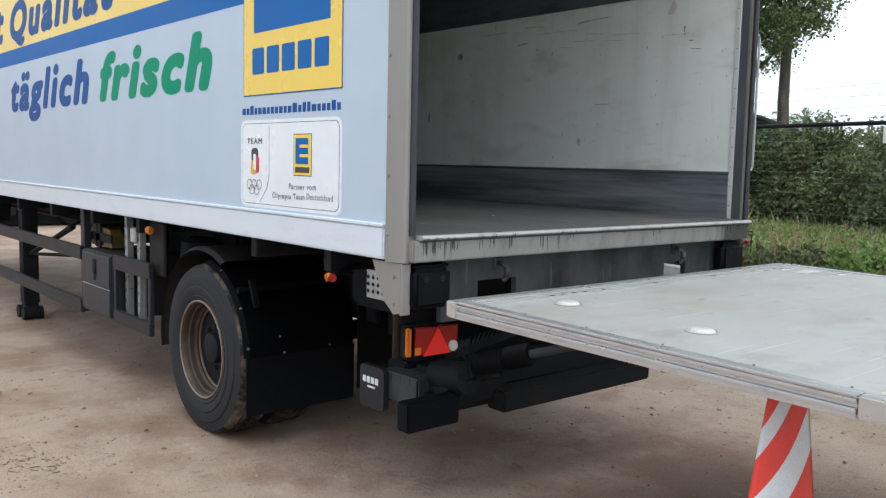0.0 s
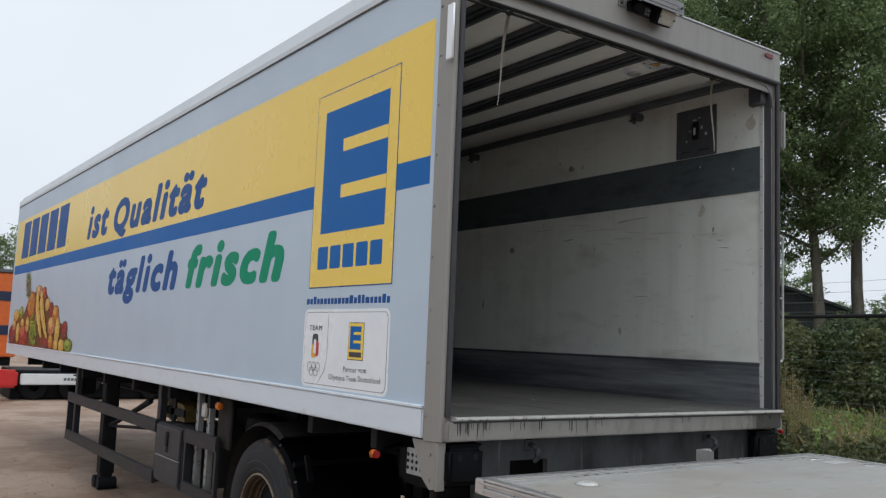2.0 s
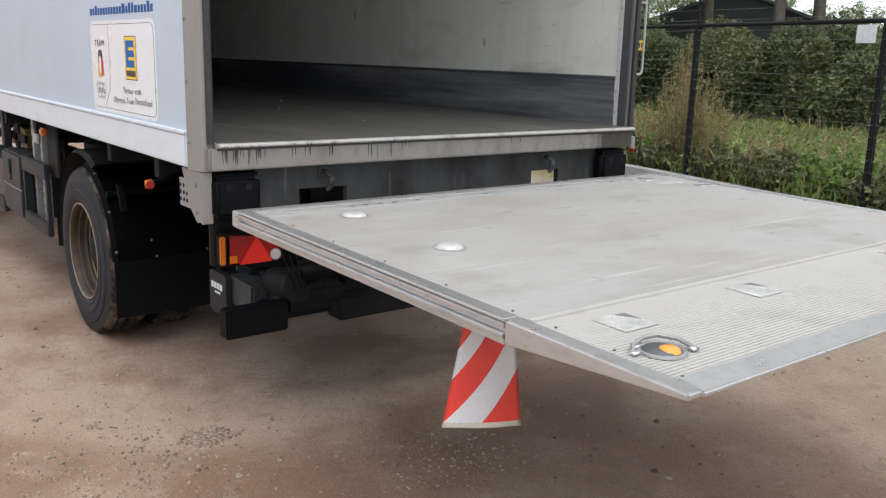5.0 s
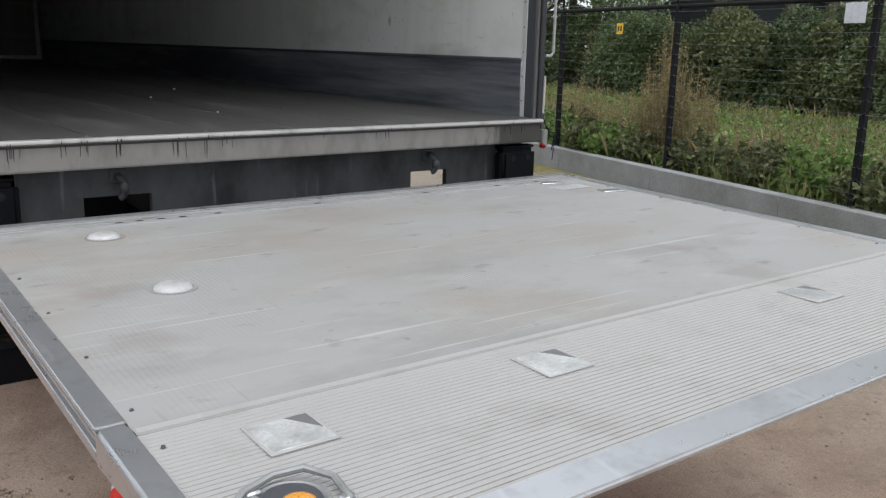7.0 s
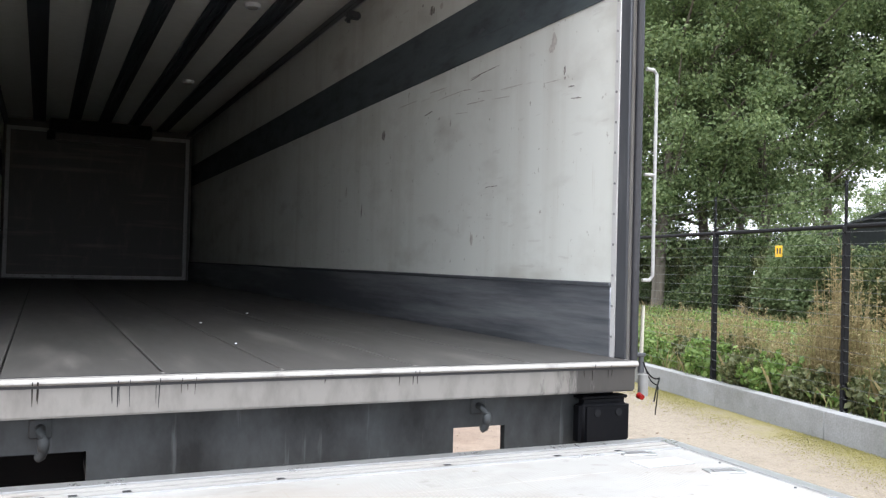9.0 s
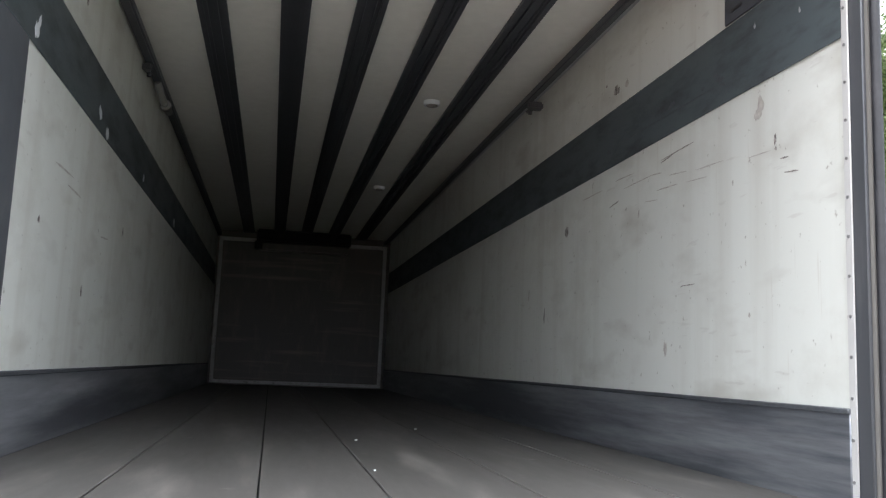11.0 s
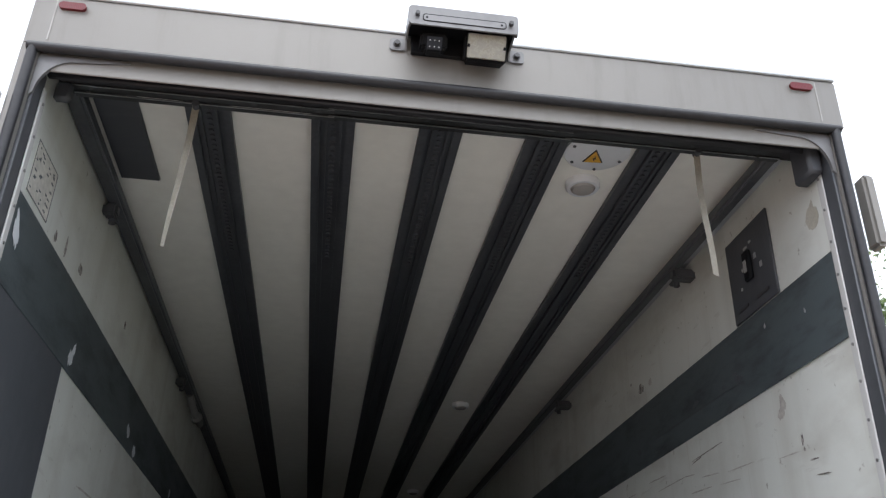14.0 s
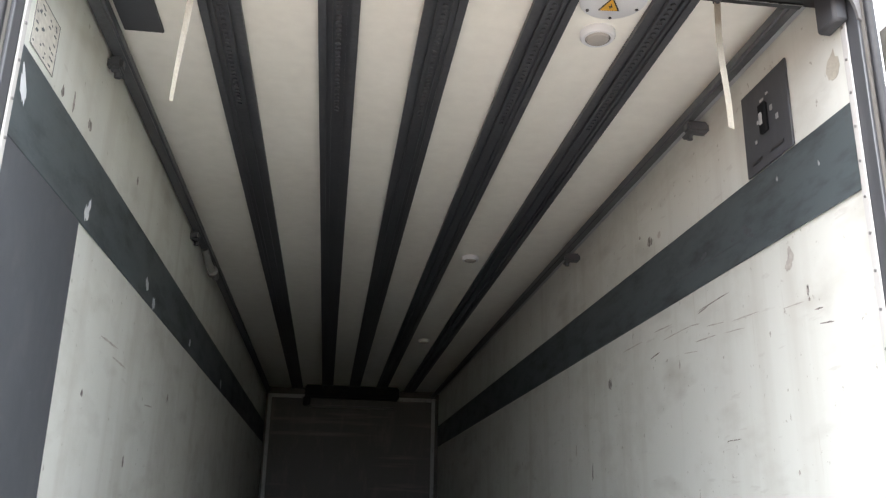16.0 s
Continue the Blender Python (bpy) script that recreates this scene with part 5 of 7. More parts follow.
# the heap, from the left end on
fruit(11.02, 1.46, 0.20, 0.115, 4)
fruit(10.77, 1.74, 0.17, 0.07, 2)
fruit(10.40, 1.78, 0.13, 0.075, 3)
fruit(10.86, 1.60, 0.12, 0.07, 5)
fruit(10.55, 1.50, 0.12, 0.12, 2)
fruit(10.12, 1.47, 0.26, 0.125, 0)
fruit(10.25, 1.64, 0.11, 0.05, 2)
fruit(9.86, 1.62, 0.10, 0.09, 2)
fruit(9.23, 2.07, 0.16, 0.06, 5)
fruit(8.87, 2.02, 0.11, 0.075, 0)
fruit(8.62, 1.88, 0.11, 0.07, 2)
fruit(8.36, 1.82, 0.10, 0.075, 4)
for k in range(36):
    fruit(random.uniform(9.22, 9.62), random.uniform(1.36, 1.74), 0.062, 0.026, 3)
fruit(8.09, 1.76, 0.14, 0.085, 1)
fruit(8.27, 1.61, 0.17, 0.10, 5)
fruit(7.92, 1.55, 0.11, 0.145, 2)
fruit(7.54, 1.57, 0.125, 0.085, 4)
fruit(8.25, 1.42, 0.11, 0.075, 1)
fruit(8.58, 1.40, 0.17, 0.06, 4)
fruit(7.95, 1.39, 0.11, 0.055, 2)
fruit(7.64, 1.39, 0.13, 0.06, 2)
fruit(7.30, 1.40, 0.165, 0.062, 3)
# two broad bananas
for y0, y1 in ((9.28, 8.84), (9.02, 8.50)):
    arc = [(y0 + (y1 - y0) * t ** 1.4 + 0.05 * math.sin(t * 3.1), 2.06 - 0.60 * t, 0.145 * math.sin(0.3 + t * 2.55) ** 0.7) for t in np.linspace(0, 1, 12)]
    printed([(y + w, z) for y, z, w in arc] + [(y - w, z - 0.01) for y, z, w in arc[::-1]], 7)
    printed([(y + w * 0.9, z) for y, z, w in arc] + [(y - w * 0.9, z - 0.01) for y, z, w in arc[::-1]], 2)
    printed([(y + w * 0.75, z) for y, z, w in arc] + [(y - w * 0.05, z) for y, z, w in arc[::-1]], 9)
part("fruit_print", bm, FRUIT, left, "printed heap of mixed fruit", smooth=False)

# ---- under the trailer ----
for x in (0.80, 1.80):
    bm = bmesh.new()
    box(bm, x - 0.07, x + 0.07, 0.2, 10.2, 1.135, 1.155)
    box(bm, x - 0.07, x + 0.07, 0.2, 10.2, 0.90, 0.92)
    box(bm, x - 0.008, x + 0.008, 0.2, 10.2, 0.92, 1.135)
    part("chassis_beam", bm, M_CHASSIS, trailer, "dark steel chassis beam", smooth=False)
for y in (0.6, 1.3, 2.9, 3.8, 4.8, 5.8, 6.7, 7.8, 8.8, 9.8):
    slab("cross_member", (0.04, W - 0.04, y - 0.03, y + 0.03, 1.07, 1.172), M_CHASSIS, trailer, bevel=0.004)
slab("under_floor", (0.05, W - 0.05, 0.12, L, 1.172, 1.192), M_CHASSIS, trailer, bevel=0)


def wheel(x_out, side):
    """A wheel with its tyre, dished rusty rim, hub and nuts; x_out: the outer face, side: +1 if the outside faces -x."""
    c = (x_out, 2.00, 0.448)
    bm = bmesh.new()
    w, R = 0.275, 0.506
    prof = [(0.028, 0.285), (0.012, 0.30), (0.005, 0.318), (0.009, 0.323), (0.001, 0.345), (0.0, 0.370), (0.005, 0.375), (0.003, 0.400), (0.007, 0.430), (0.013, 0.434), (0.022, 0.484), (0.05, R - 0.004), (0.075, R), (0.08, R - 0.012), (0.088, R - 0.012), (0.093, R), (0.126, R + 0.002), (0.131, R - 0.012), (0.139, R - 0.012), (0.144, R), (0.176, R), (0.181, R - 0.012), (0.189, R - 0.012), (0.194, R), (0.23, R - 0.004), (0.253, 0.484), (0.271, 0.42), (w, 0.35), (0.262, 0.30), (0.246, 0.285)]
    lathe(bm, [(side * a, r) for a, r in prof], c, "x", 64)
    hub = thing_part("wheel", trailer)
    for f in bm.faces:
        f.material_index = 1 if math.hypot(f.calc_center_median().y - c[1], f.calc_center_median().z - c[2]) > 0.482 else 0
    part("tyre", bm, [M_TYRE, M_TREAD], hub, "worn dusty black tyre")
    bm = bmesh.new()
    prof = [(0.234, 0.287), (0.234, 0.27), (0.20, 0.262), (0.16, 0.243), (0.100, 0.243), (0.088, 0.256), (0.060, 0.258), (0.052, 0.268), (0.030, 0.270), (0.016, 0.278), (0.010, 0.290), (0.022, 0.292), (0.03, 0.284)]
    lathe(bm, [(side * a, r) for a, r in prof], c, "x", 56)
    part("rim", bm, M_RIM, hub, "rusty brown rim")
    bm = bmesh.new()
    lathe(bm, [(side * a, r) for a, r in ((0.012, 0.281), (0.007, 0.285), (0.009, 0.2915), (0.020, 0.2925))], c, "x", 56)
    part("rim_flange", bm, M_RIMEDGE, hub, "worn bright rim edge")
    bm = bmesh.new()
    prof = [(0.125, 0.246), (0.132, 0.215), (0.118, 0.17), (0.118, 0.095), (0.075, 0.088), (0.062, 0.06), (0.060, 0.001)]
    lathe(bm, [(side * a, r) for a, r in prof], c, "x", 40)
    part("hub", bm, M_CHASSIS, hub, "dark dished wheel disc and hub")
    bm = bmesh.new()
    lathe(bm, [(side * a, r) for a, r in ((0.120, 0.2455), (0.112, 0.2445), (0.113, 0.238), (0.122, 0.237))], c, "x", 48)
    part("disc_edge", bm, M_RIMEDGE, hub, "worn bright edge of the wheel disc")
    for k in range(8):
        a = k * math.tau / 8
        bm = bmesh.new()
        y, z = c[1] + 0.125 * math.cos(a), c[2] + 0.125 * math.sin(a)
        rod(bm, (x_out + side * 0.118, y, z), (x_out + side * 0.094, y, z), 0.015, seg=6)
        part("wheel_nut", bm, M_RUSTY, hub)


def thing_part(name, parent):
    """An empty that gathers the pieces of one part of a thing."""
    ob = new(name)
    ob.parent = parent
    ob.matrix_parent_inverse = parent.matrix_basis.inverted()
    ob.empty_display_size = 0.1
    return ob


wheel(0.052, 1)
wheel(0.365, 1)
wheel(W - 0.052, -1)
wheel(W - 0.365, -1)
bm = bmesh.new()
rod(bm, (0.4, 2.0, 0.448), (W - 0.4, 2.0, 0.448), 0.065, seg=20)
box(bm, 0.72, 0.88, 1.6, 2.9, 0.56, 0.66, bevel=0.01)
box(bm, 1.72, 1.88, 1.6, 2.9, 0.56, 0.66, bevel=0.01)
box(bm, 0.74, 0.86, 2.75, 2.9, 0.6, 0.92, bevel=0.01)
box(bm, 1.74, 1.86, 2.75, 2.9, 0.6, 0.92, bevel=0.01)
part("axle", bm, M_CHASSIS, trailer, "dark axle with trailing arms")


def mudguard(a0, a1, R, x0, x1, drop, name, label, material=M_PLASTIC):
    bm = bmesh.new()
    pts = [(2.00 - R * math.sin(radians(a)), 0.448 + R * math.cos(radians(a))) for a in np.linspace(a0, a1, 18)]
    if drop:
        pts += [(pts[-1][0] - 0.004, z) for z in (0.40, drop)]
    rows = []
    for y, z in pts:
        rows.append([bm.verts.new((x, y, z)) for x in (x0, x0 + 0.025, x1 - 0.025, x1)])
    for r in rows:
        c = Vector((0, 2.00 - r[0].co.y, 0.448 - r[0].co.z)).normalized()
        for v in (r[0], r[3]):
            v.co += c * 0.022
    for p, q in zip(rows, rows[1:]):
        for k in range(3):
            bm.faces.new((p[k], p[k + 1], q[k + 1], q[k]))
    bmesh.ops.solidify(bm, geom=bm.faces[:], thickness=0.006)
    return part(name, bm, material, trailer, label)


for x0, x1 in ((0.080, 0.80), (W - 0.80, W - 0.080)):
    g = mudguard(2, 86, 0.535, x0, x1, 0, "mudguard", "black plastic rear mudguard and flap")
    slab("mud_flap", (x0 + 0.004, x1 - 0.004, 1.468, 1.4755, 0.16, 0.492), M_PLASTIC, g, bevel=0.002)
    if x0 < 1:
        bm = bmesh.new()
        pipe(bm, [(0.10, 1.60, 0.845), (0.3, 1.595, 0.85), (0.66, 1.59, 0.86), (0.78, 1.6, 0.92)], 0.018, 10)
        box(bm, 0.14, 0.18, -0.010, 0.010, -0.03, 0.13, bevel=0.006, at=Matrix.Translation((0, 1.50, 0.79)) @ Matrix.Rotation(radians(-24), 4, "X"))
        part("mudguard_bracket", bm, M_PLASTIC, g)
        random.seed(3)
        for x, a in ((0.10, 22), (0.10, 55), (0.10, 80), (0.30, 75), (0.32, 85), (0.62, 84)):
            y, z = 2.00 - 0.528 * math.sin(radians(a)), 0.448 + 0.528 * math.cos(radians(a))
            bm = bmesh.new()
            rod(bm, (x, y + 0.002, z - 0.002), (x, y - 0.008, z + 0.002), 0.007, seg=8)
            part("rivet", bm, M_BOLT, g)
    mudguard(26, -98, 0.61, x0 - 0.015, x1 - 0.1, 0, "front_mudguard", "dusty dark plastic front mudguard", M_RUSTGUARD)
# added plate, hides the bright ground behind the mud flaps
slab("gap_plate", (0.80, 1.80, 1.440, 1.448, 0.22, 0.98), M_PLASTIC, trailer, "black plate added to darken the gap between the wheels", bevel=0.002)
# side guards, box and landing leg on the left; mirrored guards on the right
for sx in (0, 1):
    def X(a, b):
        return (a, b) if sx == 0 else (W - b, W - a)
    bm = bmesh.new()
    for z in (0.775, 0.365):
        box(bm, *X(0.035, 0.070), 4.06, 7.26, z, z + 0.105, bevel=0.006, seg=2)
    guard = part("side_guard", bm, M_GUARD, trailer, "dark metal side guard with two rails")
    slab("guard_end", (*X(0.040, 0.14), 7.23, 7.26, 0.37, 0.88), M_GUARD, guard, bevel=0.004)
    for y in (4.12, 7.06):
        slab("guard_post", (*X(0.072, 0.13), y - 0.04, y + 0.04, 0.37, 1.17), M_GUARD, guard, bevel=0.005)
    bm = bmesh.new()
    box(bm, *X(0.035, 0.070), 2.70, 3.36, 0.78, 0.885, bevel=0.006, seg=2)
    box(bm, *X(0.035, 0.070), 2.70, 3.36, 0.405, 0.492, bevel=0.006, seg=2)
    box(bm, *X(0.04, 0.068), 2.70, 2.74, 0.49, 0.78, bevel=0.004)
    box(bm, *X(0.04, 0.10), 3.325, 3.36, 0.41, 0.88, bevel=0.004)
    guard = part("side_guard", bm, M_GUARD, trailer, "short dark side guard beside the wheel")
    for y in (3.08, 3.31):
        post = slab("guard_post", (*X(0.11, 0.16), y - 0.022, y + 0.022, 0.42, 1.17), M_PERF, guard, bevel=0.005)
        for j in range(9):
            hx = X(0.1085, 0.110)
            bm = bmesh.new()
            box(bm, *hx, y - 0.006, y + 0.006, 0.47 + 0.075 * j, 0.495 + 0.075 * j)
            part("slot", bm, M_SEAL_SHADE, guard, smooth=False)
    bm = bmesh.new()
    box(bm, *X(0.045, 0.55), 3.425, 4.045, 0.40, 0.868, bevel=0.012, seg=2)
    tb = part("tool_box", bm, M_TOOLBOX, trailer, "dark toolbox between the side guards")
    slab("box_lid", (*X(0.036, 0.045), 3.445, 4.025, 0.622, 0.850), M_TOOLBOX, tb, bevel=0.006)
    slab("box_latch", (*X(0.026, 0.036), 3.715, 3.765, 0.70, 0.815), M_CHASSIS, tb, bevel=0.004)
    slab("latch_tab", (*X(0.024, 0.032), 3.722, 3.756, 0.655, 0.70), M_GUARD, tb, bevel=0.004)
    slab("box_seam", (*X(0.036, 0.045), 3.445, 4.025, 0.42, 0.607), M_TOOLBOX, tb, bevel=0.006)
    slab("seam_line", (*X(0.034, 0.044), 3.445, 4.025, 0.609, 0.614), M_PERF, tb, bevel=0.001)
    bm = bmesh.new()
    box(bm, *X(0.19, 0.33), 6.25, 6.41, 0.10, 1.17, bevel=0.012, seg=2)
    box(bm, *X(0.20, 0.32), 6.26, 6.40, 0.02, 0.12, bevel=0.01)
    leg = part("landing_leg", bm, M_CHASSIS, trailer, "dark square landing leg on its foot")
    bm = bmesh.new()
    for yy in (6.25, 6.42):
        rod(bm, (X(0.17, 0.35)[0], yy, 0.018), (X(0.17, 0.35)[1], yy, 0.018), 0.062, seg=18)
    box(bm, *X(0.19, 0.33), 6.25, 6.42, -0.01, 0.05, bevel=0.01)
    part("leg_foot", bm, M_CHASSIS, leg)
    bm = bmesh.new()
    bx_ = X(0.2, 0.26)[1]
    rod(bm, (bx_, 6.27, 0.60), (bx_, 4.95, 0.955), 0.024, seg=10)
    rod(bm, (bx_, 6.27, 0.60), (bx_, 5.0, 0.705), 0.016, seg=10)
    rod(bm, (bx_, 5.75, 0.74), (bx_ + (0.35 if sx == 0 else -0.35), 5.35, 1.10), 0.020, seg=10)
    part("leg_brace", bm, M_CHASSIS, leg)
    slab("leg_plate", (*X(0.15, 0.30), 7.12, 7.36, 0.86, 1.17), M_CHASSIS, trailer, bevel=0.01)
# added dark plates that close off bright ground under the floor
for x in (0.86, 1.70):
    slab("underbody_filler", (x, x + 0.04, 1.35, 3.3, 0.62, 1.10), M_CHASSIS, trailer, bevel=0.01)
# added box, keeps the space between the chassis beams dark
bm = bmesh.new()
box(bm, 0.62, 1.98, 2.62, 3.95, 0.60, 1.10, bevel=0.03, seg=2)
part("underbody_block", bm, M_CHASSIS, trailer, "dark box added between the chassis beams to hide bright ground")
# air springs are added too, to fill the dark space
for x in (0.50, W - 0.50):
    bm = bmesh.new()
    lathe(bm, [(0.66, 0.06), (0.68, 0.12), (0.74, 0.135), (0.84, 0.13), (0.90, 0.138), (0.99, 0.125), (1.02, 0.08)], (x, 2.95, 0), "z", 24)
    part("air_spring", bm, M_TYRE, trailer, "black rubber air spring added to help darken the underbody")
# valves, tank and amber side lamp
bm = bmesh.new()
rod(bm, (0.25, 4.35, 0.98), (1.5, 4.35, 0.98), 0.13, seg=24)
part("air_tank", bm, M_CHASSIS, trailer, "dark round air tank")
bm = bmesh.new()
m = Matrix(((0, 0, 1, 0.16), (1, 0, 0, 0), (0, 1, 0, 0), (0, 0, 0, 1)))
prism(bm, [(3.73, 0.885), (3.92, 0.885), (3.90, 0.935), (4.02, 0.93), (4.08, 0.885), (4.32, 0.885), (4.27, 0.935), (4.17, 1.01), (4.10, 1.045), (3.78, 1.02), (3.72, 0.97)], m, 0.16)
chock = part("wheel_chock", bm, M_YELLOWVALVE, trailer, "worn yellow wheel chock in a black holder", smooth=False)
bm = bmesh.new()
box(bm, 0.140, 0.158, 3.70, 4.20, 0.925, 0.985, bevel=0.004)
box(bm, 0.140, 0.158, 3.92, 4.02, 0.875, 1.15, bevel=0.004)
part("chock_holder", bm, M_CHASSIS, chock)
slab("valve_plate", (0.10, 0.13, 2.62, 2.86, 0.80, 1.15), M_RUSTY, trailer, "rusty bracket plate", bevel=0.01)
slab("valve_cover", (0.08, 0.11, 3.07, 3.15, 0.985, 1.09), M_CLEAR, trailer, bevel=0.01)
slab("side_lamp", (0.035, 0.07, 2.69, 2.77, 1.075, 1.125), M_AMBERLENS, trailer, "small amber side lamp", bevel=0.01, seg=2)
# hanging hoses
random.seed(4)
for k in range(5):
    y, x = 2.75 + 0.22 * k, 0.18 + 0.06 * (k % 3)
    bm = bmesh.new()
    pipe(bm, [(x, y, 1.15), (x + 0.02, y + 0.05, 0.98), (x + 0.05, y + 0.18, 0.9 + 0.02 * k), (x + 0.06, y + 0.32, 1.0), (x + 0.08, y + 0.36, 1.15)], 0.011, 8)
    part("air_hose", bm, M_CHASSIS, trailer)

bm = bmesh.new()
box(bm, 0.86, 1.62, 0.72, 1.25, 0.55, 1.10, bevel=0.03, seg=2)
box(bm, 0.52, 0.80, 0.74, 1.12, 0.80, 1.14, bevel=0.03, seg=2)
part("power_pack", bm, M_CHASSIS, trailer, "black hydraulic power pack housing")
# rear: bracket plates, lamp, buffers and cross beam
bm = bmesh.new()
m = Matrix(((0, 0, 1, 0.006), (1, 0, 0, 0), (0, 1, 0, 0), (0, 0, 0, 1)))
prism(bm, [(0.005, Z0 - 0.003), (0.005, 0.965), (0.05, 0.955), (0.11, 1.00), (0.20, 1.167)], m, 0.008)
box(bm, 0.006, 0.055, 0.0, 0.012, 0.955, Z0 - 0.003, bevel=0.003)
br = part("post_bracket", bm, M_POST, trailer, "grey-beige bracket below the corner post", smooth=False)
slab("perforated_plate", (0.012, 0.02, 0.10, 0.25, 1.00, 1.12), M_PERF, br, bevel=0.003)
for k in range(12):
    y, z = 0.13 + 0.035 * (k % 4), 1.03 + 0.03 * (k // 4)
    bm = bmesh.new()
    rod(bm, (0.0125, y, z), (0.010, y, z), 0.009, seg=8)
    part("plate_hole", bm, M_CHASSIS, br)
for z in (1.00, 1.11):
    bm = bmesh.new()
    rod(bm, (0.006, 0.05, z), (0.0, 0.05, z), 0.008, seg=6)
    part("bolt", bm, M_BOLT, br)
bm = bmesh.new()
rod(bm, (-0.045, 0.450, 1.066), (-0.060, 0.400, 1.069), 0.018, seg=14)
ml = part("stalk_lamp", bm, M_REDLENS, trailer, "small red and amber marker lamp on a stalk")
bm = bmesh.new()
rod(bm, (-0.040, 0.466, 1.065), (-0.045, 0.451, 1.066), 0.020, seg=14)
rod(bm, (-0.055, 0.428, 1.068), (-0.072, 0.434, 1.068), 0.018, seg=14)
part("amber_side", bm, M_AMBERLENS, ml)
bm = bmesh.new()
rod(bm, (-0.042, 0.466, 1.064), (0.25, 0.60, 1.10), 0.013, seg=8)
part("stalk", bm, M_PLASTIC, ml)
for x0, y0, bw in ((0.050, -0.03, 0.208), (2.322, -0.03, 0.218)):
    bm = bmesh.new()
    box(bm, x0, x0 + bw, y0, 0.045, 0.975, 1.145, bevel=0.022, seg=3)
    bf = part("rubber_buffer", bm, M_PLASTIC, trailer, "black rubber dock buffer")
    for dx in (bw * 0.3, bw * 0.72):
        bm = bmesh.new()
        rod(bm, (x0 + dx, y0 - 0.002, 1.10), (x0 + dx, y0 + 0.004, 1.10), 0.014, seg=12)
        part("bolt_hole", bm, M_CHASSIS, bf)
    slab("buffer_top", (x0 + 0.01, x0 + bw - 0.01, y0 + 0.015, 0.045, 1.146, 1.158), M_PLASTIC, bf, bevel=0.004)
bm = bmesh.new()
bx, bz = (0.262, 0.472, 0.712, 1.858, 2.056, W - 0.09), (0.895, 0.93, 1.062, Z0 + 0.003)
grid = [[bm.verts.new((x, 0.05, z)) for x in bx] for z in bz]
for j in range(3):
    for k in range(5):
        if j != 1 or k not in (1, 3):
            bm.faces.new((grid[j][k], grid[j][k + 1], grid[j + 1][k + 1], grid[j + 1][k]))
walls = bmesh.ops.extrude_face_region(bm, geom=bm.faces[:])
bmesh.ops.translate(bm, verts=[v for v in walls["geom"] if isinstance(v, bmesh.types.BMVert)], vec=(0, 0.03, 0))
bmesh.ops.recalc_face_normals(bm, faces=bm.faces[:])
beam = part("rear_beam", bm, M_GALV, trailer, "grimy grey steel cross beam with openings", smooth=False)
slab("opening_back", (0.46, 0.72, 0.40, 0.42, 0.90, 1.10), M_CHASSIS, beam, bevel=0.002)
for x in (0.592, 1.948):
    bm = bmesh.new()
    pipe(bm, [(x, 0.05, 1.135), (x, 0.015, 1.132), (x + 0.006, -0.004, 1.112), (x + 0.010, -0.004, 1.085), (x + 0.004, 0.004, 1.066), (x - 0.004, 0.012, 1.060)], 0.013, 10)
    bmesh.ops.create_icosphere(bm, subdivisions=2, radius=0.021, matrix=Matrix.Translation((x + 0.008, -0.004, 1.098)) @ Matrix.Diagonal((0.8, 0.8, 1.3, 1)))
    box(bm, x - 0.030, x + 0.030, 0.042, 0.05, 1.105, 1.160, bevel=0.006)
    part("hook", bm, M_GALV, beam, "worn steel hook")
# tail lamp
slab("lamp_carrier", (0.135, 0.42, 0.167, 0.20, 0.72, 0.94), M_CHASSIS, trailer, bevel=0.01)
slab("lamp_arm", (0.110, 0.148, 0.168, 0.20, 0.73, 1.17), M_RUSTY, trailer, bevel=0.01)
TX, TY, TZ = 0.046, 0.145, -0.016
tl = slab("tail_lamp", (0.082 + TX, 0.370 + TX, -0.03 + TY, 0.02 + TY, 0.752 + TZ, 0.898 + TZ), M_CHASSIS, trailer, "rectangular tail lamp with amber and red lenses", bevel=0.01, seg=2)
slab("indicator_lens", (0.080 + TX, 0.102 + TX, -0.044 + TY, -0.02 + TY, 0.764 + TZ, 0.888 + TZ), M_AMBERLENS, tl, bevel=0.005, seg=2)
slab("stop_lens", (0.111 + TX, 0.243 + TX, -0.046 + TY, -0.0305 + TY, 0.760 + TZ, 0.890 + TZ), M_REDLENS, tl, bevel=0.008, seg=2)
slab("tail_lens", (0.245 + TX, 0.364 + TX, -0.046 + TY, -0.0305 + TY, 0.760 + TZ, 0.890 + TZ), M_REDLENS, tl, bevel=0.008, seg=2)
bm = bmesh.new()
m = Matrix(((1, 0, 0, TX), (0, 0, -1, -0.0465 + TY), (0, 1, 0, TZ), (0, 0, 0, 1)))
prism(bm, [(0.160, 0.762), (0.312, 0.762), (0.238, 0.882)], m, 0.008)
part("reflector_triangle", bm, M_REFLECTOR, tl, "red triangular reflector", smooth=False)
slab("turn_bulb_lens", (0.116 + TX, 0.150 + TX, -0.0475 + TY, -0.0465 + TY, 0.768 + TZ, 0.802 + TZ), M_AMBERLENS, tl, bevel=0.0004)
bm = bmesh.new()
rod(bm, (0.328 + TX, -0.045 + TY, 0.79 + TZ), (0.328 + TX, -0.056 + TY, 0.79 + TZ), 0.024, seg=20)
part("reversing_lens", bm, M_CLEAR, tl)
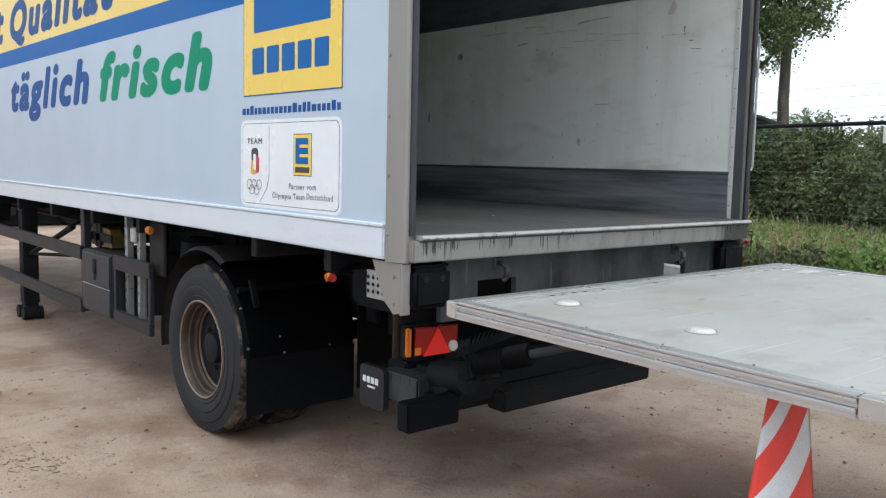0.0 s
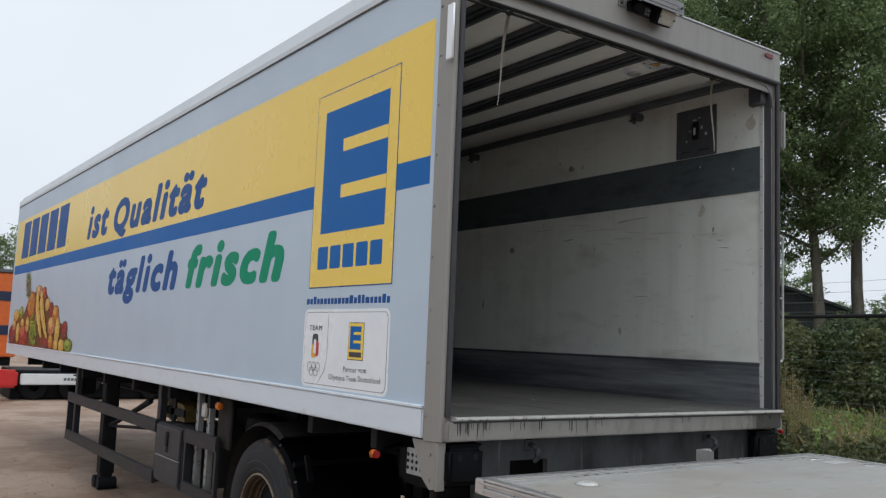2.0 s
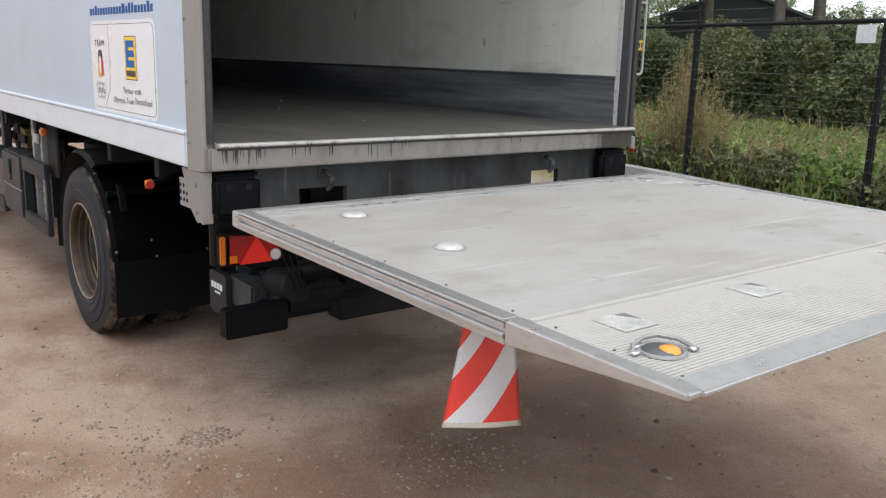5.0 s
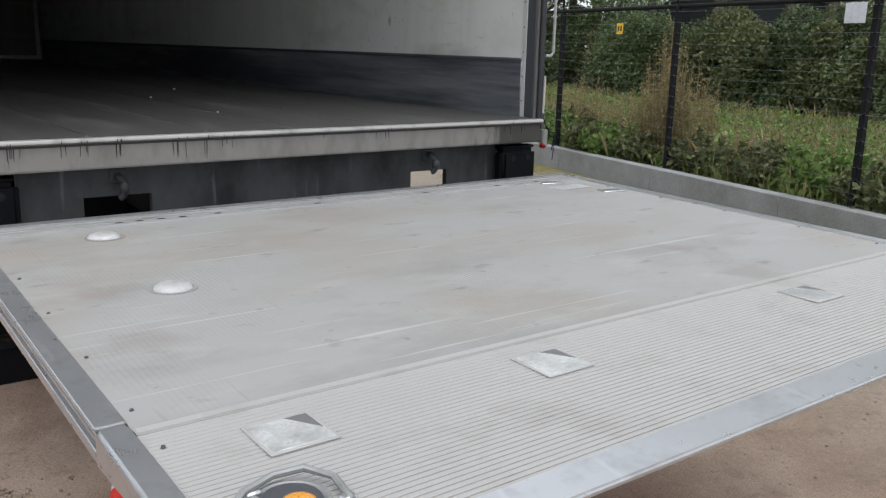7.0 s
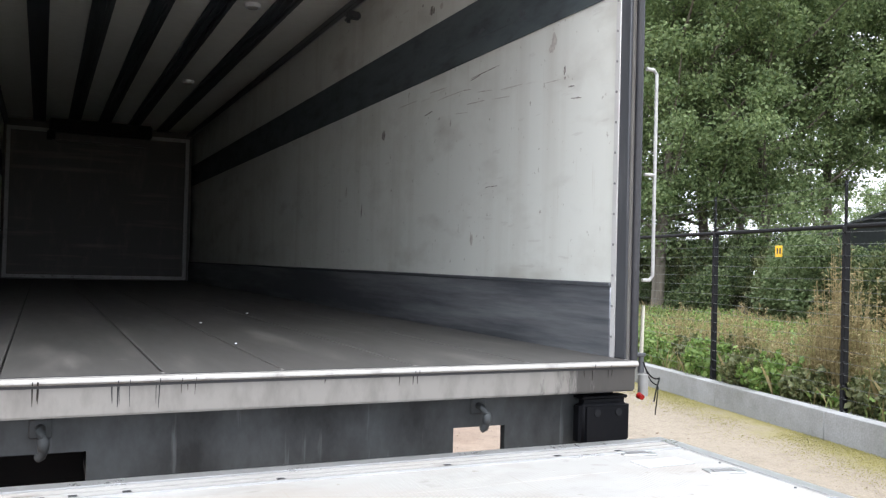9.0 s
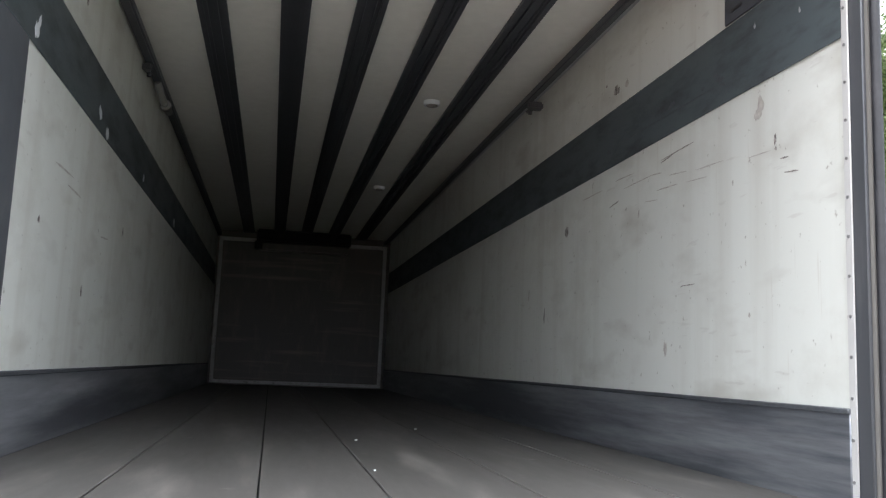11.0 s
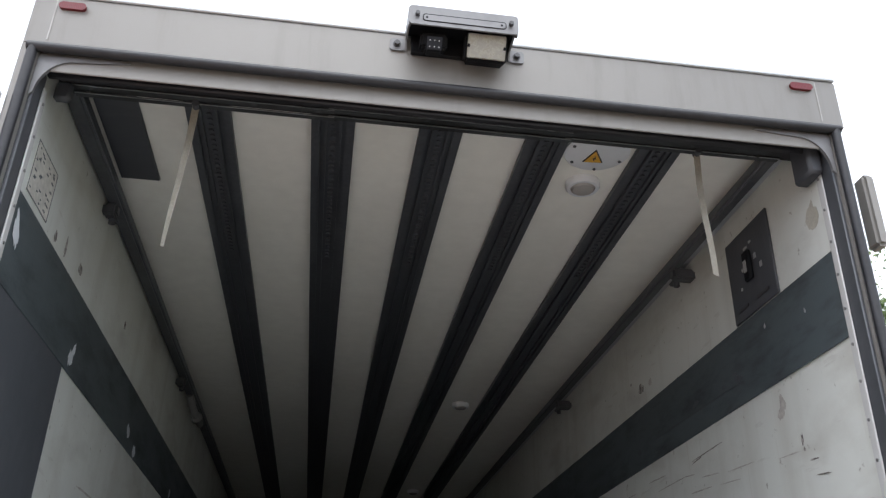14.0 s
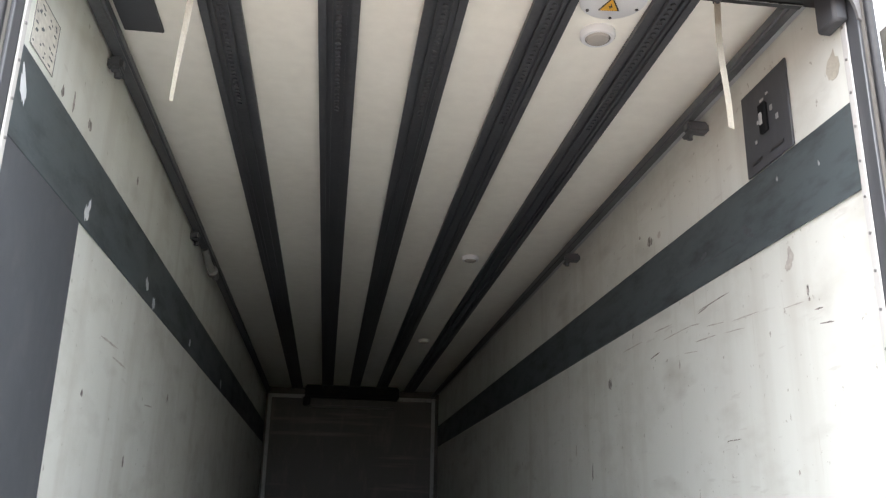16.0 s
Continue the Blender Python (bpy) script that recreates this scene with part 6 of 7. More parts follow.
# under-run beam with its end cap and rubber block
ub = slab("underrun_beam", (0.368, 2.25, 0.60, 0.76, 0.40, 0.545), M_CHASSIS, trailer, "dark under-run beam", bevel=0.008, seg=2)
bm = bmesh.new()
m = Matrix(((0, 0, 1, 0.335), (1, 0, 0, 0.550), (0, 1, 0, 0.364), (0, 0, 0, 1)))
prism(bm, round_rect(0.200, 0.212, 0.03), m, 0.032)
cap = part("beam_end_cap", bm, M_GUARD, ub, "dark grey end cap with a pale maker's mark", smooth=False)
for k in range(4):
    slab("mark_bar", (0.3315, 0.3345, 0.696 - 0.034 * k, 0.720 - 0.034 * k, 0.490, 0.520), M_WHITEFILM, ub, bevel=0)
slab("mark_bar", (0.3315, 0.3345, 0.620, 0.680, 0.467, 0.476), M_WHITEFILM, ub, bevel=0)
bm = bmesh.new()
box(bm, 0.368, 0.53, 0.33, 0.60, 0.560, 0.570, bevel=0.002)
box(bm, 0.368, 0.377, 0.34, 0.60, 0.43, 0.5595, bevel=0.002)
box(bm, 0.3775, 0.53, 0.33, 0.339, 0.43, 0.5595, bevel=0.002)
arm = part("slotted_bracket", bm, M_GALV, ub, "folded grimy bracket with slots", smooth=False)
for k in range(3):
    slab("slot", (0.3665, 0.3679, 0.39 + 0.07 * k, 0.41 + 0.07 * k, 0.53, 0.555), M_SEAL_SHADE, ub, bevel=0)
    slab("slot", (0.39 + 0.045 * k, 0.407 + 0.045 * k, 0.3275, 0.3296, 0.525, 0.553), M_SEAL_SHADE, ub, bevel=0)
slab("rubber_block", (0.150, 0.450, 0.122, 0.205, 0.402, 0.534), M_PLASTIC, trailer, "black rubber step block", bevel=0.008, seg=2)
slab("block_bracket", (0.40, 0.44, 0.205, 0.56, 0.44, 0.50), M_CHASSIS, trailer, bevel=0.006)

# ---- the tail lift ----
lift = thing("tail_lift", "wide aluminium tail lift platform, lowered level behind the trailer", "tail lift", (1.23, -0.3, 0.0))
X0, X1, YB, YH, YE = 0.016, 2.474, -0.268, -1.812, -2.348


def deck_z(y):
    return 1.057 + (y + 0.268) * 0.0148


def wedge(bm, x0, x1, y0, y1, top0, top1, t0, t1, bevel=0.0):
    """A plate from y0 to y1 with its own top and thickness at each end."""
    o = [(y0, top0), (y1, top1), (y1, top1 - t1), (y0, top0 - t0)]
    m = Matrix(((0, 0, 1, x0), (1, 0, 0, 0), (0, 1, 0, 0), (0, 0, 0, 1)))
    n0 = len(bm.edges)
    prism(bm, o, m, x1 - x0)
    if bevel:
        bm.edges.ensure_lookup_table()
        bmesh.ops.bevel(bm, geom=bm.edges[n0:], offset=bevel, segments=2, affect="EDGES", clamp_overlap=True)


bm = bmesh.new()
wedge(bm, X0 + 0.05, X1 - 0.05, YB - 0.06, YH - 0.05, deck_z(YB) - 0.002, deck_z(YH) - 0.002, 0.055, 0.055)
deck = part("deck_plate", bm, M_DECK, lift, "worn pale grey anti-slip deck", smooth=False)
bm = bmesh.new()
wedge(bm, X0, X1, YB, YB - 0.058, deck_z(YB), deck_z(YB - 0.058), 0.062, 0.062, 0.004)
hinge_edge = part("hinge_edge", bm, M_ALU, lift, "bright aluminium edge profile")
for ya, yb, up in ((0.0605, 0.069, 0.0045), (0.076, 0.108, 0.0015), (0.116, 0.148, 0.0015), (0.156, 0.165, 0.0045)):
    bm = bmesh.new()
    wedge(bm, X0 + 0.052, X1 - 0.052, YB - ya, YB - yb, deck_z(YB - ya) + up, deck_z(YB - yb) + up, 0.012, 0.012, 0.0015)
    part("edge_rib", bm, M_ALU if up > 0.002 else M_DECK, hinge_edge)
for x in (0.461, 0.525, 0.593, 0.662, 0.78, 1.15, 1.62, 1.98, 2.2):
    bm = bmesh.new()
    wedge(bm, x - 0.010, x + 0.010, YB - 0.130, YB - 0.144, deck_z(YB - 0.130) + 0.0025, deck_z(YB - 0.144) + 0.0025, 0.006, 0.006)
    part("drain_slot", bm, M_SEAL_SHADE, hinge_edge)
for x0, x1, s in ((X0, X0 + 0.05, 1), (X1 - 0.05, X1, -1)):
    bm = bmesh.new()
    wedge(bm, x0, x1, YB - 0.059, YH, deck_z(YB) + 0.003, deck_z(YH) + 0.003, 0.009, 0.009, 0.003)
    profile = part("side_profile", bm, M_ALU, lift, "grooved aluminium side profile")
    xo = x0 if s > 0 else x1
    for d0, d1, inset in ((0.0065, 0.0040, 0.012), (0.011, 0.0115, 0.003), (0.023, 0.012, 0.014), (0.036, 0.012, 0.001), (0.0485, 0.016, 0.005)):
        xa, xb = min(xo + s * inset, xo + s * 0.049), max(xo + s * inset, xo + s * 0.049)
        bm = bmesh.new()
        wedge(bm, xa, xb, YB - 0.002 - (0.058 if d0 < 0.008 else 0), YH, deck_z(YB) - d0, deck_z(YH) - d0, d1, d1, 0.0025 if d1 > 0.008 and inset < 0.02 else 0.0)
        part("profile_rail", bm, M_ALU, profile)
    bm = bmesh.new()
    wedge(bm, min(x0, x0), x1, YH - 0.004, YE, deck_z(YH) + 0.003, deck_z(YE) + 0.002, 0.064, 0.018, 0.006)
    part("ramp_side", bm, M_ALU, lift, "tapering aluminium ramp side")
    for y in (-0.62, -0.9, -1.2, -1.5, -1.77, -1.92, -2.1, -2.28):
        bm = bmesh.new()
        xs = x0 + 0.025 if s > 0 else x1 - 0.025
        xs += s * 0.045
        rod(bm, (xs, y, deck_z(y) - 0.001), (xs, y, deck_z(y) + 0.002), 0.0042, seg=8, r2=0.003)
        part("screw", bm, M_RAIL, lift)
bm = bmesh.new()
wedge(bm, X0 + 0.05, X1 - 0.05, YH - 0.05, YE + 0.07, deck_z(YH) - 0.003, deck_z(YE) - 0.003, 0.05, 0.018)
part("ramp_plate", bm, M_RIB, lift, "ribbed aluminium ramp", smooth=False)
bm = bmesh.new()
wedge(bm, X0 + 0.05, X1 - 0.05, YE + 0.07, YE, deck_z(YE) + 0.002, deck_z(YE) - 0.006, 0.026, 0.012, 0.004)
part("ramp_tip", bm, M_ALU, lift, "bright worn ramp tip")
# ribs run across the ramp
bm = bmesh.new()
y = YH - 0.055
while y > YE + 0.075:
    box(bm, X0 + 0.052, X1 - 0.052, y - 0.0035, y + 0.0035, deck_z(y) - 0.004, deck_z(y) - 0.0019)
    y -= 0.0125
tagged(part("ramp_ribs", bm, M_RIB, lift, smooth=False), kind="stuff")
bm = bmesh.new()
wedge(bm, X0 + 0.05, X1 - 0.05, YH - 0.03, YH - 0.052, deck_z(YH) + 0.002, deck_z(YH) + 0.002, 0.02, 0.02, 0.002)
part("ramp_seam", bm, M_RIB, lift)
# foot switches
for fx, y in ((0.374, -0.565), (0.370, -1.150)):
    bm = bmesh.new()
    lathe(bm, [(deck_z(y) - 0.004, 0.056), (deck_z(y) + 0.0018, 0.056), (deck_z(y) + 0.003, 0.053), (deck_z(y) + 0.001, 0.049), (deck_z(y) - 0.004, 0.047)], (fx, y, 0), "z", 36)
    fs = part("foot_switch", bm, M_DECK, lift, "round foot switch with a white dome")
    bm = bmesh.new()
    lathe(bm, [(deck_z(y) + 0.0005, 0.046), (deck_z(y) + 0.007, 0.041), (deck_z(y) + 0.0115, 0.030), (deck_z(y) + 0.013, 0.014), (deck_z(y) + 0.013, 0.001)], (fx, y, 0), "z", 32)
    part("dome", bm, M_DOME, fs)
# reflective tapes and recessed plates on the ramp
for x, y in ((0.262, -1.977), (0.811, -1.974), (1.688, -1.976)):
    bm = bmesh.new()
    box(bm, x - 0.058, x + 0.058, y - 0.056, y + 0.056, deck_z(y) - 0.002, deck_z(y) + 0.0012, bevel=0.0008)
    tp = part("recess_frame", bm, M_RIB, lift, "small silver plate in the ramp")
    slab("silver_plate", (x - 0.053, x + 0.053, y - 0.050, y + 0.050, deck_z(y) - 0.001, deck_z(y) + 0.0022), M_CLEARPLATE, tp, bevel=0.0008)
    # dark triangle paints the shadow at the plate's corner
    bm = bmesh.new()
    prism(bm, [(x + 0.012, y + 0.047), (x + 0.050, y - 0.012), (x + 0.050, y + 0.047)], Matrix.Translation((0, 0, deck_z(y) + 0.0018)), 0.0009)
    part("corner_shadow", bm, M_HOOD, tp, smooth=False)
slab("deck_label", (2.155, 2.325, -0.605, -0.520, deck_z(-0.56) - 0.001, deck_z(-0.56) + 0.0012), M_TAPE, lift, "pale printed label on the deck", bevel=0)
for x, y in ((2.24, -0.445), (2.345, -0.700)):
    bm = bmesh.new()
    box(bm, -0.055, 0.055, -0.028, 0.028, -0.002, 0.003, bevel=0.002, at=Matrix.Translation((x, y, deck_z(y))) @ Matrix.Rotation(radians(-12), 4, "Z"))
    hd = part("lashing_plate", bm, M_ALU, lift, "small silver plate with a recessed ring")
    bm = bmesh.new()
    box(bm, -0.038, 0.030, -0.016, 0.012, 0.003, 0.0042, at=Matrix.Translation((x, y, deck_z(y))) @ Matrix.Rotation(radians(-12), 4, "Z"))
    part("recess", bm, M_HOOD, hd, smooth=False)
# flashing lamp in a recessed dish, a wire guard over it
LX, LY = 0.172, -2.160
zl = deck_z(LY)
bm = bmesh.new()
lathe(bm, [(zl - 0.001, 0.056), (zl + 0.004, 0.054), (zl + 0.005, 0.049), (zl + 0.001, 0.045), (zl + 0.001, 0.001)], (LX, LY, 0), "z", 32)
fl = part("warning_lamp", bm, M_PERF, lift, "low amber flashing lamp in a silver dish on the ramp")
bm = bmesh.new()
lathe(bm, [(zl + 0.002, 0.044), (zl + 0.007, 0.040), (zl + 0.011, 0.024), (zl + 0.011, 0.001)], (LX, LY, 0), "z", 28)
part("smoked_cover", bm, M_POSTDARK, fl, "smoked scratched lamp cover")
bm = bmesh.new()
lathe(bm, [(zl + 0.004, 0.026), (zl + 0.012, 0.022), (zl + 0.016, 0.013), (zl + 0.017, 0.001)], (LX + 0.002, LY - 0.018, 0), "z", 24)
part("amber_dome", bm, M_AMBERLIT, fl, "lit amber dome")
bm = bmesh.new()
pipe(bm, [(LX - 0.075, LY + 0.018, zl + 0.004), (LX - 0.05, LY + 0.040, zl + 0.012), (LX + 0.0, LY + 0.056, zl + 0.014), (LX + 0.045, LY + 0.052, zl + 0.014), (LX + 0.070, LY + 0.012, zl + 0.012), (LX + 0.066, LY - 0.045, zl + 0.004)], 0.0055, 8)
part("lamp_guard", bm, M_PERF, fl, "bent silver guard")
for dx, dy in ((-0.070, 0.016), (-0.035, 0.044), (0.064, -0.036)):
    slab("guard_foot", (LX + dx - 0.012, LX + dx + 0.012, LY + dy - 0.009, LY + dy + 0.009, zl, zl + 0.009), M_ALU, fl, bevel=0.003)
# striped warning flag under the deck
FP, FU, H = Vector((0.102, -1.495, 0.985)), Vector((0.928, -0.374, 0)).normalized(), 0.372
bm = bmesh.new()
bmesh.ops.create_grid(bm, x_segments=14, y_segments=14, size=0.5, matrix=Matrix.Translation((0.5, 0.5, 0)))
for cut in (0.38, 0.62, 0.97, 1.32):
    bmesh.ops.bisect_plane(bm, geom=bm.verts[:] + bm.edges[:] + bm.faces[:], plane_co=(0, cut, 0), plane_no=(0.78, 1, 0))
bmesh.ops.bisect_plane(bm, geom=bm.verts[:] + bm.edges[:] + bm.faces[:], plane_co=(0, 0.965, 0), plane_no=(0, 1, 0))
for f in bm.faces:
    c = f.calc_center_median()
    d = c.y + 0.78 * c.x
    f.material_index = 2 if c.y > 0.965 else (1 if d < 0.38 or 0.62 < d < 0.97 or d > 1.32 else 0)
for v in bm.verts:
    u, w = v.co.x, v.co.y
    off = Vector((FU.y, -FU.x, 0)) * (0.03 * math.sin(u * 3.1) * w + 0.015 * w)
    v.co = FP + FU * (0.186 + 0.036 * w - (1 - u) * (0.131 + 0.106 * w)) + off + Vector((0, 0, -H * w + 0.014 * w * (1 - u) + 0.008 * w * (1 - 4 * (u - 0.5) ** 2)))
bmesh.ops.solidify(bm, geom=bm.faces[:], thickness=0.004)
part("warning_flag", bm, [M_FLAGWHITE, M_FLAGRED, M_STRAP], lift, "hanging red and white striped flag", smooth="all")
# arms, cylinders and the torsion beam
for x in (0.72, 1.75):
    bm = bmesh.new()
    d = Vector((0, -0.95, 0.42))
    rod(bm, (x, 0.62, 0.52), (x, -0.33, 0.95), 0.045, seg=4)
    box(bm, x - 0.05, x + 0.05, -0.42, -0.28, 0.86, 0.99, bevel=0.015)
    part("lift_arm", bm, M_CHASSIS, lift, "dark lifting arm")
    bm = bmesh.new()
    rod(bm, (x + 0.14, 0.60, 0.60), (x + 0.14, 0.05, 0.79), 0.048, seg=16)
    for k in range(7):
        t = 0.25 + k * 0.06
        c = Vector((x + 0.14, 0.60 - 0.55 * t, 0.60 + 0.19 * t))
        rod(bm, c, c + Vector((0, -0.016, 0.0055)), 0.060, seg=16)
    part("lift_cylinder", bm, M_GUARD, lift, "black hydraulic cylinder with a bellows")
for x in (0.86, 1.89):
    bm = bmesh.new()
    rod(bm, (x, 0.05, 0.79), (x, -0.34, 0.92), 0.022, seg=16)
    part("piston_rod", bm, M_ALU, lift, "bright piston rod")
bm = bmesh.new()
box(bm, 0.44, 0.80, 0.16, 0.52, 0.43, 0.60, bevel=0.04, seg=3)
rod(bm, (0.50, 0.34, 0.575), (0.50, 0.12, 0.60), 0.075, seg=20)
part("lift_housing", bm, M_CHASSIS, lift, "grimy black pivot housing")
bm = bmesh.new()
rod(bm, (0.52, 0.34, 0.585), (0.60, -0.02, 0.705), 0.052, seg=20)
cyl = part("tilt_cylinder", bm, M_PLASTIC, lift, "black tilt cylinder with a ribbed bellows")
bm = bmesh.new()
folds = []
for k in range(8):
    folds += [(0.016 * k, 0.045), (0.016 * k + 0.008, 0.055)]
lathe(bm, [(0.0, 0.001)] + folds + [(0.13, 0.045), (0.13, 0.001)], (0, 0, 0), "z", 20)
bmesh.ops.transform(bm, matrix=Matrix.Translation((0.60, -0.02, 0.705)) @ Vector((0.08, -0.36, 0.12)).to_track_quat("Z", "Y").to_matrix().to_4x4(), verts=bm.verts[:])
part("bellows", bm, M_PLASTIC, cyl)
bm = bmesh.new()
rod(bm, (0.627, -0.14, 0.745), (0.68, -0.38, 0.825), 0.020, seg=14)
part("tilt_rod", bm, M_GALV, cyl)
for k in range(3):
    bm = bmesh.new()
    pipe(bm, [(0.40 + 0.03 * k, 0.10, 0.80), (0.41 + 0.03 * k, 0.04, 0.70), (0.45 + 0.03 * k, 0.06, 0.62), (0.50 + 0.02 * k, 0.14, 0.58)], 0.0035, 8)
    part("lift_hose", bm, M_PLASTIC, lift)
# added tube and plate, block the bright ground behind the housing
bm = bmesh.new()
rod(bm, (0.46, 0.36, 0.52), (2.15, 0.36, 0.52), 0.085, seg=24)
box(bm, 0.80, 1.80, 0.22, 0.30, 0.50, 0.66, bevel=0.01)
part("filler_tube", bm, M_CHASSIS, lift, "thick black cross tube added to close bright gaps")
slab("torsion_beam", (0.45, 2.15, 0.52, 0.68, 0.46, 0.60), M_CHASSIS, lift, bevel=0.012, seg=2)
slab("lower_beam", (0.70, 1.83, 0.09, 0.21, 0.408, 0.512), M_CHASSIS, lift, "long dark rail under the lift", bevel=0.01, seg=2)

# ---- kerb, verge and fence ----
FA, FD = Vector((7.95, 3.6, 0)), Vector((0.2, 1.0, 0)).normalized()
FN = Vector((FD.y, -FD.x, 0))
ALONG = Matrix((( FD.x, FN.x, 0, FA.x), (FD.y, FN.y, 0, FA.y), (0, 0, 1, 0), (0, 0, 0, 1)))
bm = bmesh.new()
s = -14.0
while s < 40:
    box(bm, s, s + 1.998, -0.20, -0.04, -0.1, 0.245, bevel=0.008, at=ALONG)
    s += 2.0
solid("kerb", bm, M_CONCRETE, "low grey concrete edging along the fence", "kerb", kind="structure")
us = [-40 + 1.0 * k for k in range(121)]
vs = [-0.06] + [0.25 + 0.9 * k for k in range(14)] + [16, 24, 40, 70, 120]
verts = []
for v in vs:
    for u in us:
        p = ALONG @ Vector((u, v, 0))
        verts.append((p.x, p.y, 0.19 + 0.05 * noise.noise(Vector((u * 0.5, v * 0.5, 1))) if v > 0 else 0.19))
n = len(us)
faces = [(j * n + i, j * n + i + 1, (j + 1) * n + i + 1, (j + 1) * n + i) for j in range(len(vs) - 1) for i in range(n - 1)]
tagged(new("verge", from_arrays("verge", verts, faces, M_SOIL)), "soil and grass ground behind the fence", "verge", kind="structure")

fence = thing("fence", "black post and wire fence with a top rail", "fence", (FA.x, FA.y, 0.2))
SP = 2.43
bm = bmesh.new()
rod(bm, (-0.03, -0.015, 0), (-0.055, -0.02, 0.01), 0.014, seg=6)
INSULATOR = finish("insulator", bm, M_FENCE)
for k in range(-5, 9):
    u = k * SP if k >= 0 else -2.66 + (k + 1) * SP
    bm = bmesh.new()
    box(bm, u - 0.03, u + 0.03, 0.0, 0.06, 0.15, 2.11, bevel=0.006, at=ALONG)
    post = part("fence_post", bm, M_FENCE, fence)
    bm = bmesh.new()
    box(bm, u - 0.012, u + 0.012, 0.01, 0.035, 2.11, 2.58, bevel=0.003, at=ALONG)
    part("post_extension", bm, M_FENCE, post)
    for j in range(20):
        ins = new("insulator", INSULATOR)
        ins.matrix_basis = ALONG @ Matrix.Translation((u, 0, 0.25 + j * 0.12))
        ins.parent = post
bm = bmesh.new()
rod(bm, ALONG @ Vector((-5 * SP, 0.03, 2.11)), ALONG @ Vector((8 * SP, 0.03, 2.11)), 0.024, seg=12)
part("top_rail", bm, M_FENCE, fence, "round black top rail")
for j in range(20):
    bm = bmesh.new()
    z = 0.25 + j * 0.12
    if abs(z - 2.11) < 0.04:
        continue
    pipe(bm, [ALONG @ Vector((k * SP * 0.5, -0.022, z - (0.012 if k % 2 else 0))) for k in range(-10, 17)], 0.0019, 5)
    part("fence_wire", bm, M_WIRE, fence)
bm = bmesh.new()
box(bm, SP * 0.42 - 0.065, SP * 0.42 + 0.065, -0.034, -0.030, 1.80, 1.93, bevel=0.002, at=ALONG)
sign = part("warning_sign", bm, M_YELLOWSIGN, fence, "small yellow warning sign")
bm = bmesh.new()
for j in range(2):
    box(bm, SP * 0.42 - 0.04 + 0.05 * j, SP * 0.42 - 0.015 + 0.05 * j, -0.0365, -0.0345, 1.835, 1.90, at=ALONG)
part("sign_marks", bm, M_BLACKFILM, sign)
bm = bmesh.new()
box(bm, -2.60, -2.37, -0.04, -0.036, 1.89, 2.07, bevel=0.002, at=ALONG)
part("white_plate", bm, M_MESH, fence, "blank white plate on the fence")


def leaves(rng, centres, size, flat=0.3, aspect=0.6):
    """Leaf quads round the centres: vertices and faces."""
    c = np.asarray(centres, float)
    k = len(c)
    a = rng.normal(size=(k, 3))
    a /= np.linalg.norm(a, axis=1)[:, None]
    b = np.cross(a, rng.normal(size=(k, 3)))
    b /= np.linalg.norm(b, axis=1)[:, None] + 1e-9
    s = size * rng.uniform(0.6, 1.35, (k, 1))
    v = np.stack([c - a * s * 0.5, c + b * s * 0.5 * aspect, c + a * s * 0.5, c - b * s * 0.5 * aspect], 1).reshape(-1, 3)
    f = np.arange(4 * k).reshape(-1, 4)
    return v, f


def tree_meshes(seed, height, spread, clear, count, leaf):
    """A tall tree: tapered trunk with limbs, and a ragged crown of leaf clumps."""
    rng = np.random.default_rng(seed)
    bm = bmesh.new()
    tops = []
    pts = [Vector((0.25 * math.sin(z * 0.3 + seed), 0.2 * math.cos(z * 0.37 + seed), z)) for z in np.linspace(-0.2, height * 0.93, 10)]
    for a, b, k in zip(pts, pts[1:], range(9)):
        rod(bm, a, b, 0.24 * (1 - k / 9.5), seg=9, r2=0.24 * (1 - (k + 1) / 9.5), caps=False)
    limbs = []
    for k in range(26):
        h = clear + (height * 0.9 - clear) * (k / 26) ** 0.9
        base = Vector((0.25 * math.sin(h * 0.3 + seed), 0.2 * math.cos(h * 0.37 + seed), h))
        ang = k * 2.4 + rng.uniform(-0.4, 0.4)
        reach = spread * (0.45 + 0.75 * math.sin(math.pi * min(1, (h - clear * 0.6) / (height - clear * 0.6))) ** 0.7) * rng.uniform(0.65, 1.15)
        tip = base + Vector((math.cos(ang) * reach, math.sin(ang) * reach, reach * rng.uniform(0.35, 0.95)))
        mid = (base + tip) / 2 + Vector((0, 0, -0.12 * reach))
        rod(bm, base, mid, 0.075, seg=6, r2=0.05, caps=False)
        rod(bm, mid, tip, 0.05, seg=6, r2=0.015, caps=False)
        limbs.append((base, mid, tip))
    trunk = finish("trunk", bm, M_BARK, True)
    cs = []
    for base, mid, tip in limbs:
        for j in range(14):
            t = rng.uniform(0.2, 1.15)
            p = (mid * (1 - t) + tip * t) if t > 0.5 else (base * (1 - t * 1.6) + mid * (t * 1.6))
            p = np.array(p) + rng.normal(scale=0.5, size=3)
            r = rng.uniform(0.18, 0.42)
            m = int(count / (26 * 14))
            cs.append(p + rng.normal(size=(m, 3)) * r * (1, 1, 0.75))
    v, f = leaves(rng, np.concatenate(cs), leaf)
    return trunk, from_arrays("crown", v.tolist(), f.tolist(), M_LEAF)


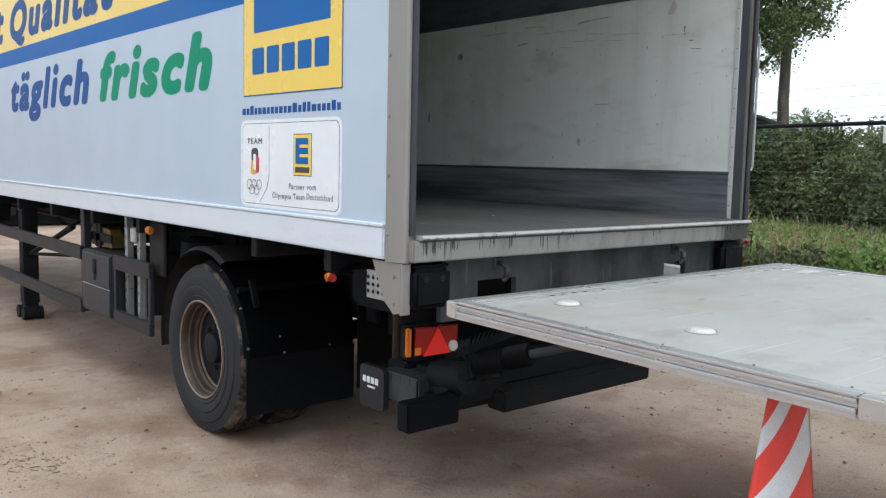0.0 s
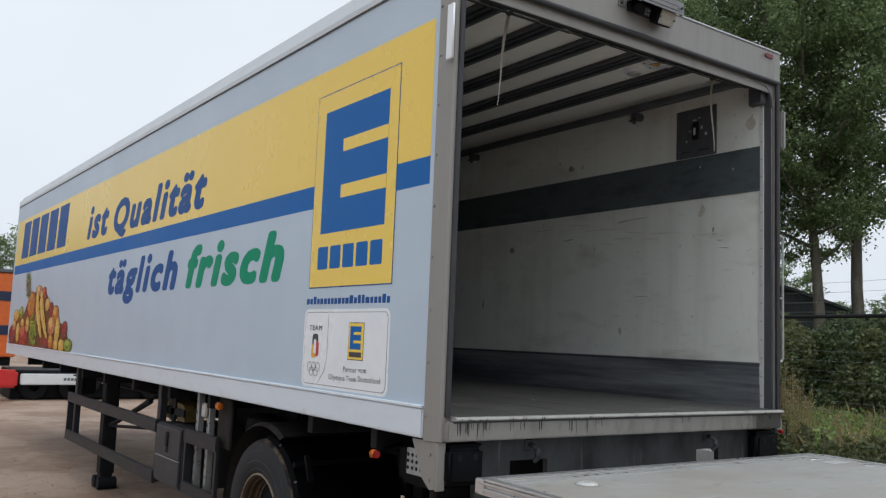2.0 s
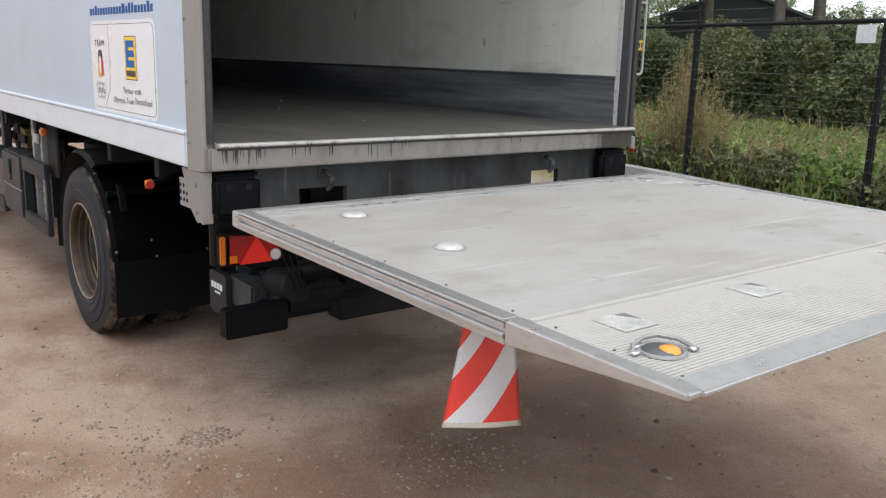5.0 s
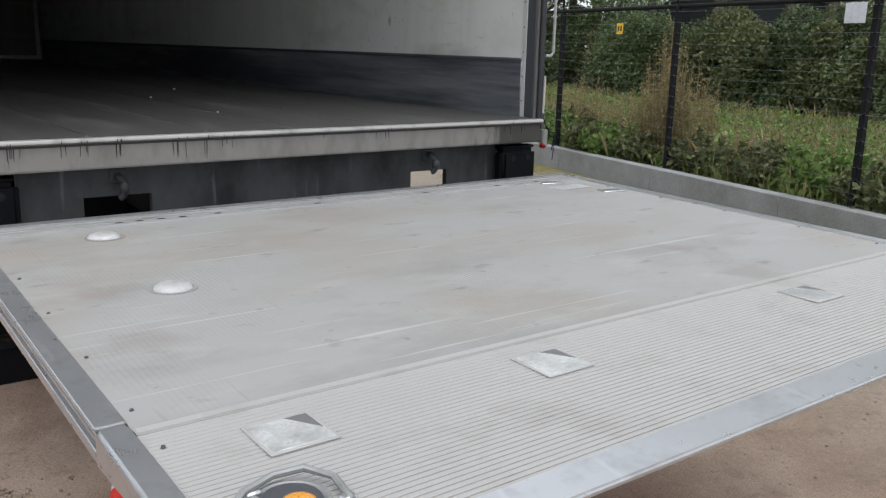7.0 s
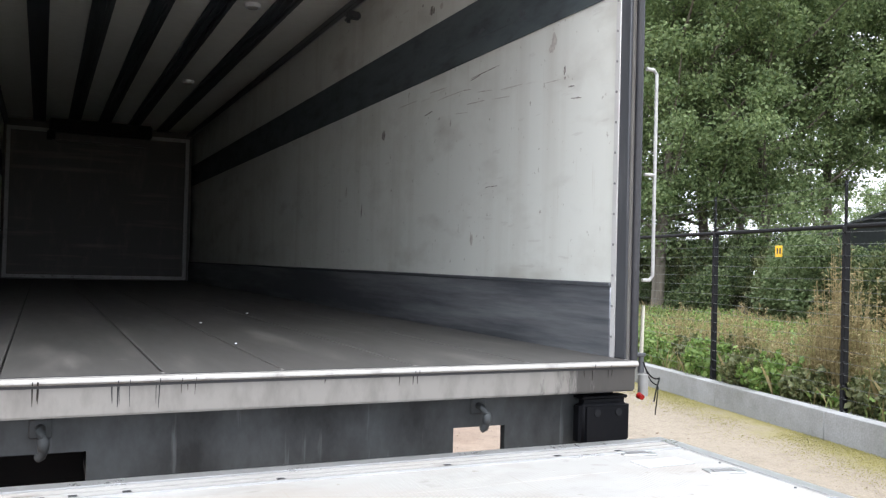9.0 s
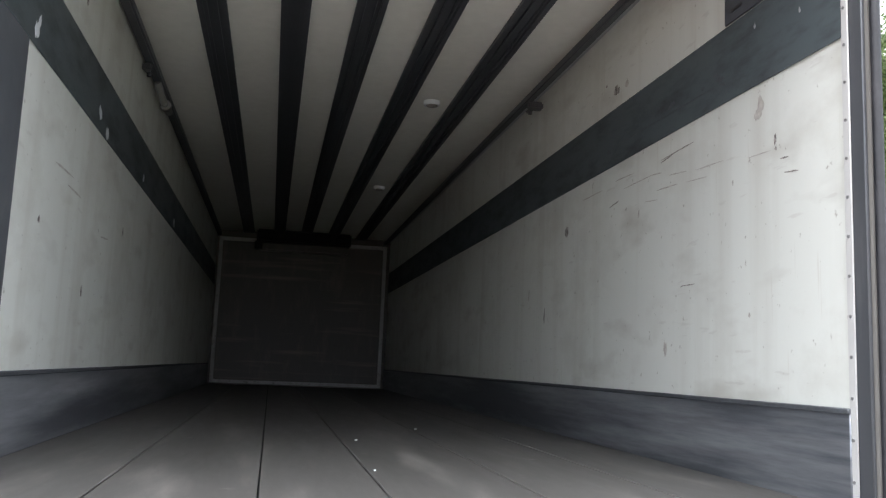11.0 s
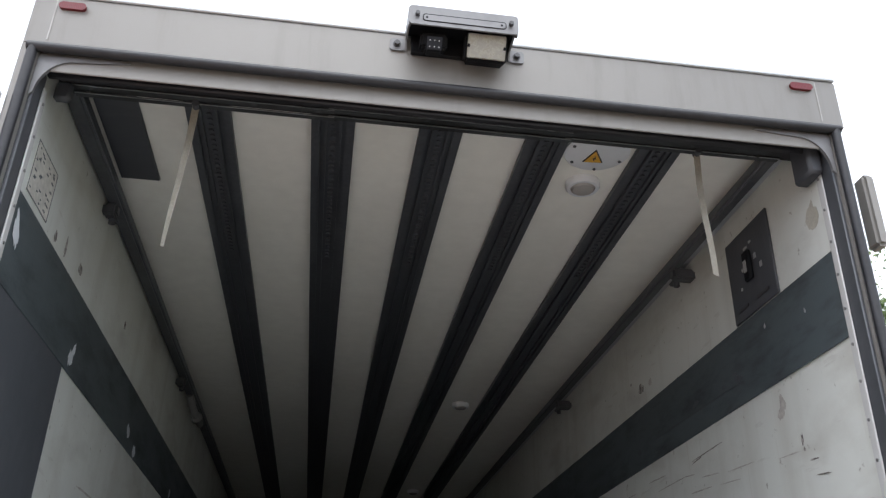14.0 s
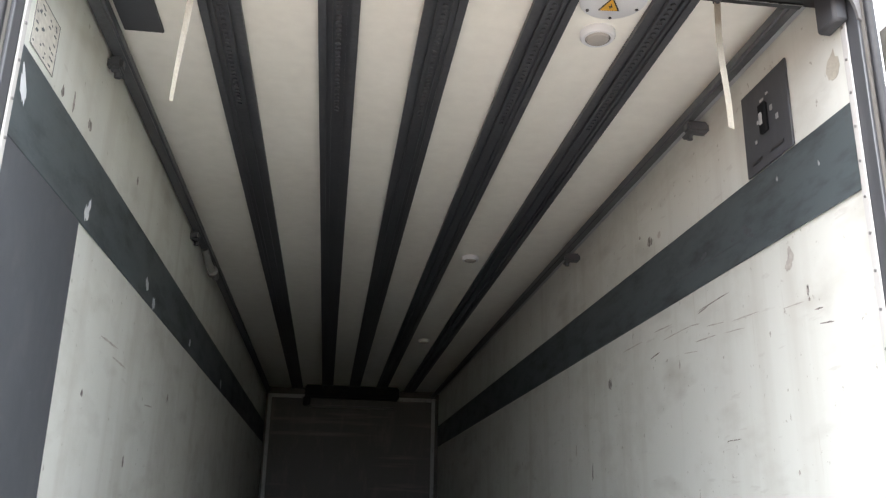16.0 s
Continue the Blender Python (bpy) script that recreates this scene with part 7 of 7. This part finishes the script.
TREES = [tree_meshes(2, 17.0, 3.2, 4.6, 74000, 0.13), tree_meshes(7, 15.0, 2.9, 5.0, 68000, 0.13), tree_meshes(13, 18.5, 3.6, 5.4, 80000, 0.13), tree_meshes(19, 13.5, 3.2, 2.2, 56000, 0.13), tree_meshes(23, 13.5, 3.4, 1.6, 12000, 0.30)]


def tree(x, y, kind, turn, size=1.0):
    t = thing("tree", "tall slender tree with a bare lower trunk and ragged green crown", "tree", group="row of trees behind the fence")
    t.matrix_basis = Matrix()
    for name, me in zip(("trunk", "crown"), TREES[kind]):
        ob = new(name, me)
        ob.parent = t
    t.matrix_basis = Matrix.LocRotScale((x, y, 0.15), Euler((0, 0, turn)), (size, size, size))


for az, d, kind, turn, size in ((40.2, 37, 3, 2.0, 1.0), (42.2, 33, 3, 1.0, 1.0), (44.5, 35, 3, 3.0, 0.98), (47.5, 34, 3, 4.4, 1.0), (46, 40, 1, 1.0, 0.95), (51, 39, 0, 4.4, 0.98), (54.3, 38, 2, 5.0, 0.94), (58.3, 37, 0, 0.0, 1.10), (61.2, 38, 2, 2.3, 1.18), (72.5, 38, 0, 3.3, 1.1), (77, 38, 2, 0.7, 1.0)):
    tree(-2.1 + d * math.sin(radians(az)), -3.4 + d * math.cos(radians(az)), kind, turn, size)

for az, d, kind, sz in ((60.5, 95, 4, 0.5), (62.8, 100, 4, 0.55), (57, 110, 4, 0.9), (53, 110, 4, 0.9), (49, 100, 4, 0.9), (45, 100, 4, 0.9)):
    tree(-2.1 + d * math.sin(radians(az)), -3.4 + d * math.cos(radians(az)), kind, az, sz)

# ---- hedge, weeds, grass ----
rng = np.random.default_rng(31)


def bush(name, u, v, ru, rv, h, count, leaf, material, label, group):
    """A rounded shrub of many leaves with a ragged outline, standing in the verge."""
    lumps = [(rng.uniform(-0.7, 0.7) * ru, rng.uniform(-0.5, 0.5) * rv, rng.uniform(0.12, 0.86) * h, rng.uniform(0.22, 0.46)) for _ in range(15)]
    cs = []
    for lu, lv, lz, lr in lumps:
        q = rng.normal(size=(count // 15, 3))
        q /= np.linalg.norm(q, axis=1)[:, None]
        q *= rng.uniform(0.35, 1.0, (len(q), 1)) ** 0.5
        cs.append(np.array([lu, lv, lz]) + q * (ru * lr, rv * lr, h * lr * 0.75))
    c = np.concatenate(cs)
    c[:, 2] = np.abs(c[:, 2])
    p = ALONG @ Vector((u, v, 0.18))
    vv, ff = leaves(rng, c, leaf)
    base = thing(name, label, "shrub", tuple(p), group=group)
    rot = np.array(ALONG.to_3x3())
    ob = new("foliage", from_arrays("foliage", (vv @ rot.T).tolist(), ff.tolist(), material))
    ob.parent = base
    bm = bmesh.new()
    for k in range(5):
        a = k * 1.3
        rod(bm, (0.05 * math.cos(a), 0.05 * math.sin(a), -0.05), (ru * 0.35 * math.cos(a), rv * 0.35 * math.sin(a), h * 0.7), 0.012, seg=5, r2=0.005)
    st = new("stalk", finish("stalk", bm, M_BARK))
    st.parent = base
    tagged(st, kind="stuff")


for k in range(40):
    back = k >= 22
    tall = (2.15, 2.4, 2.0, 2.3, 1.95, 2.5)[k % 6] + rng.uniform(-0.15, 0.2) + 0.15 * back
    green = (M_LEAFDARK, M_LEAFMID, M_LEAFDARK, M_LEAFPALE, M_LEAFMID)[k % 5]
    u = -10 + 1.8 * k if not back else -10 + 2.2 * (k - 22)
    bush("hedge_bush", u + rng.uniform(-0.4, 0.4), 9.6 + rng.uniform(-0.7, 0.7) + 1.7 * back, rng.uniform(1.5, 2.0), 1.5, tall, 10500, rng.uniform(0.075, 0.115), green, "dense dark green hedge shrub behind the fence", "hedge shrubs")


def weed(u, v, h, spread, stems, material, label, group, leaf=0.035, aspect=0.6):
    """A clump of upright stems with small leaves and seed heads along them."""
    bm = bmesh.new()
    cs = []
    for k in range(stems):
        a, q = rng.uniform(0, math.tau), spread * math.sqrt(rng.uniform(0, 1))
        top = Vector((math.cos(a) * q, math.sin(a) * q, h * rng.uniform(0.55, 1.0) * (1 - 0.35 * q / spread)))
        foot = Vector((top.x * 0.35, top.y * 0.35, -0.03))
        mid = (foot + top) / 2 + Vector((top.x * 0.12, top.y * 0.12, 0.0))
        rod(bm, foot, mid, 0.006, seg=4, r2=0.004, caps=False)
        rod(bm, mid, top, 0.004, seg=4, r2=0.0015, caps=False)
        t = rng.uniform(0.15, 1.0, (46, 1))
        line = np.where(t < 0.5, np.array(foot) * (1 - 2 * t) + np.array(mid) * 2 * t, np.array(mid) * (2 - 2 * t) + np.array(top) * (2 * t - 1))
        cs.append(line + rng.normal(scale=0.045, size=(46, 3)) * (1.3 - t))
    vv, ff = leaves(rng, np.concatenate(cs), leaf, aspect=aspect)
    p = ALONG @ Vector((u, v, 0.18))
    base = thing("tall_weed", label, "plant", tuple(p), group=group)
    for nm, me in (("stalk", finish("stalk", bm, M_DRY)), ("foliage", from_arrays("foliage", vv.tolist(), ff.tolist(), material))):
        ob = new(nm, me)
        ob.parent = base
        if nm == "stalk":
            tagged(ob, kind="stuff")


for u, v, h, sp, st in ((0.75, 0.60, 2.1, 0.30, 90), (0.35, 0.75, 1.5, 0.30, 50), (1.20, 0.70, 1.5, 0.32, 60), (1.75, 0.75, 1.0, 0.45, 50), (2.75, 0.9, 1.15, 0.45, 46), (3.25, 0.8, 1.3, 0.4, 40), (3.9, 0.9, 1.0, 0.45, 40), (-0.55, 0.8, 0.9, 0.40, 34), (-1.4, 1.2, 0.7, 0.4, 26), (4.8, 0.8, 1.1, 0.4, 36)):
    weed(u, v, h, sp, st, M_DRY, "tall dry brown weed standing by the fence", "dry weeds", 0.06, 0.18)
for u in (3.7, 3.1, 2.8, 2.3, 1.9, 1.5, 0.9, -0.2, -0.7, -1.1, -1.9, -2.7, -3.6, -4.4, 4.5, 5.4, 6.3):
    weed(u, 0.25 + rng.uniform(0, 0.7), rng.uniform(0.45, 0.8), 0.45, 44, M_WEED if rng.uniform() < 0.6 else M_LEAFMID, "leafy green weed standing by the fence", "green weeds", leaf=0.075)


def carpet(count, u0, u1, v0, v1, top, leaf, material, name, label, seed):
    """Low broad leaves over the verge, thick in patches."""
    u, v = rng.uniform(u0, u1, count), rng.uniform(v0, v1, count)
    d = np.array([noise.noise(Vector((a * 0.6, b * 0.6, seed))) for a, b in zip(u, v)])
    keep = d > rng.uniform(-0.6, 0.35, count)
    c = np.stack([u, v, 0.18 + np.abs(rng.uniform(0, 1, count)) * top * (0.4 + np.clip(d + 0.4, 0, 1))], 1)[keep]
    m3 = np.array(ALONG)
    vv, ff = leaves(rng, c @ m3[:3, :3].T + m3[:3, 3], leaf, aspect=0.7)
    tagged(new(name, from_arrays(name, vv.tolist(), ff.tolist(), material)), label, "weeds", kind="stuff")


carpet(42000, -10, 18, 0.1, 8.5, 0.28, 0.075, M_WEED, "low_weeds", "patches of broad-leaved green weeds behind the fence", 4)
carpet(22000, -10, 18, 0.1, 8.5, 0.30, 0.06, M_LEAFMID, "olive_weeds", "patches of low olive weeds behind the fence", 9)


def blades(count, u0, u1, v0, v1, h0, h1, width, material, name, label):
    u, v = rng.uniform(u0, u1, count), v0 + (v1 - v0) * rng.uniform(0, 1, count) ** 1.2
    keep = [noise.noise(Vector((a * 0.45, b * 0.45, 5))) > rng.uniform(-0.7, 0.25) for a, b in zip(u, v)]
    u, v = u[keep], v[keep]
    k = len(u)
    a, h = rng.uniform(0, math.tau, k), rng.uniform(h0, h1, k)
    lean = rng.normal(scale=0.35, size=(k, 2)) * h[:, None]
    base = np.stack([u, v, np.full(k, 0.17)], 1)
    side = np.stack([np.cos(a), np.sin(a), 0 * a], 1) * width * rng.uniform(0.6, 1.4, (k, 1))
    mid = base + np.concatenate([lean * 0.35, (h * 0.6)[:, None]], 1)
    tip = base + np.concatenate([lean, h[:, None]], 1)
    pts = np.stack([base - side * 0.6, base + side * 0.6, mid + side, tip, mid - side], 1).reshape(-1, 3)
    m3 = np.array(ALONG)
    pts = pts @ m3[:3, :3].T + m3[:3, 3]
    f = np.arange(5 * k).reshape(-1, 5)
    tagged(new(name, from_arrays(name, pts.tolist(), f.tolist(), material)), label, "grass", kind="stuff")


blades(30000, -12, 24, 0.1, 8.8, 0.08, 0.26, 0.012, M_GRASS, "grass", "unmown green grass and weeds behind the fence")
blades(9000, -12, 24, 0.05, 8.6, 0.15, 0.5, 0.007, M_DRY, "dry_grass", "dry brown grass along the fence")
# yellow-green moss strip in front of the kerb
k = 120000
u, v = rng.uniform(-7, 12, k), -0.20 - np.abs(rng.normal(scale=0.42, size=k))
keep = [noise.noise(Vector((a * 1.1, b * 1.6, 2))) > rng.uniform(-0.45, 0.15) for a, b in zip(u, v)]
c = np.stack([u[keep], v[keep], rng.uniform(0.0, 0.02, sum(keep))], 1)
m3 = np.array(ALONG)
vv, ff = leaves(rng, c @ m3[:3, :3].T + m3[:3, 3], 0.013)
vv[:, 2] = np.abs(vv[:, 2]) * 0.6 - 0.045
tagged(new("moss", from_arrays("moss", vv.tolist(), ff.tolist(), M_MOSS)), "yellow-green moss along the kerb", "moss", kind="stuff")

# ---- barn ----
barn = thing("barn", "dark green clad barn with a low grey gable roof", "barn", (31, 19.5, 0.1))
bx = Matrix.Translation((31.2, 19.0, 0.1)) @ Matrix.Rotation(radians(34), 4, "Z")
bm = bmesh.new()
prism(bm, [(-5.8, 0), (5.8, 0), (5.8, 2.4), (0, 4.55), (-5.8, 2.4)], bx @ Matrix(((0, 0, 1, 0), (-1, 0, 0, 0), (0, 1, 0, 0), (0, 0, 0, 1))), 20)
part("wall", bm, M_BARNWALL, barn, smooth=False)
for s in (1, -1):
    bm = bmesh.new()
    o = [(s * 6.2, 2.26), (s * 6.2, 2.38), (0, 4.68), (0, 4.56)]
    prism(bm, o, bx @ Matrix(((0, 0, 1, -0.4), (-1, 0, 0, 0), (0, 1, 0, 0), (0, 0, 0, 1))), 21)
    part("roof", bm, M_BARNROOF, barn, smooth=False)

# ---- parked lorry and far trees beyond the trailer's front ----
lorry = thing("parked_lorry", "orange and navy box lorry parked far behind the trailer", "lorry", (-3, 22, 0))
slab("cargo_box", (-8.2, 1.86, 22.0, 24.5, 0.74, 2.96), M_ORANGE, lorry, "orange curtain side with navy stripes", bevel=0.03)
for z in (2.21, 1.32):
    slab("navy_stripe", (-8.15, 1.80, 21.985, 22.0, z, z + 0.25), M_NAVYTARP, lorry, bevel=0)
slab("chassis", (-8.2, 1.80, 22.3, 24.2, 0.50, 0.74), M_CHASSIS, lorry, bevel=0.01)
slab("top_edge", (-8.2, 1.88, 21.97, 24.52, 2.96, 3.05), M_BARNROOF, lorry, bevel=0.01)
for x in (-6.8, -5.5, 0.4):
    bm = bmesh.new()
    lathe(bm, [(0.0, 0.12), (0.0, 0.3), (0.02, 0.46), (0.06, 0.5), (0.26, 0.5), (0.28, 0.3)], (x, 22.35, 0.455), "y", 32)
    part("lorry_wheel", bm, M_TYRE, lorry)
carrier = thing("flat_trailer", "low dark flat trailer with a white side beam", "trailer", (3, 21, 0))
slab("side_beam", (1.28, 2.69, 17.5, 17.6, 0.305, 0.545), M_WHITEPAINT, carrier, "white beam with small dark bars of print", bevel=0.02, seg=2)
slab("side_beam", (2.98, 6.8, 17.55, 17.65, 0.335, 0.515), M_WHITEPAINT, carrier, "white beam", bevel=0.02, seg=2)
for k in range(6):
    slab("print_bar", (2.16 + 0.075 * k, 2.215 + 0.075 * k, 17.495, 17.5, 0.40, 0.455), M_BAND, carrier, bevel=0)
slab("deck", (1.15, 6.8, 17.70, 19.3, 0.30, 0.62), M_CHASSIS, carrier, bevel=0.02)
slab("beam_bracket", (2.70, 2.97, 17.62, 17.70, 0.20, 0.62), M_CHASSIS, carrier, bevel=0.01)
bm = bmesh.new()
rod(bm, (2.84, 17.615, 0.43), (2.84, 17.625, 0.43), 0.04, seg=16)
part("bracket_hole", bm, M_WHITEPAINT, carrier)
slab("underside", (1.15, 6.8, 17.9, 19.2, -0.02, 0.30), M_CHASSIS, carrier, bevel=0.02)
slab("rear_light_box", (0.55, 1.22, 17.45, 17.8, 0.24, 0.62), M_REDBOX, carrier, "red box at the end of the beam", bevel=0.05, seg=2)
for x in (1.6, 2.4, 4.2):
    bm = bmesh.new()
    lathe(bm, [(0.0, 0.1), (0.0, 0.2), (0.02, 0.27), (0.05, 0.29), (0.2, 0.29), (0.22, 0.2)], (x, 17.72, 0.245), "y", 28)
    part("carrier_wheel", bm, M_CHASSIS, carrier)
for az, d, kind, sz in ((-4, 75, 4, 0.9), (1, 80, 4, 0.95), (5.5, 78, 4, 0.85), (9.5, 82, 4, 0.9), (-9, 80, 4, 0.9)):
    tree(-2.3 + d * math.sin(radians(az)), -3.2 + d * math.cos(radians(az)), kind, az, sz * 0.8)

# ---- loose bits on the ground ----
rng = np.random.default_rng(77)
verts, faces = [], []
for k in range(11000):
    if k < 9300:
        x, y = rng.uniform(-5, 6.5), rng.uniform(-4, 9)
    else:
        cx, cy = ((0.063, 0.163), (-0.9, 2.0), (-0.33, 0.24), (0.85, -0.6), (-0.34, -0.14), (0.063, 0.163))[k % 6]
        wide = 0.050 if k % 6 in (0, 5) else 0.26
        x, y = cx + rng.normal(scale=wide), cy + rng.normal(scale=wide * 0.75)
    if k < 9300 and noise.noise(Vector((x * 0.8, y * 0.8, 7))) < rng.uniform(-0.45, 0.3):
        continue
    r = rng.uniform(0.003, 0.009) if k % 14 else rng.uniform(0.009, 0.018)
    if k >= 9300 and k % 6 in (0, 5):
        r = rng.uniform(0.005, 0.016)
    z = ground_height(x, y)
    b = len(verts)
    a = rng.uniform(0, 6.3)
    wob = [rng.uniform(0.75, 1.3) for _ in range(5)]
    for q, lift_up in ((1.0, -0.002), (0.72, r * rng.uniform(0.4, 0.7))):
        for i in range(5):
            t = a + i * math.tau / 5
            verts.append((x + r * q * wob[i] * math.cos(t), y + r * q * wob[i] * math.sin(t), z + lift_up))
    verts.append((x + r * 0.1, y, z + r * rng.uniform(0.6, 0.9)))
    for i in range(5):
        n2 = (i + 1) % 5
        faces += [(b + i, b + n2, b + 5 + n2, b + 5 + i), (b + 5 + i, b + 5 + n2, b + 10)]
tagged(new("pebbles", from_arrays("pebbles", verts, faces, M_PEBBLE)), "scattered small pebbles and crumbs on the dirt", "pebbles", kind="stuff")
verts, faces = [], []
for k in range(3000):
    x, y = rng.uniform(-5, 5.5), rng.uniform(-4, 9)
    if noise.noise(Vector((x * 0.9, y * 0.9, 21))) < rng.uniform(-0.3, 0.35):
        continue
    r = rng.uniform(0.004, 0.011) if k % 9 else rng.uniform(0.012, 0.024)
    z, a, b = ground_height(x, y), rng.uniform(0, 6.3), len(verts)
    for i in range(6):
        t = a + i * math.tau / 6
        verts.append((x + r * math.cos(t) * rng.uniform(0.5, 1.4), y + r * math.sin(t) * rng.uniform(0.5, 1.4), z - 0.002))
    verts.append((x + r * 0.3, y, z + r * rng.uniform(0.35, 0.7)))
    faces += [(b + i, b + (i + 1) % 6, b + 6) for i in range(6)]
tagged(new("clods", from_arrays("clods", verts, faces, M_CLOD)), "small dark clods and leaf crumbs on the dirt", "clods", kind="stuff")
bm = bmesh.new()
for k in range(240):
    if k < 120:
        x, y = rng.uniform(-4, 5), rng.uniform(-3.5, 8)
    else:
        cx, cy = ((-2.2, 2.6), (-0.9, 2.0), (-1.0, 3.6), (-1.2, 5.5))[k % 4]
        x, y = cx + rng.normal(scale=0.13), cy + rng.normal(scale=0.13)
    z, a, ln = ground_height(x, y), rng.uniform(0, 6.3), rng.uniform(0.012, 0.045)
    rod(bm, (x, y, z + 0.003), (x + ln * math.cos(a), y + ln * math.sin(a), z + 0.006), rng.uniform(0.001, 0.0026), seg=4)
solid("twigs", bm, M_TWIG, "scattered dead twigs and leaf litter", "litter", kind="stuff")
# cables hanging at the trailer's far rear corner
for k, mt in enumerate((M_CHASSIS, M_PLASTIC)):
    bm = bmesh.new()
    loop = []
    for t in np.linspace(0, 1, 22):
        a = -2.2 + 4.7 * t
        loop.append((2.662 + 0.028 * math.cos(a) * (1 - 0.3 * k) + 0.03 * t, 0.03 - 0.02 * math.sin(a * 0.7), 1.275 - (0.15 + 0.05 * k) * t + 0.030 * math.sin(a * 1.3)))
    pipe(bm, loop, 0.0030 - 0.0008 * k, 7)
    part("hanging_cable", bm, mt, trailer, "loose cable end hanging at the corner")
bm = bmesh.new()
rod(bm, (2.645, 0.06, 1.30), (2.650, 0.06, 1.478), 0.0075, seg=10, r2=0.006)
rm = part("marker_rod", bm, M_STRAP, trailer, "pale yellowish marker rod beside the corner post")
bm = bmesh.new()
rod(bm, (2.644, 0.06, 1.225), (2.645, 0.06, 1.30), 0.013, seg=12, r2=0.009)
box(bm, 2.598, 2.66, 0.048, 0.072, 1.285, 1.300, bevel=0.004)
part("rod_socket", bm, M_POSTDARK, rm)
bm = bmesh.new()
rod(bm, (2.640, 0.04, 1.14), (2.640, 0.04, 1.22), 0.019, seg=14)
part("connector", bm, M_PERF, trailer, "grey cable connector")
bm = bmesh.new()
rod(bm, (2.590, 0.0, 1.150), (2.590, -0.022, 1.145), 0.013, seg=14, r2=0.010)
part("cable_plug", bm, M_REDLENS, trailer, "small red plug")
